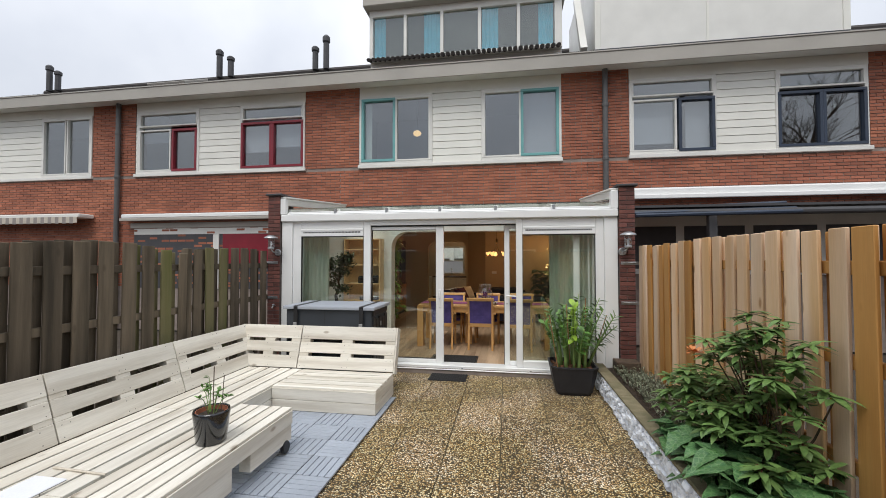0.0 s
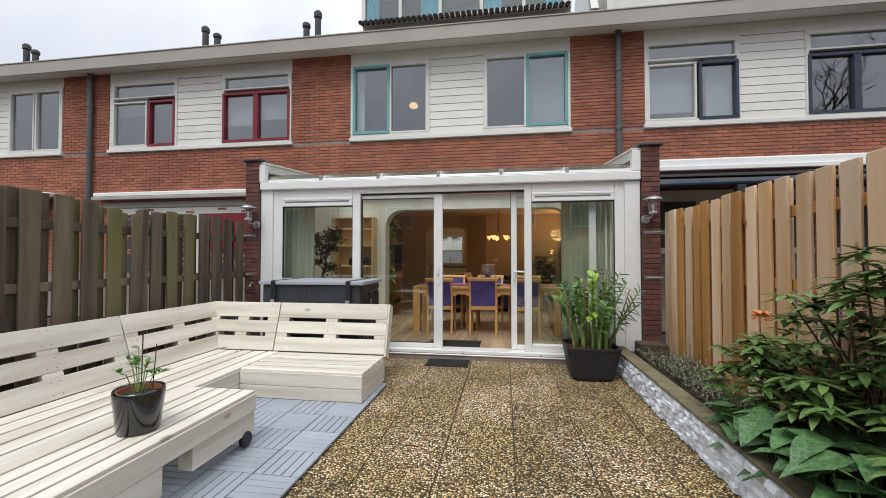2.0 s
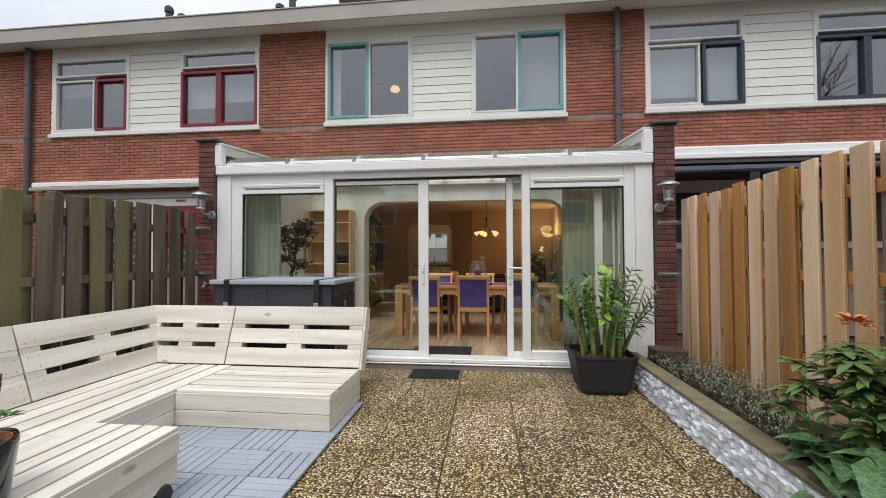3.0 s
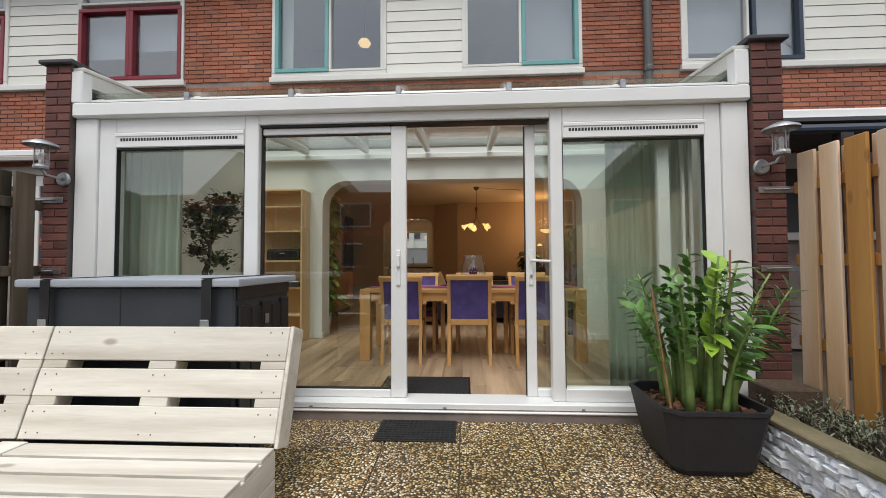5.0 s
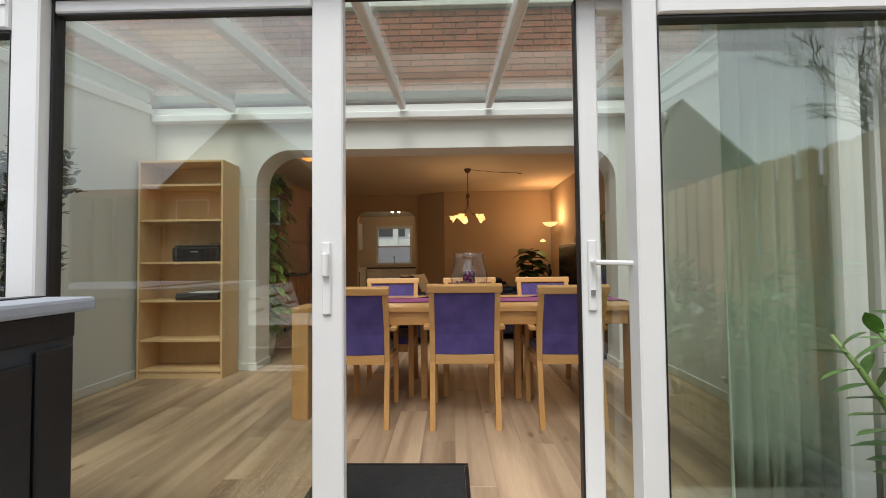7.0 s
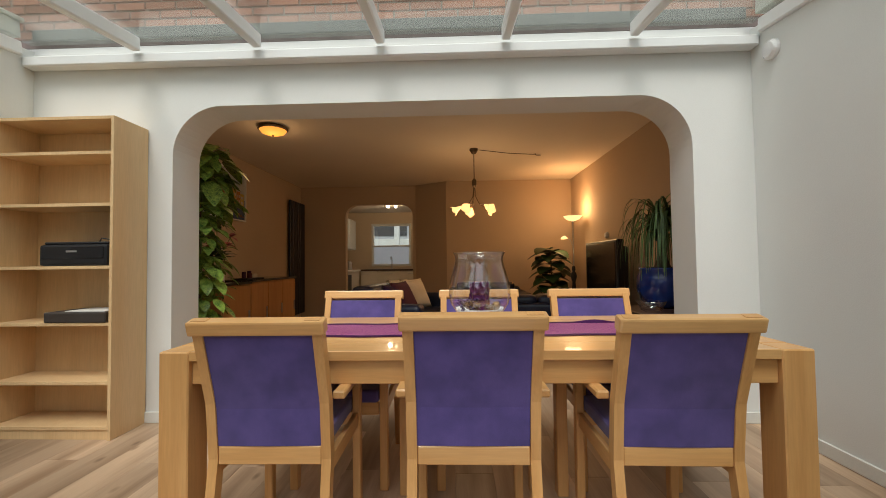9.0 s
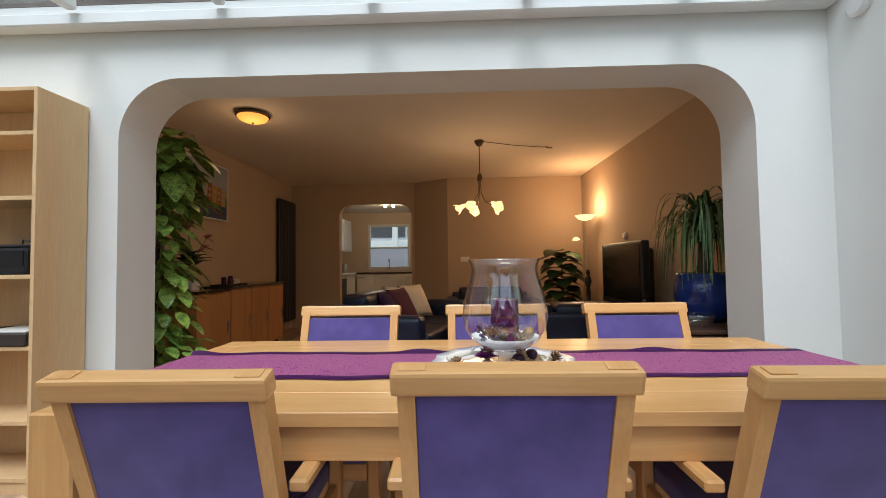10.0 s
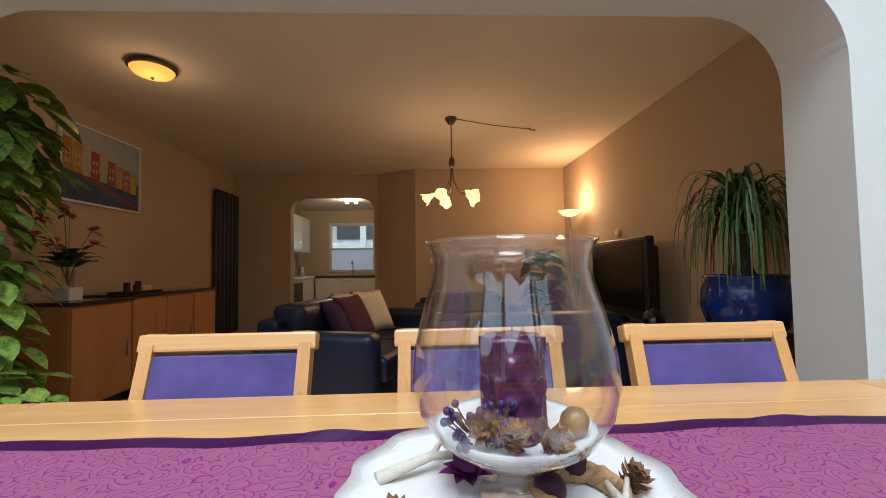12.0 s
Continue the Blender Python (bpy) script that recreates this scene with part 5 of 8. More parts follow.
part("heap", lathe(bmesh.new(), [(0.02, 0.0625), (0.076, 0.067), (0.110, 0.084), (0.132, 0.107), (0.118, 0.103), (0.07, 0.088), (0.01, 0.088)], 32), SANDW, sd, smooth=True)
cd = thing("candle", "dark purple pillar candle with round dimples", "candle", pose(PX + 0.006, PY, PZ + 0.0825) @ VSC)
bm = bmesh.new()
ns, nz = 64, 36
g = []
for j in range(nz + 1):
    z = 0.148 * j / nz
    rowv = []
    for i in range(ns):
        a = 2 * math.pi * i / ns
        r = 0.056
        best = 1.0
        for rr_ in range(5):
            zc = 0.016 + rr_ * 0.030
            for cc in range(7):
                ac = 2 * math.pi * (cc + 0.5 * (rr_ % 2)) / 7
                da = (a - ac + math.pi) % (2 * math.pi) - math.pi
                dd = math.hypot(da * 0.056, z - zc) / 0.021
                best = min(best, dd)
        r -= 0.011 * max(0.0, 1 - best * best)
        rowv.append(bm.verts.new((r * math.cos(a), r * math.sin(a), z)))
    g.append(rowv)
for a, b in zip(g, g[1:]):
    for k in range(ns):
        bm.faces.new((a[k], a[(k + 1) % ns], b[(k + 1) % ns], b[k]))
bm.faces.new(g[0][::-1])
bm.faces.new(g[-1])
part("wax", bm, mat("purple_wax", (0.10, 0.018, 0.075), 0.27, var=0.25, scale=20, coat=0.2), cd, smooth=True)
part("wick", tube(bmesh.new(), [(0, 0, 0.149), (0.001, 0, 0.162)], 0.0012, seg=5), BLACKP, cd)

GOLD = mat("gold_paint", (0.34, 0.22, 0.10), 0.5, 0.25, var=0.3, scale=40, bump=0.3, bscale=60)
CONE = island_tone(mat("pine_cone_brown", (0.24, 0.12, 0.055), 0.6, var=0.3, scale=60), 0.35)


def cone(m, s=1.0):
    c = thing("pine_cone", "small brown open pine cone", "pine cone", m, "pine cones")
    bm = bmesh.new()
    tube(bm, [(0, 0, 0.002), (0, 0, 0.035 * s)], 0.006 * s, 0.003 * s, 6)
    for k in range(34):
        t = k / 33
        a = k * 2.399
        r = 0.023 * s * math.sin(math.pi * (0.12 + 0.80 * t))
        z = (0.004 + 0.032 * t) * s
        leaf(bm, (0.004 * s * math.cos(a), 0.004 * s * math.sin(a), z), (math.cos(a), math.sin(a), 0.1 + 0.7 * t), (0, 0, 1), r, 0.013 * s, -0.3, -0.15, 3)
    tagged(part("scale", bm, CONE, c), kind="stuff")
    return c


for dx, dy, z, s, rx in ((-0.155, -0.08, 0.012, 1.0, 20), (0.155, -0.02, 0.016, 1.0, 30), (0.175, -0.10, 0.014, 0.95, 80), (-0.05, 0.10, 0.010, 1.1, 40), (-0.10, -0.19, 0.016, 1.0, 10), (0.07, 0.16, 0.01, 0.9, 60)):
    cone(pose(PX + dx, PY + dy, TZ + 0.004 + z, rx, rx * 0.4, dx * 300), s)
for dx, dy, dz, rx in ((-0.02, -0.085, 0.096, 20), (-0.045, -0.065, 0.118, 70), (0.03, -0.08, 0.098, 60)):
    cone(pose(PX + 0.006 + 0.85 * dx, PY + 0.85 * dy, PZ + 0.935 * dz, rx, 10, dx * 900), 0.92)


def ball(name, m, r, material, label, category, group, squash=1.0):
    bm = bmesh.new()
    bmesh.ops.create_icosphere(bm, subdivisions=3, radius=r)
    for v in bm.verts:
        f = 1 + 0.06 * noise.noise(v.co * 70) + (0.03 if abs(v.co.x) < r * 0.08 else 0)
        v.co *= f
        v.co.z *= squash
    ob = solid(name, bm, material, label, category, group, True)
    ob.matrix_world = m
    return ob


for dx, dy, dz, r in ((-0.175, -0.125, 0.028, 0.020), (-0.135, -0.165, 0.030, 0.021), (-0.03, -0.165, 0.028, 0.020), (0.02, -0.20, 0.032, 0.018), (0.045, -0.18, 0.030, 0.018), (0.09, -0.12, 0.026, 0.020)):
    ball("gold_walnut", pose(PX + dx, PY + dy, TZ + dz + 0.006, 20, 40, dx * 500), r, GOLD, "gold painted walnut on the plate", "walnut", "gold walnuts", 1.15)
for dx, dy, dz, r in ((0.085, -0.050, 0.118, 0.021), (0.052, -0.085, 0.107, 0.018)):
    ball("gold_walnut", pose(PX + 0.006 + 0.85 * dx, PY + 0.85 * dy, PZ + 0.935 * dz, 30, 20, dx * 800), 0.88 * r, GOLD, "gold painted walnut in the vase", "walnut", "gold walnuts", 1.1)
POD = mat("plum_seed_pod", (0.045, 0.008, 0.03), 0.55, var=0.3, scale=40)
for dx, dy in ((-0.105, -0.145), (0.045, -0.035), (0.10, 0.03)):
    ball("seed_pod", pose(PX + dx, PY + dy, TZ + 0.036, 10, 20, 30), 0.022, POD, "dark plum dried seed pod on the plate", "seed pod", "seed pods", 0.9)
# purple silk flowers
PETAL = island_tone(mat("magenta_silk", (0.20, 0.01, 0.17), 0.6, var=0.3, scale=40), 0.35)
for dx, dy, s in ((0.02, -0.14, 1.0), (-0.06, 0.015, 0.85), (-0.045, -0.17, 0.6)):
    f = thing("silk_flower", "magenta silk flower on the plate", "silk flower", pose(PX + dx, PY + dy, TZ + 0.024), "silk flowers")
    bm = bmesh.new()
    rr = random.Random(int(1000 * abs(dx)))
    for k in range(26):
        a = k * 2.399
        e = 0.25 + 0.9 * k / 26
        leaf(bm, (0.004 * math.cos(a), 0.004 * math.sin(a), 0.004), (math.cos(a), math.sin(a), e), (0, 0, 1), (0.052 - 0.02 * k / 26) * s, 0.026 * s, 0.5, rr.uniform(0, 0.3), 4)
    part("petals", bm, PETAL, f)
# bleached twigs
TWIG = mat("bleached_driftwood", (0.66, 0.60, 0.50), 0.8, var=0.2, scale=40, bump=0.3)
for pts in ([(-0.09, -0.12, 0), (-0.06, -0.17, 0.015), (-0.01, -0.205, 0.01)], [(-0.19, 0.02, 0), (-0.11, 0.06, 0.012), (-0.03, 0.065, 0.008)], [(0.09, -0.13, 0.0), (0.12, -0.09, 0.014), (0.115, -0.05, 0.02)], [(0.12, -0.15, 0), (0.16, -0.13, 0.01), (0.205, -0.09, 0.018)]):
    t = thing("driftwood_twig", "bleached driftwood twig on the plate", "twig", pose(PX, PY, TZ + 0.026), "driftwood twigs")
    bm = tube(bmesh.new(), pts, 0.010, 0.005, 8)
    mid = Vector(pts[1])
    tube(bm, [mid, mid + Vector((0.02, 0.035, 0.014))], 0.006, 0.003, 6)
    part("wood", bm, TWIG, t, smooth=True)
# wicker ring
wr = thing("wicker_ring", "small natural wicker ring on the plate", "wicker ring", pose(PX + 0.085, PY - 0.03, TZ + 0.026))
for k in range(4):
    pts = [((0.055 + 0.006 * math.cos(a * 5 + k)) * math.cos(a), (0.055 + 0.006 * math.cos(a * 5 + k)) * math.sin(a), 0.009 * math.sin(a * 5 + k * 1.6)) for a in [2 * math.pi * q / 40 for q in range(41)]]
    part("cane", tube(bmesh.new(), pts, 0.007, seg=6), mat("natural_cane", (0.46, 0.29, 0.13), 0.6, var=0.3, scale=30) if k == 0 else bpy.data.materials["natural_cane"], wr, smooth=True)
# berries in the vase
be = thing("berry_spray", "spray of small purple berries in the vase", "berries", pose(PX - 0.047, PY - 0.055, PZ + 0.094) @ VSC)
bm, bs = bmesh.new(), bmesh.new()
rr = random.Random(21)
for k in range(46):
    c = Vector((rr.uniform(-0.06, 0.05), rr.uniform(-0.035, 0.02), rr.uniform(0.0, 0.055)))
    k0 = len(bm.verts)
    bmesh.ops.create_icosphere(bm, subdivisions=2, radius=0.0062, matrix=Matrix.Translation(c))
    tube(bs, [c, c * 0.5 + Vector((0, 0, -0.005))], 0.0012, seg=4)
tagged(part("berry", bm, mat("purple_berry", (0.06, 0.025, 0.12), 0.35, var=0.3, scale=60), be, smooth=True), kind="stuff")
tagged(part("twiglet", bs, BARK, be), kind="stuff")

# ---------- lamps ----------
def lamp_light(name, at, watts, col, radius=0.04):
    d = bpy.data.lights.new(name, "POINT")
    d.energy, d.color, d.shadow_soft_size = watts, col, radius
    ob = new(name, d)
    ob.location = at
    return ob


WARM = (1.0, 0.60, 0.28)
AMBER = glow("amber_glass_lit", (1.0, 0.40, 0.06), 0.55)
SHADE = glow("frosted_shade_lit", (1.0, 0.64, 0.26), 0.8)
TULIP = glow("amber_tulip_lit", (1.0, 0.60, 0.22), 0.75)
cl = thing("ceiling_light", "round flush ceiling light with an amber bowl, lit", "ceiling light", pose(-2.40, 9.76, CZ) @ Matrix.Diagonal((0.78, 0.78, 0.85, 1)))
part("rim", lathe(bmesh.new(), [(0.165, 0.0), (0.19, -0.015), (0.195, -0.035), (0.18, -0.045), (0.16, -0.03)], 36), BRASS, cl, "bronze rim", smooth=True)
part("bowl", lathe(bmesh.new(), [(0.174, -0.046), (0.15, -0.075), (0.09, -0.098), (0.0, -0.105)], 36, cap=False), AMBER, cl, "lit amber glass bowl", smooth=True)
part("finial", lathe(bmesh.new(), [(0.012, -0.104), (0.014, -0.115), (0.004, -0.125)], 12), BRASS, cl)
lamp_light("ceiling_bulb", (-2.40, 9.76, CZ - 0.22), 0.9, WARM, 0.12)

ca = thing("chandelier", "bronze pendant lamp with tulip glass shades, lit", "pendant lamp", pose(-0.235, 10.76, CZ))
part("rose", lathe(bmesh.new(), [(0.055, 0.0), (0.055, -0.02), (0.03, -0.06), (0.008, -0.07)], 20), BRASS, ca, smooth=True)
part("rod", tube(bmesh.new(), [(0, 0, -0.07), (0, 0, -0.40)], 0.006, seg=8), BRASS, ca)
part("hub", lathe(bmesh.new(), [(0.008, -0.38), (0.028, -0.41), (0.030, -0.46), (0.014, -0.50)], 14), BRASS, ca, smooth=True)
for k in range(5):
    a = 0.5 + k * 2 * math.pi / 5
    c, s = math.cos(a), math.sin(a)
    arm = [(0.006 * c, 0.006 * s, -0.48), (0.02 * c, 0.02 * s, -0.62), (0.08 * c, 0.08 * s, -0.72), (0.17 * c, 0.17 * s, -0.745)]
    ar = part("arm", tube(bmesh.new(), arm, 0.005, seg=6), BRASS, ca)
    bm = lathe(bmesh.new(), [(0.010, 0.0), (0.018, 0.02), (0.027, 0.055), (0.040, 0.09), (0.064, 0.122), (0.060, 0.122), (0.036, 0.09), (0.012, 0.03)], 20)
    for v in bm.verts:
        if v.co.z > 0.08:
            v.co.z += 0.014 * math.cos(4 * math.atan2(v.co.y, v.co.x))
    bmesh.ops.transform(bm, matrix=Matrix.Translation((0.165 * c, 0.165 * s, -0.74)) @ pose(0, 0, 0, 0, 0, math.degrees(a)) @ pose(0, 0, 0, 0, 118, 0), verts=bm.verts)
    part("shade", bm, TULIP, ar, "lit frosted tulip shade", smooth=True)
part("ceiling_cord", tube(bmesh.new(), [(0.05, 0.0, -0.012), (0.45, 0.15, -0.022), (0.86, 0.29, -0.012)], 0.004, seg=6), BRASS, ca)
part("cord_hook", tube(bmesh.new(), [(0.84, 0.28, -0.0), (0.86, 0.29, -0.02), (0.92, 0.31, -0.015)], 0.006, seg=6), BRASS, ca)
lamp_light("chandelier_bulb", (-0.235, 10.76, 1.62), 6, WARM, 0.15)

fo = thing("floor_lamp", "slim steel uplighter floor lamp with a reading arm, lit", "floor lamp", pose(1.37, 12.0, 0.001) @ Matrix.Diagonal((0.95, 0.95, 1.02, 1)))
part("base", lathe(bmesh.new(), [(0.13, 0.0), (0.13, 0.02), (0.02, 0.035)], 28), STEEL, fo)
part("pole", tube(bmesh.new(), [(0, 0, 0.03), (0, 0, 1.66)], 0.011, seg=10), STEEL, fo)
part("bowl", lathe(bmesh.new(), [(0.02, 1.655), (0.10, 1.68), (0.155, 1.735), (0.150, 1.735), (0.095, 1.69), (0.02, 1.67)], 28), SHADE, fo, "lit frosted glass bowl", smooth=True)
ra = part("reading_arm", tube(bmesh.new(), [(0, 0, 1.25), (-0.06, -0.05, 1.36), (-0.17, -0.12, 1.40)], 0.006, seg=6), STEEL, fo)
part("reading_shade", lathe(bmesh.new(), [(0.055, 1.375), (0.05, 1.395), (0.015, 1.42)], 18, (-0.18, -0.12, 0)), SHADE, ra, "lit small glass shade", smooth=True)
lamp_light("uplight_bulb", (1.33, 11.98, 1.89), 9.5, WARM, 0.14)
lamp_light("reading_bulb", (1.19, 11.88, 1.36), 2, WARM, 0.04)

# ---------- living room ----------
def cushion(bm, x0, x1, y0, y1, z0, z1, r=0.05):
    return box(bm, x0, x1, y0, y1, z0, z1, r, seg=4)


def sofa(m, L, label):
    """Leather sofa; local x along, back at y = 0, front at y = 0.9."""
    s = thing("sofa", label, "sofa", m, "navy leather sofas")
    part("base", cushion(bmesh.new(), 0.12, L - 0.12, 0.10, 0.86, 0.08, 0.27, 0.03), NAVY, s)
    part("back_frame", cushion(bmesh.new(), 0.08, L - 0.08, 0.0, 0.17, 0.08, 0.64, 0.05), NAVY, s, smooth=True)
    n = 2
    w = (L - 0.36) / n
    for k in range(n):
        x = 0.18 + k * w
        part("seat_cushion", cushion(bmesh.new(), x, x + w - 0.004, 0.18, 0.90, 0.272, 0.43, 0.055), NAVY, s, smooth=True)
        part("back_cushion", cushion(bmesh.new(), x, x + w - 0.004, 0.04, 0.30, 0.432, 0.72, 0.075), NAVY, s, smooth=True)
    for x in (0.0, L - 0.18):
        part("armrest", cushion(bmesh.new(), x, x + 0.178, 0.02, 0.88, 0.08, 0.58, 0.065), NAVY, s, smooth=True)
    for x in (0.08, L - 0.12):
        for y in (0.06, 0.80):
            part("foot", B(x, x + 0.04, y, y + 0.04, 0, 0.079), BLACKP, s)
    return s


sofa(pose(-0.40, 9.75, 0.001), 1.52, "navy leather two-seat sofa with its back turned")
sofa(pose(-1.25, 11.20, 0.001, 0, 0, -105) @ Matrix.Diagonal((1, 1, 1.15, 1)), 1.65, "navy leather two-seat sofa with scatter cushions")
sofa(pose(0.68, 12.66, 0.001, 0, 0, 180), 1.35, "dark leather sofa against the far wall")
CREAM = mat("cream_cushion", (0.62, 0.54, 0.42), 0.9, var=0.1, scale=10, fine=0.1, fscale=300)
WINE = mat("wine_cushion", (0.09, 0.018, 0.04), 0.9, var=0.2, scale=10)
AUBER = mat("aubergine_cushion", (0.045, 0.012, 0.06), 0.9, var=0.2, scale=10)
for (x, y, z), rz, mm, lb in (((-1.12, 10.42, 0.69), 20, CREAM, "cream scatter cushion on the sofa"), ((-1.08, 10.26, 0.67), 30, WINE, "wine red scatter cushion on the sofa"), ((-0.98, 10.56, 0.69), 15, CREAM, "cream scatter cushion on the sofa"), ((-1.16, 10.12, 0.65), 40, AUBER, "aubergine scatter cushion on the sofa")):
    bm = bmesh.new()
    bmesh.ops.create_grid(bm, x_segments=10, y_segments=10, size=0.2)
    for v in bm.verts:
        u, w = v.co.x / 0.2, v.co.y / 0.2
        v.co.z = 0.055 * max(0.0, (1 - u ** 4) * (1 - w ** 4)) ** 0.6
        v.co.x *= 1 - 0.06 * (1 - w * w)
        v.co.y *= 1 - 0.06 * (1 - u * u)
    geo = bmesh.ops.duplicate(bm, geom=bm.faces[:] + bm.verts[:] + bm.edges[:])
    for v in [g for g in geo["geom"] if isinstance(g, bmesh.types.BMVert)]:
        v.co.z = -v.co.z
    bmesh.ops.remove_doubles(bm, verts=bm.verts, dist=0.0005)
    bmesh.ops.recalc_face_normals(bm, faces=bm.faces)
    ob = solid("scatter_cushion", bm, mm, lb, "cushion", "scatter cushions", True)
    ob.matrix_world = Matrix.Translation((x, y, z)) @ pose(0, 0, 0, 0, 0, rz) @ pose(0, 0, 0, 62, 0, 40)

# sideboards along the wall
for y0, y1, z in ((9.84, 10.42, 0.865), (10.43, 11.75, 0.88)):
    sb_ = thing("sideboard", "cherry wood sideboard with flat doors", "sideboard", pose(LX + 0.004, 0, 0.001), "sideboards")
    part("body", B(0.0, 0.44, y0, y1, 0.09, z - 0.03, 0.004), CHERRY, sb_)
    part("plinth", B(0.04, 0.40, y0 + 0.03, y1 - 0.03, 0, 0.0895), BLACKP, sb_)
    part("top", B(0.0, 0.475, y0 - 0.004, y1 + 0.004, z - 0.0295, z, 0.004), mat("dark_glass_top", (0.03, 0.022, 0.018), 0.12, var=0.1, coat=0.5) if y0 < 10 else bpy.data.materials["dark_glass_top"], sb_, "dark glossy top")
    n = 1 if y1 - y0 < 1 else 3
    w = (y1 - y0) / n
    for k in range(n):
        d = part("door", B(0.4405, 0.458, y0 + k * w + 0.006, y0 + (k + 1) * w - 0.006, 0.10, z - 0.045, 0.003), CHERRY, sb_)
        part("handle", B(0.4585, 0.478, y0 + (k + 1) * w - 0.06, y0 + (k + 1) * w - 0.05, 0.38, 0.52, 0.003), STEEL, d, "steel bar handle")

# painting of a row of coloured houses
pa = thing("painting", "framed painting of coloured houses above a blue quay", "painting", Matrix.Translation((LX + 0.003, 10.20, 1.66)) @ Matrix.Diagonal((1, 0.92, 0.895, 1)))
PW, PH = 0.99, 0.755
bm = bmesh.new()
for a, b, c, d in ((0, PW, 0, 0.022), (0, PW, PH - 0.022, PH), (0, 0.022, 0.0225, PH - 0.0225), (PW - 0.022, PW, 0.0225, PH - 0.0225)):
    box(bm, 0, 0.03, a, b, c, d, 0.003)
part("frame", bm, WHITE_W, pa, "thin white frame")
SKYP = mat("painted_sky", (0.30, 0.36, 0.42), 0.6, col2=(0.42, 0.44, 0.42), scale=5, var=0.2)
part("canvas", B(0.004, 0.012, 0.0225, PW - 0.0225, 0.0225, PH - 0.0225), SKYP, pa, "grey-blue painted sky")
part("painted_water", B(0.0122, 0.0135, 0.0225, PW - 0.0225, 0.0225, 0.33), mat("painted_blue", (0.03, 0.055, 0.14), 0.6, col2=(0.06, 0.09, 0.17), scale=9), pa)
hc = [(0.45, 0.20, 0.03), (0.50, 0.28, 0.04), (0.55, 0.45, 0.32), (0.42, 0.06, 0.03), (0.50, 0.42, 0.34), (0.38, 0.10, 0.03), (0.52, 0.30, 0.05), (0.42, 0.16, 0.04), (0.55, 0.38, 0.06)]
for k, col in enumerate(hc):
    y = 0.05 + k * 0.10
    h = 0.60 - 0.022 * k + (0.04 if k in (2, 4) else 0)
    hm = mat("painted_house", col, 0.6, var=0.3, scale=30)
    hh = part("painted_house", prism(bmesh.new(), [(0.0137, y), (0.0150, y), (0.0150, y + 0.092), (0.0137, y + 0.092)], 0.30 - 0.012 * k, h), hm, pa)
    for q in range(2):
        for z in (0.36, 0.44):
            part("painted_window", B(0.0151, 0.0158, y + 0.018 + q * 0.036, y + 0.036 + q * 0.036, z - 0.012 * k, z + 0.04 - 0.012 * k), BLIND, hh)
for k in range(12):
    part("painted_step", B(0.0137, 0.0146, 0.10 + k * 0.065, 0.34 + k * 0.055, 0.285 - k * 0.020, 0.300 - k * 0.020), mat("painted_brown", (0.22, 0.09, 0.05), 0.6, var=0.3, scale=20) if k == 0 else bpy.data.materials["painted_brown"], pa)

# vertical radiator
rd = thing("vertical_radiator", "tall dark navy panel radiator on the wall", "radiator", pose(LX + 0.004, -0.66, 0.03))
for k in range(6):
    part("column", B(0.03, 0.07, 13.17 + k * 0.112, 13.17 + k * 0.112 + 0.108, 0.12, 2.17, 0.012), mat("navy_enamel", (0.012, 0.014, 0.03), 0.45, var=0.2) if k == 0 else bpy.data.materials["navy_enamel"], rd)
part("bracket", B(0.0, 0.0295, 13.30, 13.70, 0.30, 0.34), STEEL, rd)
for y in (13.45, 13.55):
    part("pipe", tube(bmesh.new(), [(0.05, y, 0.12), (0.05, y, 0.001)], 0.009, seg=8), STEEL, rd)

# things on the sideboards
cu = thing("orchid_pot", "white square vase of pink orchids on the sideboard", "flower vase", Matrix.Translation((-3.16, 10.02, 0.8665)))
part("cube", B(-0.06, 0.06, -0.06, 0.06, 0, 0.10, 0.006), PORC, cu)
part("glass_tube", lathe(bmesh.new(), [(0.035, 0.101), (0.045, 0.22), (0.04, 0.22), (0.03, 0.105)], 16), VGLASS, cu)
bm, bl_, bp_ = bmesh.new(), bmesh.new(), bmesh.new()
rr = random.Random(4)
for k in range(7):
    a = rr.uniform(0, 6.28)
    tip = Vector((0.17 * math.cos(a), 0.21 * math.sin(a), rr.uniform(0.40, 0.68)))
    tube(bm, [(0, 0, 0.11), (tip.x * 0.4, tip.y * 0.4, 0.36), tip], 0.004, 0.003, 5)
    for q in range(7):
        d = Vector((rr.uniform(-1, 1), rr.uniform(-1, 1), rr.uniform(-0.3, 1)))
        leaf(bp_, tip, d, (0, 0, 1), 0.085, 0.065, 0.2, 0.3, 3)
    for q in range(4):
        leaf(bl_, (tip.x * 0.3, tip.y * 0.3, 0.25 + 0.03 * q), (math.cos(a + q), math.sin(a + q), 0.7), (0, 0, 1), 0.22, 0.085, 0.2, 0.4, 4)
part("stem", bm, STEM, cu)
part("foliage", bl_, LEAF_BON, cu)
part("blossom", bp_, mat("pink_petal", (0.50, 0.17, 0.20), 0.6, var=0.3, scale=40), cu, "pink orchid blossom")
tr = thing("candle_tray", "dark tray with candles and small ornaments", "tray", pose(-3.18, 10.75, 0.8815))
part("tray", B(-0.10, 0.10, -0.22, 0.22, 0, 0.015, 0.005), BLACKP, tr)
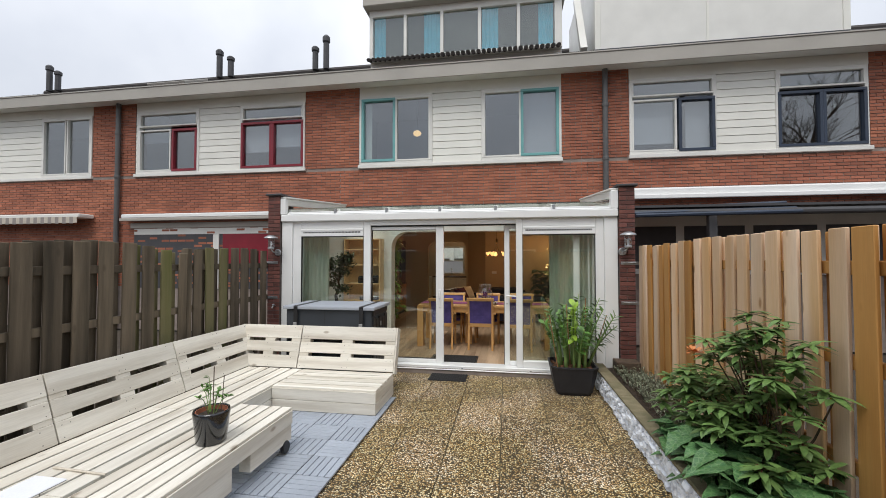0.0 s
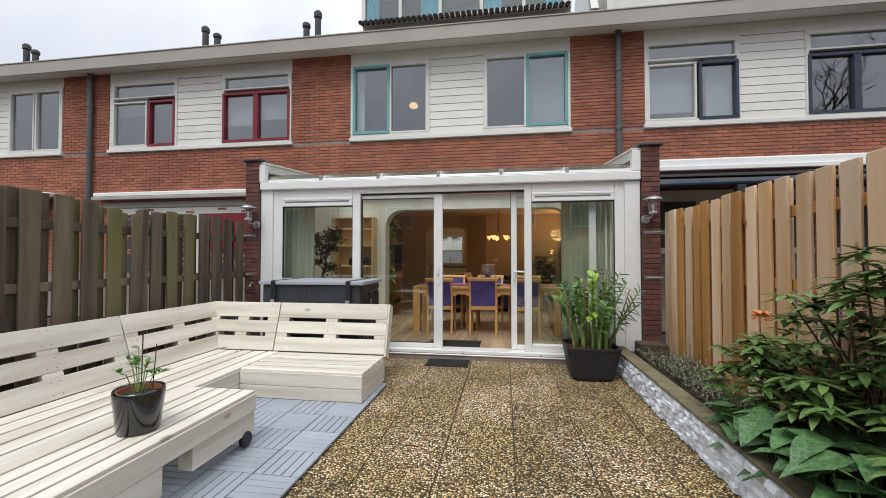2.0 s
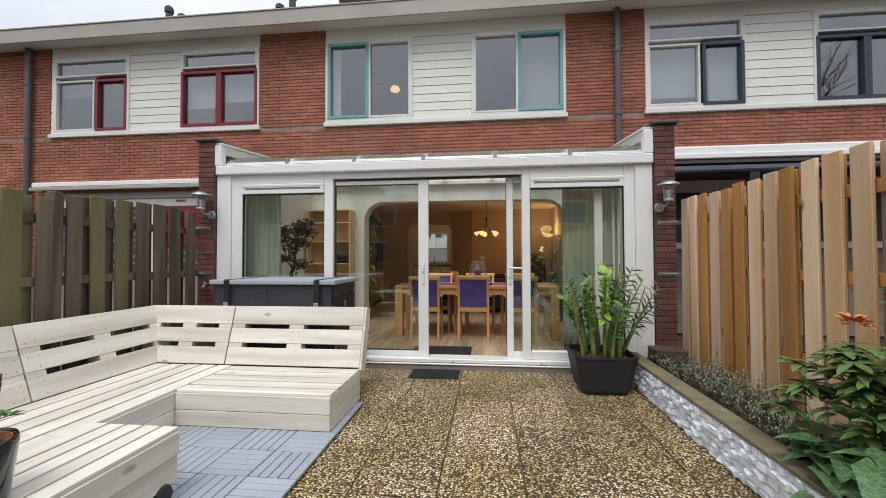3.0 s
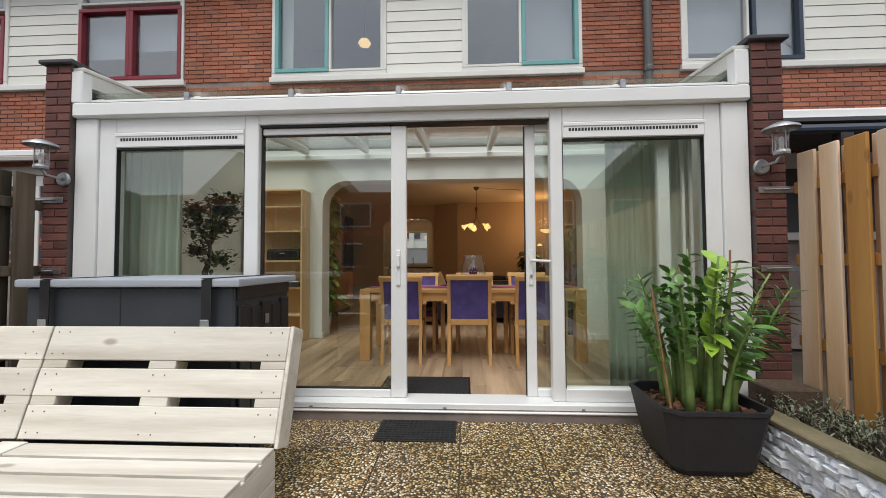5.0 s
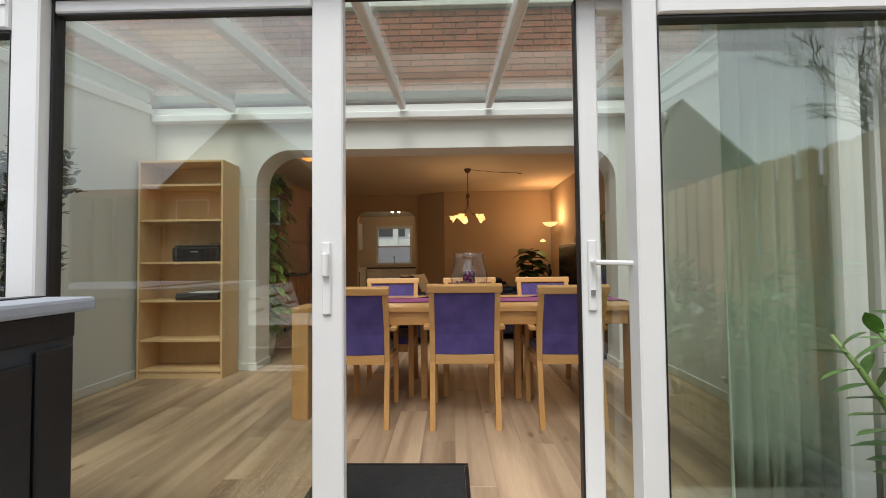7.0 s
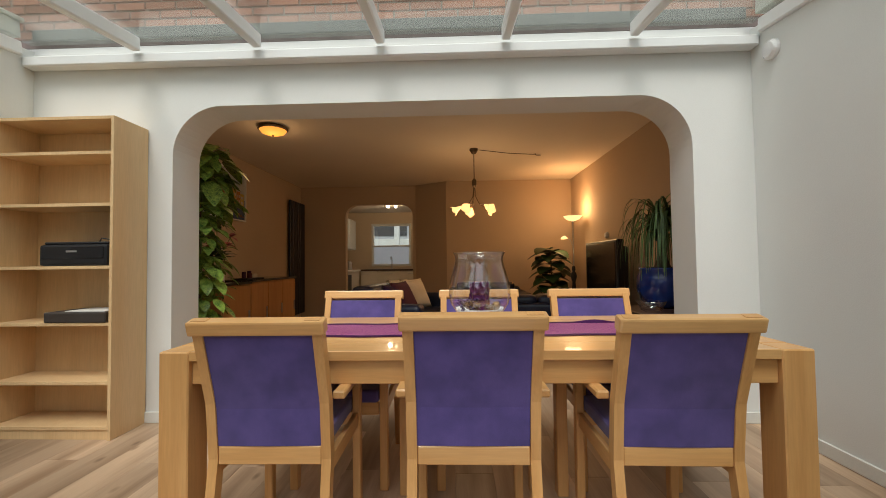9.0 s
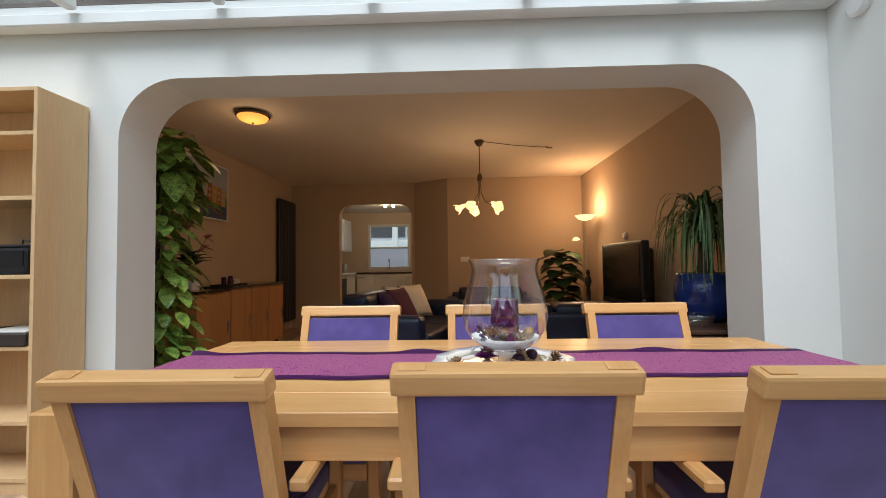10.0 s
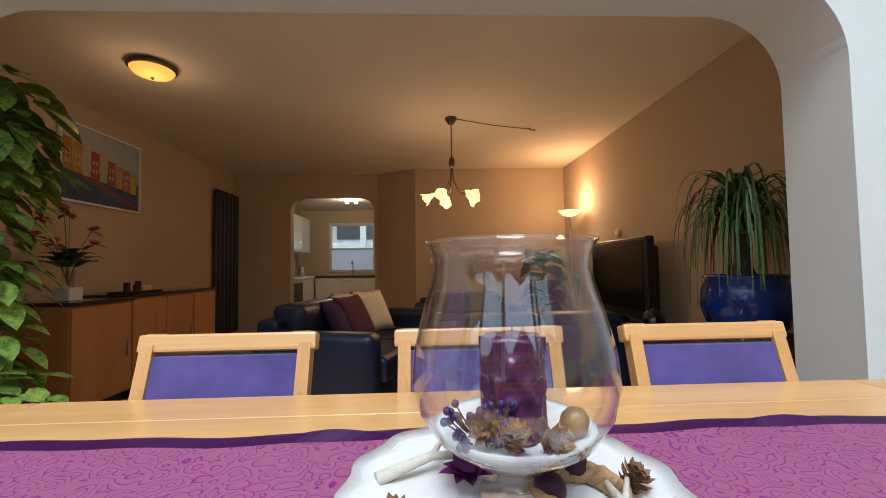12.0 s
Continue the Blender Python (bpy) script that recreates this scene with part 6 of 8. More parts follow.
for x, y, r, h, mm in ((0.0, -0.12, 0.025, 0.08, AUBER), (0.03, -0.04, 0.03, 0.06, WINE), (-0.02, 0.05, 0.025, 0.09, AUBER), (0.02, 0.12, 0.03, 0.05, CREAM), (0.05, 0.02, 0.02, 0.05, CREAM)):
    c = thing("small_candle", "small stub candle on the tray", "candle", pose(-3.18 + x, 10.75 + y, 0.897), "tray candles")
    part("wax", lathe(bmesh.new(), [(r, 0), (r, h - 0.004), (r * 0.8, h)], 14), mm, c)

# television corner
tvs = thing("tv_bench", "low dark wooden television bench", "tv bench", pose(-0.17, -0.43, 0.001))
DARKW = grain("dark_stained_wood", (0.07, 0.035, 0.018), (0.04, 0.02, 0.011), 1, 0.4, rand=0.05)
part("body", B(1.22, 1.745, 9.75, 12.0, 0.06, 0.52, 0.006), DARKW, tvs)
part("feet", B(1.26, 1.70, 9.82, 11.93, 0, 0.0595), BLACKP, tvs)
for k in range(4):
    part("drawer_front", B(1.203, 1.2195, 9.77 + k * 0.555, 10.31 + k * 0.555, 0.09, 0.50, 0.003), DARKW, tvs)
tv = thing("television", "black flat-screen television, switched off", "television", pose(-0.20, -0.43, 0.5215) @ Matrix.Diagonal((1, 1, 0.98, 1)))
SCREEN = mat("dark_screen", (0.006, 0.006, 0.007), 0.22, var=0.1)
part("case", B(1.50, 1.58, 10.55, 11.62, 0.075, 0.80, 0.012), BLACKP, tv)
part("screen", B(1.4955, 1.4995, 10.60, 11.57, 0.16, 0.765), SCREEN, tv)
part("back_bulge", B(1.581, 1.66, 10.62, 11.4, 0.12, 0.72, 0.02), BLACKP, tv)
part("neck", B(1.52, 1.57, 11.0, 11.2, 0.02, 0.0745), BLACKP, tv)
part("foot_plate", B(1.42, 1.66, 10.8, 11.4, 0.0, 0.0195, 0.005), BLACKP, tv)
st = lathe(bmesh.new(), [(0.05, 0), (0.05, 0.03), (0.02, 0.04), (0.03, 0.16), (0.022, 0.24), (0.045, 0.32), (0.035, 0.37), (0.016, 0.39), (0.026, 0.42), (0.022, 0.46), (0.005, 0.475)], 16, (1.19, 11.39, 0.522))
solid("statuette", st, BLACKP, "slim black wooden statuette on the tv bench", "statuette", smooth=True)
bo = lathe(bmesh.new(), [(0.075, 0), (0.085, 0.02), (0.085, 0.13), (0.06, 0.18), (0.022, 0.20), (0.022, 0.24), (0.03, 0.245)], 20, (1.23, 9.92, 0.522))
solid("glass_bottle", bo, mat("dark_bottle_glass", (0.008, 0.008, 0.006), 0.08, var=0.1, coat=0.5), "squat dark glass bottle on the tv bench", "bottle", smooth=True)
th = thing("thermostat", "small round white wall thermostat", "thermostat", pose(RXW - 0.003, 11.12, 1.41, 0, -90, 0))
part("dial", lathe(bmesh.new(), [(0.045, 0), (0.045, 0.015), (0.03, 0.035), (0.0, 0.035)], 20, cap=False), PORC, th)
sw = thing("light_switch", "white double light switch on the far wall", "light switch", pose(-0.37, FARY - 0.012, 1.16))
part("plate", B(-0.075, 0.075, 0.0, 0.0115, -0.04, 0.04, 0.003), PORC, sw)
for x in (-0.065, 0.005):
    part("rocker", B(x, x + 0.06, -0.006, -0.0005, -0.03, 0.03, 0.002), PORC, sw)
sm_ = thing("wall_speaker", "small round cream disc high on the garden room wall", "wall fitting", pose(1.509, 8.15, 2.37, 0, -90, 0))
part("disc", lathe(bmesh.new(), [(0.06, 0), (0.06, 0.02), (0.045, 0.035), (0.0, 0.036)], 24, cap=False), PORC, sm_)


# ---------- kitchen ----------
KWH = mat("white_kitchen_front", (0.70, 0.66, 0.58), 0.3, var=0.04)
kb = thing("kitchen_base_cabinet", "cream base cabinets under the kitchen window", "kitchen cabinet", pose(0, 0, 0.001))
part("carcass", B(-2.93, -0.72, 15.77, 16.33, 0.10, 0.86), KWH, kb)
part("plinth", B(-2.93, -0.72, 15.83, 16.3, 0, 0.0995), BLACKP, kb)
for k in range(4):
    d = part("door", B(-2.92 + k * 0.59, -2.51 + k * 0.59, 15.75, 15.77, 0.11, 0.85, 0.003), KWH, kb)
    part("handle", B(-2.90 + k * 0.59, -2.70 + k * 0.59, 15.73, 15.75, 0.78, 0.792, 0.003), STEEL, d)
solid("kitchen_worktop", B(-2.95, -0.72, 15.74, 16.34, 0.862, 0.90, 0.004), DARKW, "dark kitchen worktop under the window", "worktop")
kl = thing("kitchen_side_cabinet", "cream side cabinets along the kitchen wall", "kitchen cabinet", pose(0, 0, 0.001))
part("carcass", B(LX + 0.01, -2.95, 13.95, 15.73, 0.10, 0.86), KWH, kl)
part("worktop", B(LX + 0.01, -2.92, 13.93, 15.73, 0.861, 0.90, 0.004), WHITE_W, kl)
part("oven_front", B(-2.949, -2.93, 14.35, 14.9, 0.2, 0.8, 0.004), BLACKP, kl)
part("plinth", B(LX + 0.02, -2.99, 14, 15.65, 0, 0.0995), BLACKP, kl)
ku = thing("kitchen_wall_cabinet", "white wall cabinets with frosted glass doors", "wall cabinet", pose(0, 0, 0))
for k in range(3):
    part("carcass", B(LX + 0.005, -3.08, 14.05 + k * 0.6, 14.65 + k * 0.6, 1.40, 2.15, 0.003), KWH, ku)
    part("glass_door", B(-3.0795, -3.065, 14.06 + k * 0.6, 14.64 + k * 0.6, 1.41, 2.14, 0.003), mat("frosted_door_glass", (0.62, 0.66, 0.68), 0.2, var=0.05, coat=0.4) if k == 0 else bpy.data.materials["frosted_door_glass"], ku)
kt = thing("coffee_machine", "steel coffee machine on the side worktop", "coffee machine", pose(-3.25, 14.95, 0.9015))
part("body", B(-0.12, 0.12, -0.14, 0.14, 0, 0.34, 0.015), STEEL, kt)
part("tank", B(-0.09, 0.09, -0.13, -0.05, 0.3405, 0.40, 0.01), BLACKP, kt)
kk = lathe(bmesh.new(), [(0.07, 0), (0.075, 0.02), (0.06, 0.18), (0.05, 0.2), (0.01, 0.22)], 18, (-3.15, 15.5, 0.9015))
solid("kettle", kk, STEEL, "steel kettle on the side worktop", "kettle", smooth=True)
solid("kitchen_tap", tube(bmesh.new(), [(-2.2, 16.25, 0.90), (-2.2, 16.25, 1.16), (-2.2, 16.2, 1.22), (-2.2, 16.1, 1.21), (-2.2, 16.07, 1.16)], 0.014, seg=8), STEEL, "tall steel kitchen tap at the sink", "tap")
kwn = window("w", -2.77, -1.69, 0.97, 2.12, 16.38, [(0.0, 1.0, 0.46, 1.0, None)], label="white kitchen window, lower half frosted", glass_m=PANE)
FROST = mat("frosted_film", (0.72, 0.76, 0.80), 0.5, var=0.03)
FROST.node_tree.nodes["Principled BSDF"].inputs["Transmission Weight"].default_value = 0.85
part("frosted_pane", B(-2.72, -1.74, 0.03, 0.036, 1.02, 1.50), FROST, kwn, "frosted lower pane")
ks = thing("ceiling_spot", "small lit ceiling spotlights in the kitchen", "spotlight", pose(-2.08, 15.0, 2.42))
for x in (0.0, 0.18):
    part("spot", lathe(bmesh.new(), [(0.035, 0), (0.035, -0.05), (0.03, -0.055)], 14, (x, 0, 0)), glow("spot_lit", (1.0, 0.85, 0.6), 4.0) if x == 0 else bpy.data.materials["spot_lit"], ks)
lamp_light("kitchen_bulb", (-2.0, 14.7, 2.30), 7, (1.0, 0.72, 0.42), 0.05)
# building across the street behind the kitchen
ob_ = thing("flat_building", "low white and grey building across the street", "building", pose(0, 0, 0))
part("wall", B(-12, 8, 30, 36, -0.1, 1.6), FASCIA, ob_)
part("balcony_band", B(-12, 8, 29.8, 29.98, 1.65, 2.5), WHITE_W, ob_)
part("upper_wall", B(-12, 8, 30, 36, 1.6, 8.0), BLIND, ob_)
for k in range(7):
    # opaque dark bands, the dim rooms painted into the panes
    part("window_band", B(-11 + k * 2.7, -8.9 + k * 2.7, 29.96, 29.99, 2.7, 3.9), LEAD_AND_DIM, ob_)
part("column", B(-4.1, -3.8, 28.8, 29.1, -0.1, 3.5), WHITE_W, ob_)

# ---------- plants ----------
def vein(m, width=0.35, tone=(0.35, 0.42, 0.22)):
    """Pale blotches on a leaf, in the leaf's own tissue."""
    n, l = m.node_tree.nodes, m.node_tree.links
    p = n["Principled BSDF"]
    src = p.inputs["Base Color"].links[0].from_socket
    tc, v, r, mx = n.new("ShaderNodeTexCoord"), n.new("ShaderNodeTexVoronoi"), n.new("ShaderNodeValToRGB"), n.new("ShaderNodeMix")
    v.feature = "DISTANCE_TO_EDGE"
    v.inputs["Scale"].default_value = 38
    l.new(tc.outputs["Object"], v.inputs["Vector"])
    l.new(v.outputs["Distance"], r.inputs["Fac"])
    r.color_ramp.elements[0].position, r.color_ramp.elements[1].position = 0.03, 0.10
    r.color_ramp.elements[0].color, r.color_ramp.elements[1].color = (width, width, width, 1), (0, 0, 0, 1)
    mx.data_type = "RGBA"
    l.new(r.outputs[0], mx.inputs[0])
    l.new(src, mx.inputs["A"])
    mx.inputs["B"].default_value = (*tone, 1)
    l.new(mx.outputs["Result"], p.inputs["Base Color"])
    return m


vein(LEAF_HEL, 0.45, (0.20, 0.30, 0.14))
vein(LEAF_POT, 0.45, (0.42, 0.52, 0.10))

# planter with a zamioculcas
PXC, PYC = 0.85, 5.31
po = thing("planter", "charcoal square planter with cut corners", "planter", pose(PXC, PYC, GZ) @ Matrix.Diagonal((0.97, 0.97, 1.0, 1)))


def octo(h, c):
    return [(-h, -h + c), (-h + c, -h), (h - c, -h), (h, -h + c), (h, h - c), (h - c, h), (-h + c, h), (-h, h - c)]


bm = bmesh.new()
levels = [(0.20, 0.045, 0.0), (0.205, 0.045, 0.035), (0.225, 0.05, 0.036), (0.285, 0.07, 0.335), (0.292, 0.07, 0.34), (0.292, 0.07, 0.36), (0.272, 0.065, 0.36), (0.262, 0.06, 0.30)]
rings = [[bm.verts.new((x, y, z)) for x, y in octo(h, c)] for h, c, z in levels]
for a, b in zip(rings, rings[1:]):
    for k in range(8):
        bm.faces.new((a[k], a[(k + 1) % 8], b[(k + 1) % 8], b[k]))
bm.faces.new(rings[0][::-1])
bm.faces.new(rings[-1])
part("pot", bm, POTGREY, po)
bm = bmesh.new()
rr = random.Random(9)
for k in range(160):
    x, y = rr.uniform(-0.23, 0.23), rr.uniform(-0.23, 0.23)
    s = rr.uniform(0.010, 0.03)
    box(bm, -s, s, -s * 0.6, s * 0.6, 0, 0.010, 0, pose(x, y, 0.302 + rr.uniform(0, 0.008), rr.uniform(-25, 25), rr.uniform(-25, 25), rr.uniform(0, 180)))
tagged(part("bark_chip", bm, island_tone(mat("bark_chip", (0.20, 0.09, 0.045), 0.9, var=0.4, scale=20), 0.5), po), kind="stuff")
zz = thing("zamioculcas_plant", "lush green zamioculcas with thick upright stems", "potted plant", pose(PXC + 0.03, PYC, GZ + 0.31) @ Matrix.Diagonal((1, 1, 0.93, 1)))
bmL, bmY = bmesh.new(), bmesh.new()
LEAF_YEL = leafmat("young_lime_leaf", (0.30, 0.46, 0.05), (0.22, 0.38, 0.04), 0.35, 0.2)
for k in range(18):
    a = k * 2.399 + 0.3
    r0 = 0.05 + 0.15 * math.sqrt(k / 18)
    lean_ = rr.uniform(0.08, 0.27) * (0.4 + k / 14) * (0.75 if math.cos(a) < -0.2 else 1.25)
    h = rr.uniform(0.72, 1.08) * (1 - 0.28 * k / 18)
    base = Vector((r0 * math.cos(a), r0 * math.sin(a), -0.01))
    tip = base + Vector((lean_ * 1.1 * math.cos(a), lean_ * 1.1 * math.sin(a), h))
    c1 = base + Vector((0.1 * lean_ * math.cos(a), 0.1 * lean_ * math.sin(a), h * 0.5))
    pts = []
    for i in range(9):
        t = i / 8
        pts.append(base * (1 - t) ** 2 + c1 * 2 * t * (1 - t) + tip * t * t)
    part("stem", tube(bmesh.new(), pts, rr.uniform(0.018, 0.029), 0.005, 8), STEM, zz, smooth=True)
    tgt = bmY if k in (7,) else bmL
    big = 1.3 if k in (7,) else 1.0
    n = 20
    for i in range(n):
        t = 0.40 + 0.58 * i / n
        q = base * (1 - t) ** 2 + c1 * 2 * t * (1 - t) + tip * t * t
        d = (tip - c1).normalized()
        side = d.cross(Vector((math.sin(a * 3.7), math.cos(a * 2.1), 0.2))).normalized() * (1 if i % 2 else -1)
        side = (side + Vector((rr.uniform(-0.5, 0.5), rr.uniform(-0.5, 0.5), rr.uniform(-0.2, 0.3)))).normalized()
        leaf(tgt, q, side + d * 0.55, d, rr.uniform(0.085, 0.13) * big, rr.uniform(0.042, 0.060) * big, 0.25, rr.uniform(0.0, 0.25), 4)
base, tip = Vector((0.16, 0.0, -0.01)), Vector((0.50, -0.04, 0.72))
pts = [base.lerp(tip, i / 8) + Vector((0, 0, 0.05 * math.sin(i * 0.39))) for i in range(9)]
part("stem", tube(bmesh.new(), pts, 0.020, 0.004, 8), STEM, zz, smooth=True)
for i in range(18):
    t = 0.35 + 0.65 * i / 18
    d = (tip - base).normalized()
    side = Vector((-0.5, 0.3, 0.5)) * (1 if i % 2 else -1) + Vector((0, rr.uniform(-0.5, 0.5), 0.1))
    leaf(bmL, base.lerp(tip, t) + Vector((0, 0, 0.05 * math.sin(t * 3.1))), side + d * 0.7, d, rr.uniform(0.11, 0.15), 0.055, 0.25, 0.15, 4)
part("leaves", bmL, LEAF_ZZ, zz, smooth=True)
part("young_leaves", bmY, LEAF_YEL, zz, "lime green young leaves", smooth=True)
CANE = mat("bamboo_cane", (0.36, 0.20, 0.09), 0.6, var=0.3, scale=20)
for x, y, dx, dy, h in ((0.10, -0.10, 0.03, 0.0, 0.95), (-0.22, -0.12, -0.10, -0.02, 0.72), (-0.05, 0.0, -0.04, 0.02, 0.85), (0.2, 0.05, 0.22, 0.03, 0.70)):
    part("support_cane", tube(bmesh.new(), [(x, y, 0), (x + dx, y + dy, h)], 0.007, 0.006, 6), CANE, zz, "brown support cane")

# rhododendron
rh = thing("rhododendron", "leggy rhododendron bush with an orange blossom", "shrub", pose(1.61, 3.17, 0.09) @ Matrix.Diagonal((1, 1, 0.9, 1)))
bw, bL, bD = bmesh.new(), bmesh.new(), bmesh.new()
rr = random.Random(31)
tips = []
for k in range(150):
    u = k / 149
    yy = rr.uniform(-0.85, 0.40)
    top = 0.62 + 0.72 * max(0.0, 1 - ((yy + 0.62) / 0.75) ** 2) if yy < 0.1 else 0.78 - 0.45 * (yy - 0.1)
    zz_ = rr.uniform(0.30, max(0.4, top))
    xx = rr.uniform(-0.34, 0.18) * (1 - 0.35 * zz_)
    tips.append(Vector((xx, yy, zz_)))
for k, tpt in enumerate(tips):
    root = Vector((0.05 + 0.04 * math.sin(k), -0.15 + 0.25 * math.sin(k * 1.7), 0))
    mid = root.lerp(tpt, 0.55) + Vector((0.06, 0, 0.05))
    if k % 4 == 0:
        tube(bw, [root, mid, tpt], 0.008, 0.004, 5)
    nl = rr.randint(9, 13)
    for i in range(nl):
        a = 2 * math.pi * i / nl + rr.uniform(-0.3, 0.3)
        d = Vector((math.cos(a), math.sin(a), rr.uniform(-0.25, 0.5)))
        leaf(bL, tpt + Vector((0, 0, rr.uniform(-0.02, 0.02))), d, (0, 0, 1), rr.uniform(0.09, 0.14), rr.uniform(0.032, 0.046), 0.2, rr.uniform(0.1, 0.45), 4)
    if k % 6 == 0:
        for i in range(14):
            a = rr.uniform(0, 6.28)
            leaf(bD, tpt, (math.cos(a), math.sin(a), rr.uniform(-0.2, 0.8)), (0, 0, 1), 0.035, 0.010, 0.1, 0.2, 3)
tagged(part("branch", bw, BARK, rh), kind="stuff")
part("foliage", bL, LEAF_RHO, rh, smooth=True)
part("dead_blossom", bD, mat("withered_brown", (0.14, 0.045, 0.03), 0.8, var=0.4, scale=30), rh, "withered brown blossom remains")
bf = bmesh.new()
for k in range(60):
    a, e = rr.uniform(0, 6.28), rr.uniform(-0.1, 1.2)
    leaf(bf, (-0.12 + 0.02 * math.cos(a), 0.22 + 0.05 * math.sin(a), 0.84 + 0.02 * e), (math.cos(a), math.sin(a), e), (0, 0, 1), 0.05, 0.022, 0.2, 0.2, 3)
part("blossom", bf, mat("orange_petal", (0.72, 0.26, 0.08), 0.6, var=0.3, scale=40), rh, "orange blossom cluster")

# arum leaves covering the near part of the bed
ar_ = thing("arum_plants", "low mass of dark veined arrow-shaped leaves", "ground cover", pose(0, 0, 0.08), kind="stuff")
bm = bmesh.new()
rr = random.Random(17)


def arrow(bm, p, d, L, W):
    p, d = Vector(p), Vector(d).normalized()
    s = d.cross(Vector((0, 0, 1))).normalized()
    up = s.cross(d)
    rows = [(-0.22, 0.34, 0.02), (0.0, 0.50, 0.05), (0.22, 0.46, 0.06), (0.48, 0.34, 0.05), (0.75, 0.18, 0.03), (1.0, 0.0, 0.0)]
    prev = None
    for i, (t, w, f) in enumerate(rows):
        c = p + d * (L * t) - Vector((0, 0, 0.28 * L * max(0.0, t) ** 2))
        wob = 1 + rr.uniform(-0.12, 0.12)
        cur = [bm.verts.new(c - s * (W * w * wob) + up * (f * L * 0.6 + rr.uniform(-0.006, 0.006))), bm.verts.new(c - up * 0.004), bm.verts.new(c + s * (W * w * wob) + up * (f * L * 0.6 + rr.uniform(-0.006, 0.006)))]
        if prev:
            bm.faces.new((prev[0], prev[1], cur[1], cur[0]))
            bm.faces.new((prev[1], prev[2], cur[2], cur[1]))
        prev = cur


for k in range(420):
    y = rr.uniform(1.4, 3.55)
    x = rr.uniform(1.22, 1.80)
    z = rr.uniform(0.06, 0.34) * (1.0 if y < 3.1 else 0.7)
    a = rr.uniform(0, 6.28)
    arrow(bm, (x, y, z), (math.cos(a) - 0.35, math.sin(a) - 0.2, rr.uniform(-0.35, 0.25)), rr.uniform(0.12, 0.21), rr.uniform(0.10, 0.16))
    tube(bm, [(x + 0.03, y, -0.03), (x, y, z)], 0.004, seg=4)
part("leaves", bm, LEAF_HEL, ar_)

# heather and small shrubs at the far end of the bed
he = thing("heather", "straggly grey-green heather in the raised bed", "low shrub", pose(0, 0, 0.08), kind="stuff")
bm, bs = bmesh.new(), bmesh.new()
for k in range(420):
    y = rr.uniform(3.7, 5.65)
    x = rr.uniform(1.42, 1.80)
    dn = 1.0 if 4.1 < y < 4.9 else 0.6
    h = rr.uniform(0.06, 0.26) * dn
    d = Vector((rr.uniform(-0.6, 0.6), rr.uniform(-0.6, 0.6), 1)).normalized()
    tube(bs, [(x, y, 0), Vector((x, y, 0)) + d * h], 0.0022, 0.001, 3)
    for q in range(9):
        pnt = Vector((x, y, 0)) + d * h * (0.3 + 0.7 * q / 9)
        leaf(bm, pnt, (rr.uniform(-1, 1), rr.uniform(-1, 1), 0.6), (0, 0, 1), rr.uniform(0.022, 0.042), 0.011, 0.1, 0.1, 2)
part("sprigs", bm, LEAF_HEA, he)
part("twigs", bs, BARK, he)

# bonsai-like ficus by the garden room wall
stnd = thing("plant_stand", "small dark plant stand by the side wall", "plant stand", pose(-2.87, 6.5, 0.001))
part("top", lathe(bmesh.new(), [(0.16, 0.70), (0.165, 0.71), (0.165, 0.725), (0.16, 0.73)], 24), DARKW, stnd)
for k in range(3):
    a = k * 2.094
    part("leg", tube(bmesh.new(), [(0.06 * math.cos(a), 0.06 * math.sin(a), 0.70), (0.14 * math.cos(a), 0.14 * math.sin(a), 0)], 0.012, seg=6), DARKW, stnd)
bn = thing("bonsai_tree", "small bonsai ficus with clumped dark foliage in a bowl", "bonsai", pose(-2.87, 6.5, 0.7315))
part("bowl", lathe(bmesh.new(), [(0.10, 0), (0.14, 0.02), (0.16, 0.12), (0.15, 0.12), (0.13, 0.09)], 24), POTGREY, bn, smooth=True)
part("trunk", tube(bmesh.new(), [(0.0, 0, 0.09), (-0.03, 0.01, 0.22), (0.03, 0.0, 0.36), (0.02, 0.0, 0.5), (0.08, 0.0, 0.62)], 0.032, 0.012, 8), BARK, bn, smooth=True)
bm, bs = bmesh.new(), bmesh.new()
for cx, cz, r in ((-0.12, 0.68, 0.15), (0.05, 0.80, 0.14), (0.17, 0.88, 0.12), (-0.02, 0.58, 0.12), (0.12, 0.64, 0.10), (-0.16, 0.80, 0.09), (0.10, 0.34, 0.11), (-0.10, 0.42, 0.07), (0.20, 0.78, 0.09)):
    tube(bs, [(0.02, 0, 0.45), (cx, 0, cz)], 0.008, 0.003, 5)
    for k in range(150):
        q = Vector((cx, 0, cz)) + Vector((rr.gauss(0, 0.5), rr.gauss(0, 0.5), rr.gauss(0, 0.35))) * r
        leaf(bm, q, (rr.uniform(-1, 1), rr.uniform(-1, 1), rr.uniform(-0.2, 0.8)), (0, 0, 1), rr.uniform(0.05, 0.075), 0.04, 0.2, 0.2, 3)
part("foliage", bm, LEAF_BON, bn)
part("branch", bs, BARK, bn)

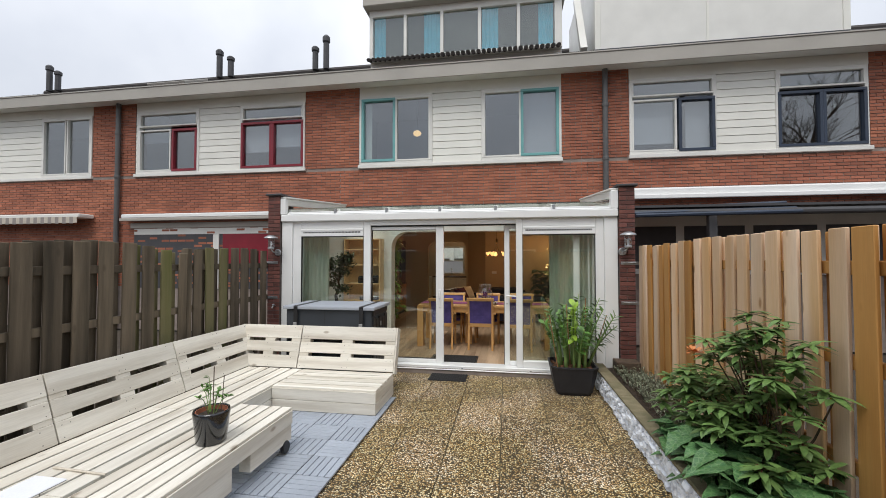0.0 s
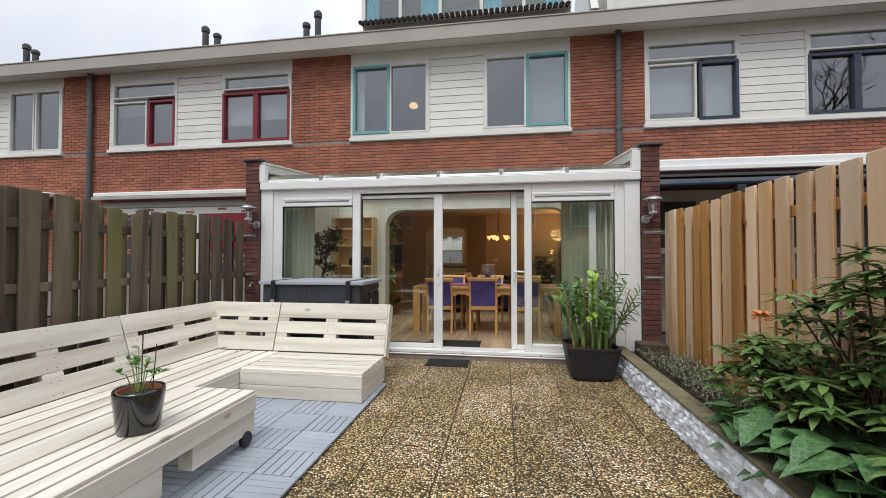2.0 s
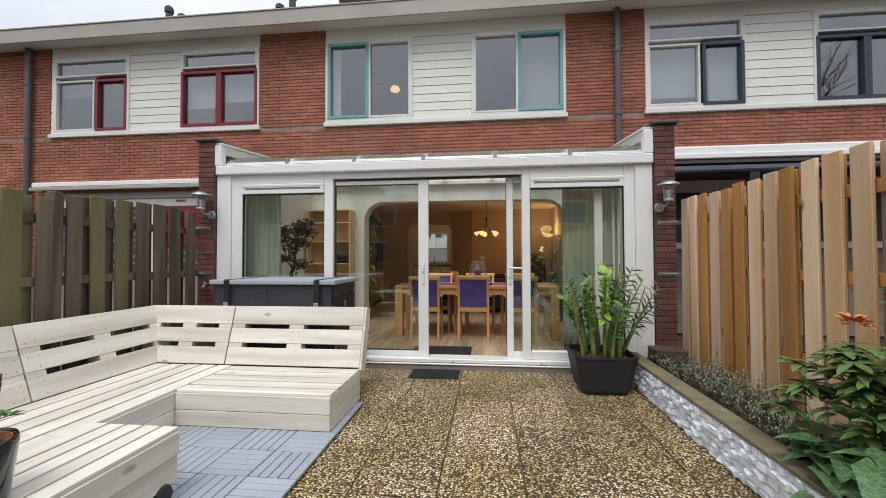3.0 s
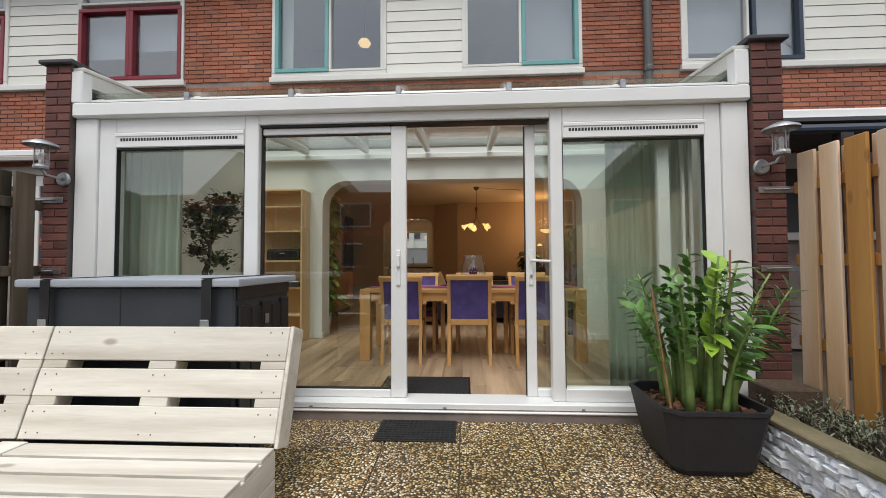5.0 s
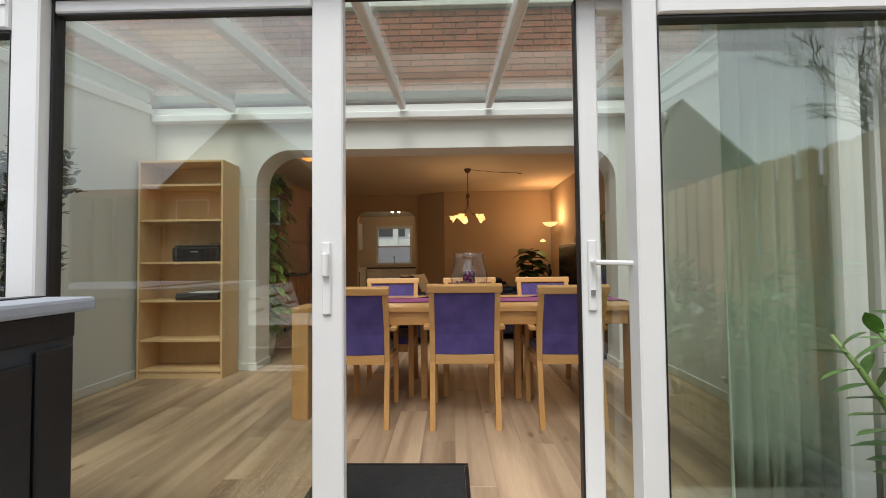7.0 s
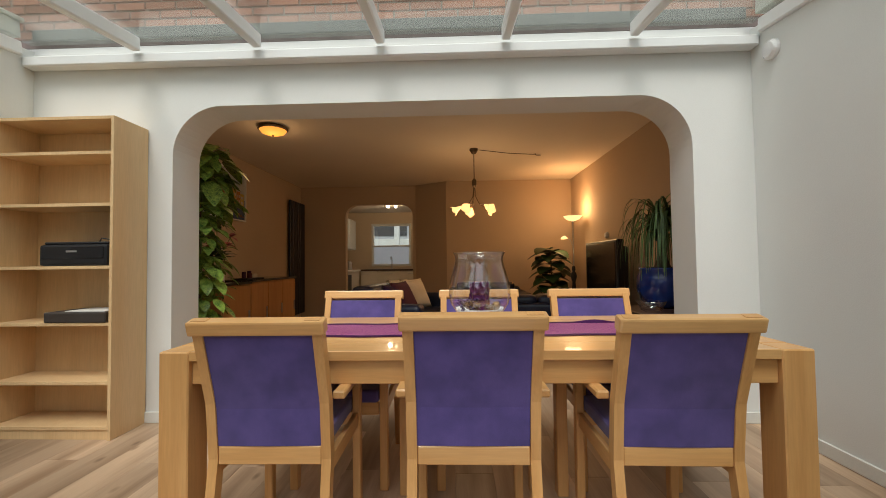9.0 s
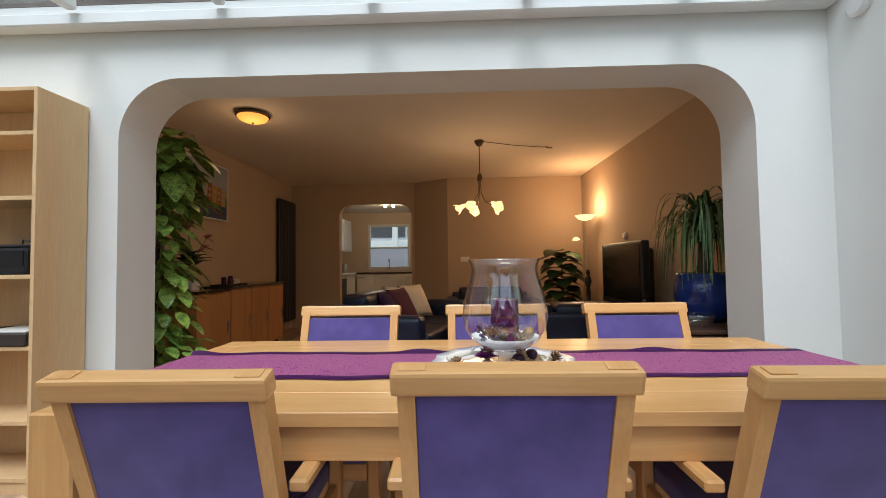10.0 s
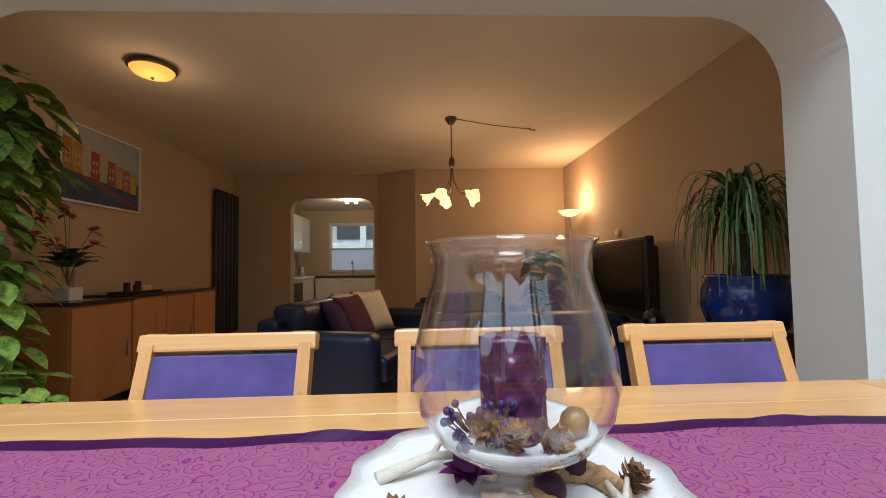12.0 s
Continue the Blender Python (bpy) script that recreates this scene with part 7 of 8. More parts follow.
# pothos climbing a pole beside the opening
pt_ = thing("pothos_plant", "variegated pothos climbing a moss pole in a pot", "climbing plant", pose(-2.68, 8.95, 0.001))
part("pot", lathe(bmesh.new(), [(0.13, 0), (0.17, 0.30), (0.165, 0.30), (0.15, 0.26)], 24), PORC, pt_, smooth=True)
part("moss_pole", tube(bmesh.new(), [(0, 0, 0.25), (0, 0, 2.0)], 0.035, seg=8), BARK, pt_)
bm = bmesh.new()
for k in range(400):
    z = rr.uniform(0.30, 2.10)
    a = rr.uniform(0, 6.28)
    r = rr.uniform(0.04, 0.20) * (0.6 if z < 0.7 else 1.0)
    L = rr.uniform(0.085, 0.145) * (1.5 if z > 1.6 else 1.0)
    leaf(bm, (r * math.cos(a) + 0.05, r * math.sin(a), z), (math.cos(a), math.sin(a), rr.uniform(-1.1, 0.1)), (0, 0, 1), L, L * 0.72, 0.18, 0.35, 5)
for k in range(26):
    a = rr.uniform(-0.8, 0.8)
    leaf(bm, (rr.uniform(0.05, 0.35), rr.uniform(-0.15, 0.15), rr.uniform(0.42, 0.62)), (math.cos(a), math.sin(a), rr.uniform(-0.6, 0.2)), (0, 0, 1), 0.11, 0.085, 0.1, 0.3, 4)
part("leaves", bm, LEAF_POT, pt_, smooth=True)
bm = bmesh.new()
for k in range(9):
    a = rr.uniform(0, 6.28)
    tube(bm, [(0.04 * math.cos(a + i * 0.5), 0.04 * math.sin(a + i * 0.5), 0.28 + i * 0.19) for i in range(9)], 0.005, seg=4)
part("vine", bm, STEM, pt_)

# ponytail palm in a blue pot on a low chest
lc = thing("low_chest", "low dark wooden chest under the palm", "chest", pose(0, 0, 0.001))
part("body", B(0.92, 1.575, 8.66, 9.27, 0.05, 0.64, 0.006), DARKW, lc)
part("top", B(0.90, 1.577, 8.645, 9.285, 0.641, 0.665, 0.004), DARKW, lc)
part("foot_rail", B(0.96, 1.54, 8.70, 9.23, 0, 0.0495), BLACKP, lc)
bp2 = thing("blue_pot", "round cobalt blue glazed pot on the chest", "plant pot", pose(1.29, 9.10, 0.6665) @ Matrix.Diagonal((0.9, 0.9, 1, 1)))
part("body", lathe(bmesh.new(), [(0.15, 0), (0.21, 0.06), (0.245, 0.16), (0.235, 0.26), (0.21, 0.31), (0.225, 0.33), (0.215, 0.34), (0.195, 0.31), (0.19, 0.27)], 32), POTBLUE, bp2, smooth=True)
pn = thing("ponytail_palm", "ponytail palm with long drooping strap leaves", "houseplant", pose(1.27, 9.09, 0.93) @ Matrix.Diagonal((0.95, 0.95, 0.98, 1)))
part("trunk", lathe(bmesh.new(), [(0.07, 0), (0.08, 0.05), (0.045, 0.14), (0.03, 0.45), (0.025, 0.52)], 14), BARK, pn, smooth=True)
bm = bmesh.new()
for k in range(170):
    a = rr.uniform(0, 6.28)
    h0 = Vector((rr.uniform(-0.06, 0.06), rr.uniform(-0.06, 0.06), rr.uniform(0.30, 0.56)))
    R1, up_, dr = rr.uniform(0.20, 0.37), rr.uniform(0.06, 0.20), rr.uniform(0.20, 0.75)
    c, s = math.cos(a), math.sin(a)
    prev = None
    w = rr.uniform(0.009, 0.016)
    for i in range(9):
        t = i / 8
        q = h0 + Vector((R1 * c * math.sin(t * 1.6) , R1 * s * math.sin(t * 1.6), up_ * math.sin(t * 3.1) - dr * max(0, t - 0.25) ** 1.6))
        if q.x > 0.34:
            q.x = 0.34
        ww = w * (1 - 0.85 * t)
        cur = (bm.verts.new(q + Vector((-s * ww, c * ww, 0))), bm.verts.new(q + Vector((s * ww, -c * ww, 0))))
        if prev:
            bm.faces.new((prev[0], prev[1], cur[1], cur[0]))
        prev = cur
part("leaves", bm, LEAF_PON, pn)
gb = thing("glass_bowl", "shallow clear glass bowl on the chest", "bowl", pose(1.03, 8.80, 0.6665) @ Matrix.Diagonal((0.85, 0.85, 0.85, 1)))
g_ = part("bowl", lathe(bmesh.new(), [(0.05, 0), (0.09, 0.02), (0.13, 0.10), (0.126, 0.10), (0.085, 0.025), (0.0, 0.012)], 28, cap=False), VGLASS, gb, smooth=True)

# fiddle-leaf fig in the far corner
fg = thing("fiddle_leaf_fig", "fiddle-leaf fig with large dark leaves", "houseplant", pose(1.02, 12.05, 0.001) @ Matrix.Diagonal((0.95, 0.95, 1, 1)))
part("pot", lathe(bmesh.new(), [(0.14, 0), (0.18, 0.30), (0.17, 0.30), (0.155, 0.26)], 20), POTGREY, fg, smooth=True)
part("trunk", tube(bmesh.new(), [(0, 0, 0.26), (0.02, 0.02, 0.8), (0.0, 0.0, 1.2)], 0.018, 0.010, 6), BARK, fg)
bm = bmesh.new()
for k in range(34):
    z = 0.50 + 0.78 * k / 34
    a = k * 2.399
    leaf(bm, (0.02 * math.cos(a), 0.02 * math.sin(a), z), (math.cos(a), math.sin(a), 0.2), (0, 0, 1), rr.uniform(0.30, 0.40), rr.uniform(0.26, 0.34), 0.15, 0.5, 5)
part("leaves", bm, LEAF_FIC, fg, smooth=True)

# ---------- garden fittings ----------
for sx, x, fx in ((1, 1.61, 1.72), (-1, -3.555, -3.69)):
    ln = thing("wall_lantern", "steel outdoor wall lantern with a round hood", "wall lantern", pose(x, VY - 0.06, 1.67), "wall lanterns")
    rim_ = lathe(bmesh.new(), [(0.05, 0), (0.055, 0.012), (0.045, 0.025)], 22)
    bmesh.ops.transform(rim_, matrix=pose(0, 0, 0.02, 90, 0, 0), verts=rim_.verts)
    part("wall_plate", rim_, GALV, ln)
    part("arm", tube(bmesh.new(), [(0.0, -0.025, 0.02), (0.02 * sx, -0.12, 0.03), (0.04 * sx, -0.14, 0.08)], 0.010, seg=8), GALV, ln)
    part("holder", lathe(bmesh.new(), [(0.045, 0.07), (0.048, 0.085), (0.044, 0.10)], 18, (0.04 * sx, -0.14, 0)), GALV, ln)
    gg_ = part("glass_body", lathe(bmesh.new(), [(0.040, 0.101), (0.042, 0.235), (0.038, 0.235), (0.036, 0.102)], 18, (0.04 * sx, -0.14, 0)), VGLASS, ln, smooth=True)
    part("lamp_tube", lathe(bmesh.new(), [(0.015, 0.10), (0.015, 0.18), (0.008, 0.19)], 10, (0.04 * sx, -0.14, 0)), PORC, ln)
    for q in range(3):
        aa = q * 2.094 + 0.4
        part("guard_bar", tube(bmesh.new(), [(0.04 * sx + 0.046 * math.cos(aa), -0.14 + 0.046 * math.sin(aa), 0.09), (0.04 * sx + 0.046 * math.cos(aa), -0.14 + 0.046 * math.sin(aa), 0.25)], 0.003, seg=5), GALV, ln)
    part("hood", lathe(bmesh.new(), [(0.105, 0.24), (0.10, 0.255), (0.04, 0.285), (0.0, 0.29)], 26, (0.04 * sx, -0.14, 0), cap=False), GALV, ln, smooth=True)
    for z in (1.53, 0.98):
        hg = thing("strap_hinge", "galvanised strap fixing the fence to the pier", "hinge", pose(fx, VY - 0.063, z), "strap hinges")
        part("plate", B(-0.13, 0.13, -0.004, 0.0, -0.022, 0.022, 0.001), GALV, hg)
        part("bolt", tube(bmesh.new(), [(-0.10, -0.012, 0.0), (0.07, -0.012, 0.004)], 0.006, seg=6), GALV, hg)
tp = thing("garden_tap", "small brass garden tap on the brick pier", "garden tap", pose(-3.60, VY - 0.062, 0.85))
part("spout", tube(bmesh.new(), [(0, 0, 0), (0, -0.06, 0), (0, -0.085, -0.03)], 0.011, seg=8), GALV, tp)
part("knob", lathe(bmesh.new(), [(0.02, 0.012), (0.022, 0.02), (0.018, 0.03)], 12, (0, -0.05, 0)), GALV, tp)
st_ = thing("bed_sleeper", "dark wooden block at the end of the raised bed", "timber block", pose(1.60, 5.60, 0.085))
part("block", B(-0.14, 0.16, -0.06, 0.18, 0, 0.14, 0.01), BARK, st_)

# radiator valves low on the side walls
for x, sx in ((-3.445, 1), (1.495, -1)):
    rv = thing("radiator_valve", "small white radiator valve with pipes to the floor", "radiator valve", pose(x, 7.33, 0.0), "radiator valves")
    part("pipe", tube(bmesh.new(), [(0.03 * sx, 0, 0.001), (0.03 * sx, 0, 0.16)], 0.009, seg=8), WHITE_W, rv)
    part("pipe", tube(bmesh.new(), [(0.03 * sx, -0.06, 0.001), (0.03 * sx, -0.06, 0.16)], 0.009, seg=8), WHITE_W, rv)
    part("valve_body", B(-0.0 if sx > 0 else -0.06, 0.06 if sx > 0 else 0.0, -0.08, 0.02, 0.161, 0.20, 0.006), STEEL, rv)
    part("knob", tube(bmesh.new(), [(0.03 * sx, 0.021, 0.18), (0.03 * sx, 0.07, 0.18)], 0.02, 0.017, seg=12), WHITE_W, rv)

for x0, x1, nm in ((-3.458, -3.39, "w"), (1.44, 1.508, "e")):
    ra2 = thing("panel_radiator", "flat white panel radiator low on the side wall", "radiator", pose(0, 0, 0), "panel radiators")
    part("panel", B(x0, x1, 6.22, 7.24, 0.19, 0.74, 0.012), WHITE, ra2)
    part("top_grille", B(x0 + 0.008, x1 - 0.008, 6.24, 7.22, 0.7405, 0.748, 0.002), WHITE_W, ra2)
# flat white foam piece on the seat, a plain thin slab
wc = solid("folded_cloth", B(-2.95, -2.71, 1.60, 2.10, SZ + 0.0005, SZ + 0.012, 0.005), mat("white_foam", (0.78, 0.80, 0.84), 0.6, var=0.06, scale=6), "flat white foam piece lying on the bench", "sheet")
solid("pale_stick", tube(bmesh.new(), [(-2.95, 2.20, SZ + 0.009), (-2.52, 2.18, SZ + 0.009)], 0.008, seg=6), TWIG, "thin pale stick lying on the bench", "stick")

# awnings and shades of the neighbours
aw = thing("awning_cassette", "closed white and grey awning cassette on the wall", "awning", pose(0, 0, 0), "awnings")
part("cassette", B(-9.1, -3.80, 8.14, FY - 0.014, 2.56, 2.66, 0.02), WHITE, aw)
part("grey_band", B(-9.1, -3.80, 8.10, 8.139, 2.49, 2.559, 0.01), FASCIA, aw)
aw2 = thing("awning_cassette", "closed white awning cassette on the wall", "awning", pose(0, 0, 0), "awnings")
part("cassette", B(2.28, 9.0, 8.12, FY - 0.014, 2.78, 2.96, 0.03), WHITE, aw2)
part("lower_lip", B(2.28, 9.0, 8.06, 8.119, 2.74, 2.82, 0.01), WHITE, aw2)
aw3 = thing("striped_awning", "old striped awning with a scalloped edge", "awning", pose(0, 0, 0))
part("box", B(-16, -10.05, 7.95, FY - 0.014, 2.58, 2.68, 0.02), WHITE_W, aw3)
ST1, ST2 = mat("awning_stripe_cream", (0.55, 0.50, 0.42), 0.8, var=0.15), mat("awning_stripe_grey", (0.30, 0.27, 0.25), 0.8, var=0.15)
for k in range(56):
    x = -15.9 + k * 0.104
    bm = bmesh.new()
    prism(bm, [(x, 7.93), (x + 0.104, 7.93), (x + 0.104, 7.938), (x, 7.938)], 2.44 + 0.015 * (k % 2), 2.60)
    part("stripe", bm, ST1 if k % 2 else ST2, aw3)
nl_ = thing("window_band", "neighbour's ground floor window with a red casement", "window", pose(0, 0, 0))
part("shutter", B(-9.0, -4.3, 8.30, FY - 0.013, 2.33, 2.46, 0.01), FASCIA, nl_)
part("frame", B(-8.9, -4.4, 8.325, FY - 0.013, 2.18, 2.325, 0.006), WHITE_W, nl_)
# opaque sheet: darkness of the unlit room is in its colour
part("glazing", B(-8.9, -4.4, 8.345, FY - 0.013, 0.9, 2.175), LEAD_AND_DIM, nl_)
part("red_casement", B(-6.5, -5.3, 8.30, 8.3445, 1.4, 2.17, 0.006), REDP, nl_)
part("white_post", B(-5.2, -5.05, 8.30, 8.3445, 0.9, 2.17, 0.006), WHITE_W, nl_)
part("white_post", B(-6.75, -6.6, 8.30, 8.3445, 0.9, 2.17, 0.006), WHITE_W, nl_)
nr_ = thing("patio_cover", "neighbour's dark aluminium patio cover", "patio cover", pose(0, 0, 0))
part("front_beam", tube(bmesh.new(), [(2.15, 7.1, 2.36), (8.5, 7.1, 2.36)], 0.055, seg=10), LEAD_AND_DIM, nr_)
part("roof_sheet", B(2.1, 8.5, 7.1, 8.3, 2.45, 2.49, 0, None), LEAD_AND_DIM, nr_)
for k in range(4):
    part("fold_pole", tube(bmesh.new(), [(2.12, 6.9 + k * 0.16, 2.30 + k * 0.05), (4.6, 7.0 + k * 0.12, 2.34 + k * 0.06)], 0.035, seg=8), NAVYP, nr_)
part("post", B(3.30, 3.42, 7.06, 7.16, GZ - 0.04, 2.34), LEAD_AND_DIM, nr_)
part("rear_frame", B(2.05, 8.5, 8.25, 8.33, 1.3, 2.42), WHITE_W, nr_)
for k in range(5):
    # no room behind; its dimness is painted as dark opaque panes
    part("glazing", B(2.2 + k * 1.2, 3.25 + k * 1.2, 8.24, 8.2495, 1.4, 2.22), LEAD_AND_DIM, nr_)
ul = thing("bedroom_lamp", "small lit glass pendant in the bedroom upstairs", "pendant lamp", pose(-2.05, 9.1, 4.55))
part("globe", lathe(bmesh.new(), [(0.02, -0.06), (0.08, -0.03), (0.10, 0.01), (0.07, 0.06), (0.02, 0.08)], 18), glow("bedroom_globe_lit", (1.0, 0.62, 0.25), 1.0), ul, smooth=True)
part("cord", tube(bmesh.new(), [(0, 0, 0.12), (0, 0, 1.06)], 0.005, seg=5), BLACKP, ul)
vz = thing("bedroom_plant", "small green plant on the bedroom window sill", "houseplant", pose(-2.05, 8.62, 3.66))
bm = bmesh.new()
for k in range(60):
    a = rr.uniform(0, 6.28)
    leaf(bm, (0, 0, 0.03), (math.cos(a), math.sin(a), rr.uniform(0.1, 1.3)), (0, 0, 1), rr.uniform(0.1, 0.2), 0.04, 0.2, 0.5, 3)
part("leaves", bm, LEAF_POT, vz)

# opposite row of houses and a bare tree behind the garden, seen in reflections
op = thing("opposite_house", "brick house with a dark tiled gable roof", "house", pose(0, -13.5, GZ))
part("wall", B(-22, 20, -8, 0, 0, 5.2), BRICK_J, op)
for k in range(3):
    x0 = -16 + k * 11.5
    prismbm = bmesh.new()
    v = [prismbm.verts.new(c) for c in ((x0, -8, 5.201), (x0 + 9, -8, 5.201), (x0 + 9, 0.3, 5.201), (x0, 0.3, 5.201), (x0 + 4.5, -8, 9.45), (x0 + 4.5, 0.3, 9.45))]
    for q in ((0, 1, 2, 3), (0, 4, 5, 3), (1, 2, 5, 4), (0, 1, 4), (3, 5, 2)):
        prismbm.faces.new([v[i] for i in q])
    bmesh.ops.recalc_face_normals(prismbm, faces=prismbm.faces)
    part("roof", prismbm, ROOFT, op)
for k in range(10):
    for z in (0.9, 3.2):
        w = part("window", B(-19 + k * 3.8, -17.2 + k * 3.8, 0.001, 0.05, z, z + 1.4), WHITE_W, op)
        # opaque dark pane, painted as if the room behind were unlit
        part("pane", B(-18.92 + k * 3.8, -17.28 + k * 3.8, 0.0505, 0.056, z + 0.08, z + 1.32), LEAD_AND_DIM, w)
bf2 = thing("back_fence", "timber fence at the end of the garden", "fence", pose(0, -3.4, 0), kind="structure")
for k in range(40):
    part("board", B(-3.7 + k * 0.14, -3.565 + k * 0.14, 0, 0.02, -0.14, 1.85), OLDWOOD, bf2)
bt = thing("bare_tree", "tall leafless winter tree behind the garden", "tree", pose(16.2, -8.0, GZ - 0.05))
rr = random.Random(77)
bm = bmesh.new()


def grow(p, d, L, r, depth):
    q = p + d * L
    mid = (p + q) / 2 + Vector((rr.uniform(-0.1, 0.1), rr.uniform(-0.1, 0.1), 0)) * L
    tube(bm, [p, mid, q], r, r * 0.65, 5 if depth > 2 else 3)
    if depth == 0:
        return
    for _ in range(3 if depth > 1 else 4):
        nd = (d + Vector((rr.uniform(-0.85, 0.85), rr.uniform(-0.85, 0.85), rr.uniform(-0.2, 0.45)))).normalized()
        grow(q if rr.random() < 0.6 else mid, nd, L * rr.uniform(0.62, 0.82), r * 0.58, depth - 1)


grow(Vector((0, 0, 0)), Vector((0.02, 0.05, 1)), 3.7, 0.26, 6)
part("trunk", bm, BARK, bt)

# ---------- raised bed ----------
STONEW = mat("white_painted_stone", (0.84, 0.87, 0.91), 0.8, col2=(0.70, 0.74, 0.80), scale=6, fine=0.12, fscale=60, bump=0.4, bscale=40, rand=0.1)
rb = thing("raised_bed", "low raised bed edged with white-painted stones", "raised bed", pose(-0.065, 0, 0), kind="structure")
part("soil", B(1.36, 1.90, -2.2, 5.80, -0.14, 0.085), SOIL, rb)
part("wall_core", B(1.262, 1.36, -2.2, 5.66, -0.14, 0.150), STONEW, rb)
rr = random.Random(13)
bm = bmesh.new()
yy = -2.2
for k in range(18):
    L = 0.46
    part("coping", B(1.235, 1.375, -2.2 + k * 0.437, -2.2 + k * 0.437 + 0.428, 0.1505, 0.178, 0.006), mat("mossy_coping", (0.20, 0.17, 0.105), 0.9, col2=(0.12, 0.11, 0.06), scale=8, fine=0.2, bump=0.3, rand=0.15) if k == 0 else bpy.data.materials["mossy_coping"], rb)
faces_v, faces_f = [], []
nst = 0
for j in range(5):
    z0_ = GZ + 0.004 + j * 0.049
    y = 0.9 - 0.03 * (j % 2)
    while y < 5.64:
        L = rr.uniform(0.05, 0.095)
        e = rr.uniform(0.014, 0.042)
        h = 0.047 + rr.uniform(-0.004, 0.006)
        b_ = bmesh.new()
        c = [(1.262, y + 0.002, z0_ + 0.002), (1.262, y + L - 0.002, z0_ + rr.uniform(0, 0.008)), (1.262, y + L - 0.002, z0_ + h - 0.002), (1.262, y + 0.002, z0_ + h - rr.uniform(0.002, 0.008))]
        f_ = [(1.262 - e * rr.uniform(0.6, 1.2), p[1] + (0.008 if i in (0, 3) else -0.008), p[2] + (0.006 if i < 2 else -0.006)) for i, p in enumerate(c)]
        if y > 3.2 and nst < 298:
            vs_ = [b_.verts.new(p) for p in c + f_]
            for q in ((4, 7, 6, 5), (0, 4, 5, 1), (1, 5, 6, 2), (2, 6, 7, 3), (3, 7, 4, 0)):
                b_.faces.new([vs_[i] for i in q])
            bmesh.ops.recalc_face_normals(b_, faces=b_.faces)
            part("stone", b_, STONEW, rb)
            nst += 1
        else:
            b_.free()
            k0 = len(faces_v)
            faces_v += c + f_
            faces_f += [tuple(k0 + i for i in q) for q in ((4, 7, 6, 5), (0, 4, 5, 1), (1, 5, 6, 2), (2, 6, 7, 3), (3, 7, 4, 0))]
        y += L
me = bpy.data.meshes.new("stones_rest")
me.from_pydata(faces_v, [], faces_f)
me.materials.append(STONEW)
so = new("stones_rest", me)
so.parent = rb
tagged(so, kind="stuff")

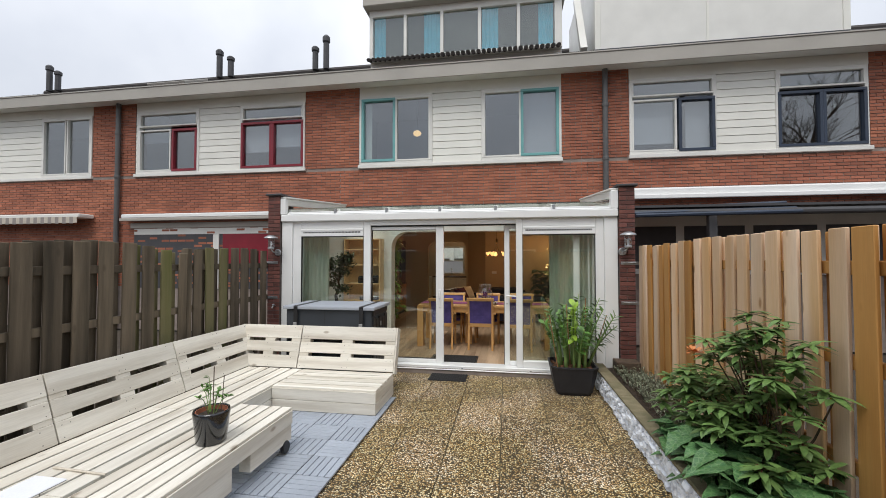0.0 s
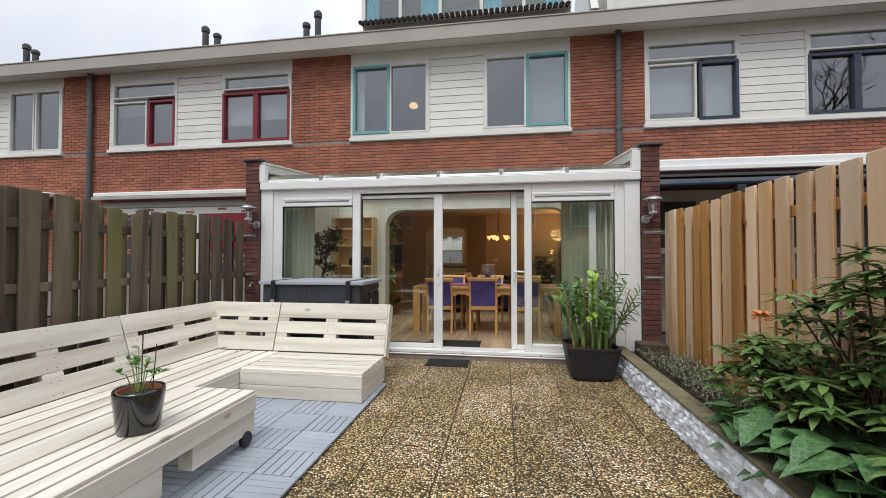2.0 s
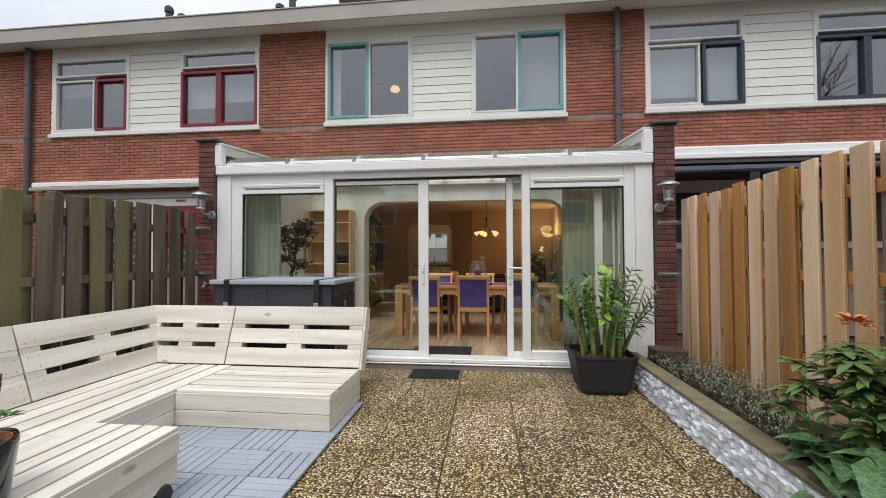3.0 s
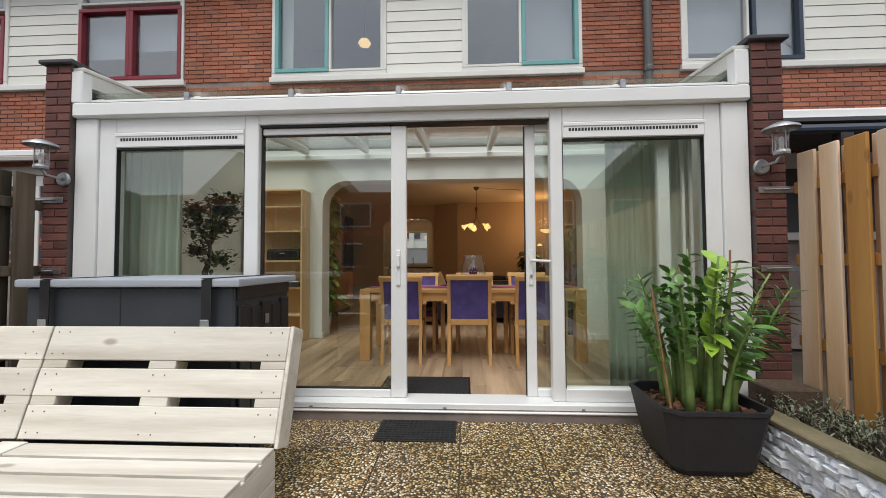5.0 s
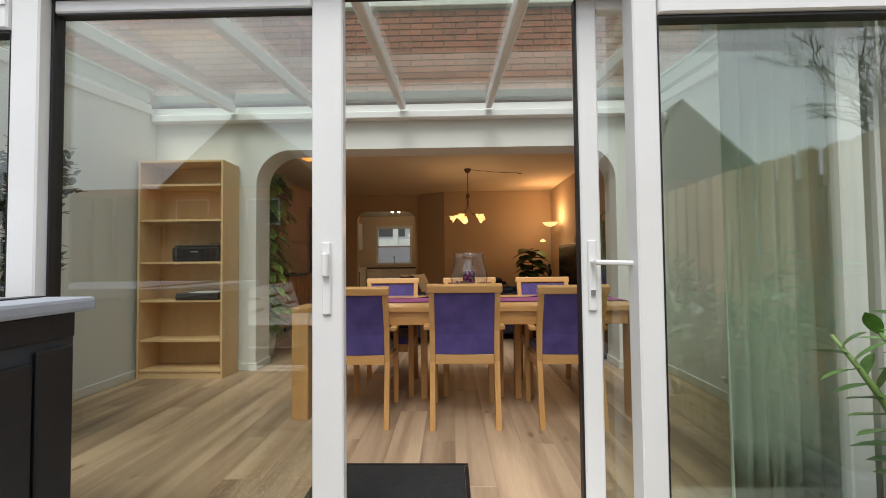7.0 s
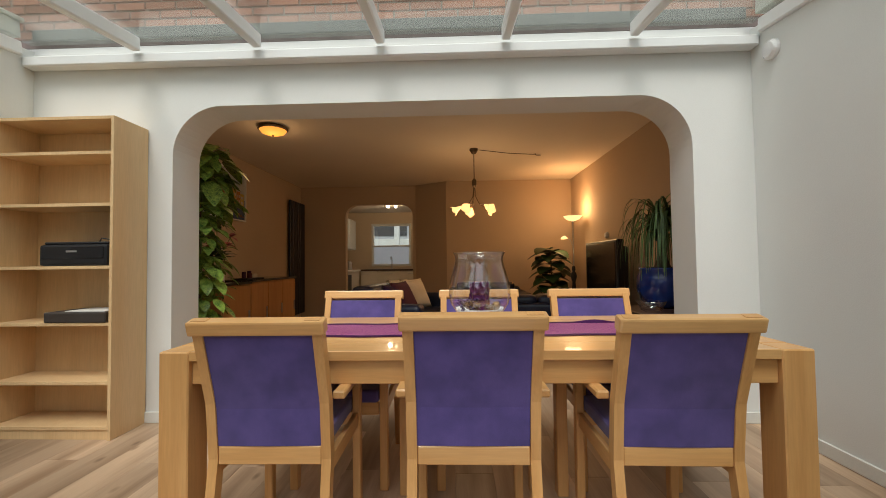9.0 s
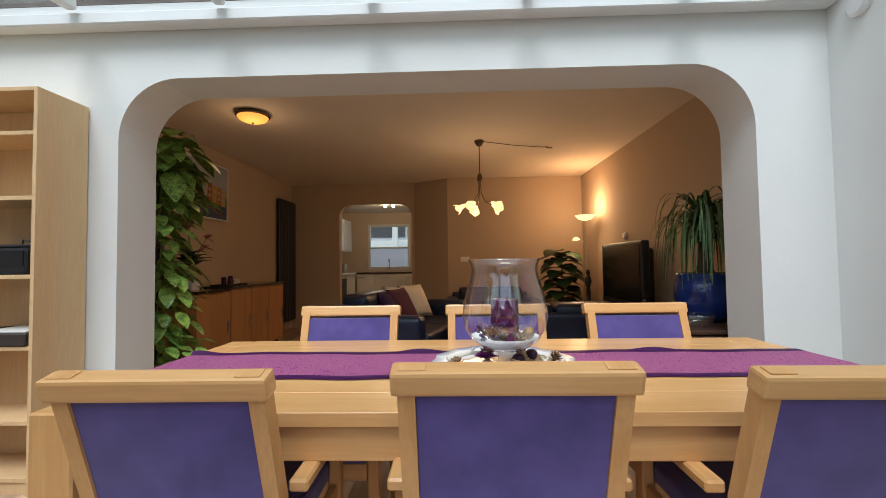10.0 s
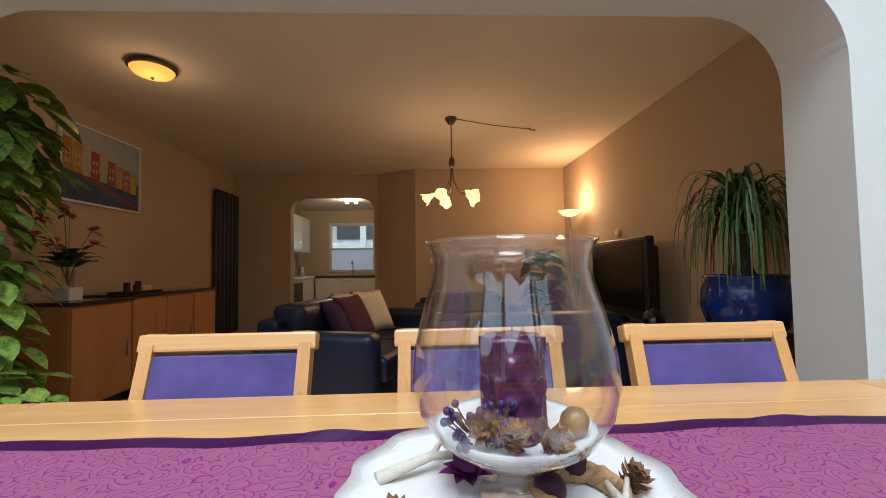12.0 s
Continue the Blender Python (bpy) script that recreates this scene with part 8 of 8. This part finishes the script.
# ---------- pieces: paving tiles, deck tiles, pier bricks, floor planks ----------
def pebble_mat():
    m = bpy.data.materials.new("washed_gravel_tile")
    m.use_nodes = True
    n, l = m.node_tree.nodes, m.node_tree.links
    p = n["Principled BSDF"]
    p.inputs["Roughness"].default_value = 0.75
    tc, v, r, oi = n.new("ShaderNodeTexCoord"), n.new("ShaderNodeTexVoronoi"), n.new("ShaderNodeValToRGB"), n.new("ShaderNodeObjectInfo")
    v.inputs["Scale"].default_value = 72
    ge = n.new("ShaderNodeNewGeometry")
    l.new(ge.outputs["Position"], v.inputs["Vector"])
    sep = n.new("ShaderNodeSeparateColor")
    l.new(v.outputs["Color"], sep.inputs[0])
    l.new(sep.outputs[0], r.inputs["Fac"])
    cols_ = ((0.0, (0.15, 0.095, 0.045)), (0.22, (0.34, 0.21, 0.09)), (0.45, (0.50, 0.345, 0.175)), (0.65, (0.66, 0.51, 0.32)), (0.82, (0.86, 0.76, 0.58)), (1.0, (0.92, 0.87, 0.77)))
    while len(r.color_ramp.elements) < len(cols_):
        r.color_ramp.elements.new(0.5)
    for e, (q, c) in zip(r.color_ramp.elements, cols_):
        e.position, e.color = q, (*c, 1)
    d = n.new("ShaderNodeValToRGB")
    d.color_ramp.elements[0].position, d.color_ramp.elements[1].position = 0.36, 0.60
    d.color_ramp.elements[0].color, d.color_ramp.elements[1].color = (0, 0, 0, 1), (1, 1, 1, 1)
    l.new(v.outputs["Distance"], d.inputs["Fac"])
    mx = n.new("ShaderNodeMix")
    mx.data_type = "RGBA"
    l.new(d.outputs[0], mx.inputs[0])
    l.new(r.outputs[0], mx.inputs["A"])
    mx.inputs["B"].default_value = (0.055, 0.042, 0.022, 1)
    big = n.new("ShaderNodeTexNoise")
    big.inputs["Scale"].default_value, big.inputs["Detail"].default_value = 1.6, 5
    l.new(ge.outputs["Position"], big.inputs["Vector"])
    mo = n.new("ShaderNodeMix")
    mo.data_type, mo.blend_type = "RGBA", "MULTIPLY"
    ra_ = n.new("ShaderNodeValToRGB")
    ra_.color_ramp.elements[0].position, ra_.color_ramp.elements[1].position = 0.42, 0.62
    ra_.color_ramp.elements[0].color, ra_.color_ramp.elements[1].color = (0.74, 0.69, 0.45, 1), (1, 0.96, 0.90, 1)
    l.new(big.outputs["Fac"], ra_.inputs["Fac"])
    mo.inputs[0].default_value = 0.9
    l.new(mx.outputs["Result"], mo.inputs["A"])
    l.new(ra_.outputs[0], mo.inputs["B"])
    hs = n.new("ShaderNodeHueSaturation")
    mm = n.new("ShaderNodeMath")
    mm.operation = "MULTIPLY_ADD"
    mm.inputs[1].default_value, mm.inputs[2].default_value = 0.4, 0.9
    l.new(oi.outputs["Random"], mm.inputs[0])
    l.new(mm.outputs[0], hs.inputs["Value"])
    l.new(mo.outputs["Result"], hs.inputs["Color"])
    l.new(hs.outputs[0], p.inputs["Base Color"])
    bp = n.new("ShaderNodeBump")
    bp.invert = True
    bp.inputs["Strength"].default_value, bp.inputs["Distance"].default_value = 0.9, 0.008
    l.new(v.outputs["Distance"], bp.inputs["Height"])
    l.new(bp.outputs[0], p.inputs["Normal"])
    return m


GRAVEL = pebble_mat()
T = 0.478
tm = bpy.data.meshes.new("paving_tile")
b_ = B(-T / 2 + 0.004, T / 2 - 0.004, -T / 2 + 0.004, T / 2 - 0.004, -0.03, 0, 0.004)
b_.to_mesh(tm)
b_.free()
tm.materials.append(GRAVEL)
rr = random.Random(8)
y = 5.55
while y > -3.0:
    for k in range(-7 if y > 4.8 else -3, 3):
        x = -0.03 + (k + 0.5) * T
        if x + T / 2 > 1.27 + 0.2:
            continue
        shared("tile", tm, tilebase, pose(x + rr.uniform(-0.002, 0.002), y, GZ + rr.uniform(-0.003, 0.003), rr.uniform(-0.35, 0.35), rr.uniform(-0.35, 0.35), rr.uniform(-0.3, 0.3)))
    y -= T

dme = bpy.data.meshes.new("deck_tile")
b_ = bmesh.new()
for k in range(5):
    box(b_, -0.146, 0.146, -0.147 + k * 0.0596, -0.147 + k * 0.0596 + 0.0535, -0.018, 0.0, 0.003)
b_.to_mesh(dme)
b_.free()
dme.materials.append(DECK)
for i in range(8):
    for j in range(19):
        x, y = -1.44 - i * 0.30, 4.50 - j * 0.30
        shared("deck_tile", dme, deckbase, pose(x, y, -0.0705, 0, 0, 90 * ((i + j) % 2)))

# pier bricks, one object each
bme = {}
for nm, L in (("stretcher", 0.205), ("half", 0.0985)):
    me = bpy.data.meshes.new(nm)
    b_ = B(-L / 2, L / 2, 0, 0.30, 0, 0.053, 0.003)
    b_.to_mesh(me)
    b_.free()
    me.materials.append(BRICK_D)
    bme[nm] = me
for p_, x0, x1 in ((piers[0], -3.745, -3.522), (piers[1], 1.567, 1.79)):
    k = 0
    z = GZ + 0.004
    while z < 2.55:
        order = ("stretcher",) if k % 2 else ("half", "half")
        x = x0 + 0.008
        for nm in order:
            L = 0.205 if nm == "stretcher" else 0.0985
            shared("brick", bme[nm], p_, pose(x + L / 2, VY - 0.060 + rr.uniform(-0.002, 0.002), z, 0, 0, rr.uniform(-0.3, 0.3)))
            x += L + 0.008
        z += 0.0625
        k += 1

# laminate planks
fb = thing("floor", "oak laminate plank floor", "floor", kind="structure")
pm = bpy.data.meshes.new("plank")
b_ = B(-0.0948, 0.0948, 0, 1.379, -0.010, 0.0, 0.0012)
b_.to_mesh(pm)
b_.free()
pm.materials.append(OAKFLOOR)
for i in range(29):
    x = -3.63 + i * 0.19
    off = (i * 0.47) % 1.38
    y = 6.03 - off
    while y < 17.3:
        if y + 1.379 > 6.02:
            if y < 6.02:
                b_ = B(-0.0948, 0.0948, 6.022 - y, 1.379, -0.010, 0.0, 0.0012)
                ob = part("plank", b_, OAKFLOOR, fb)
                ob.matrix_basis = pose(x, y, 0)
            else:
                shared("plank", pm, fb, pose(x, y, 0))
        y += 1.38
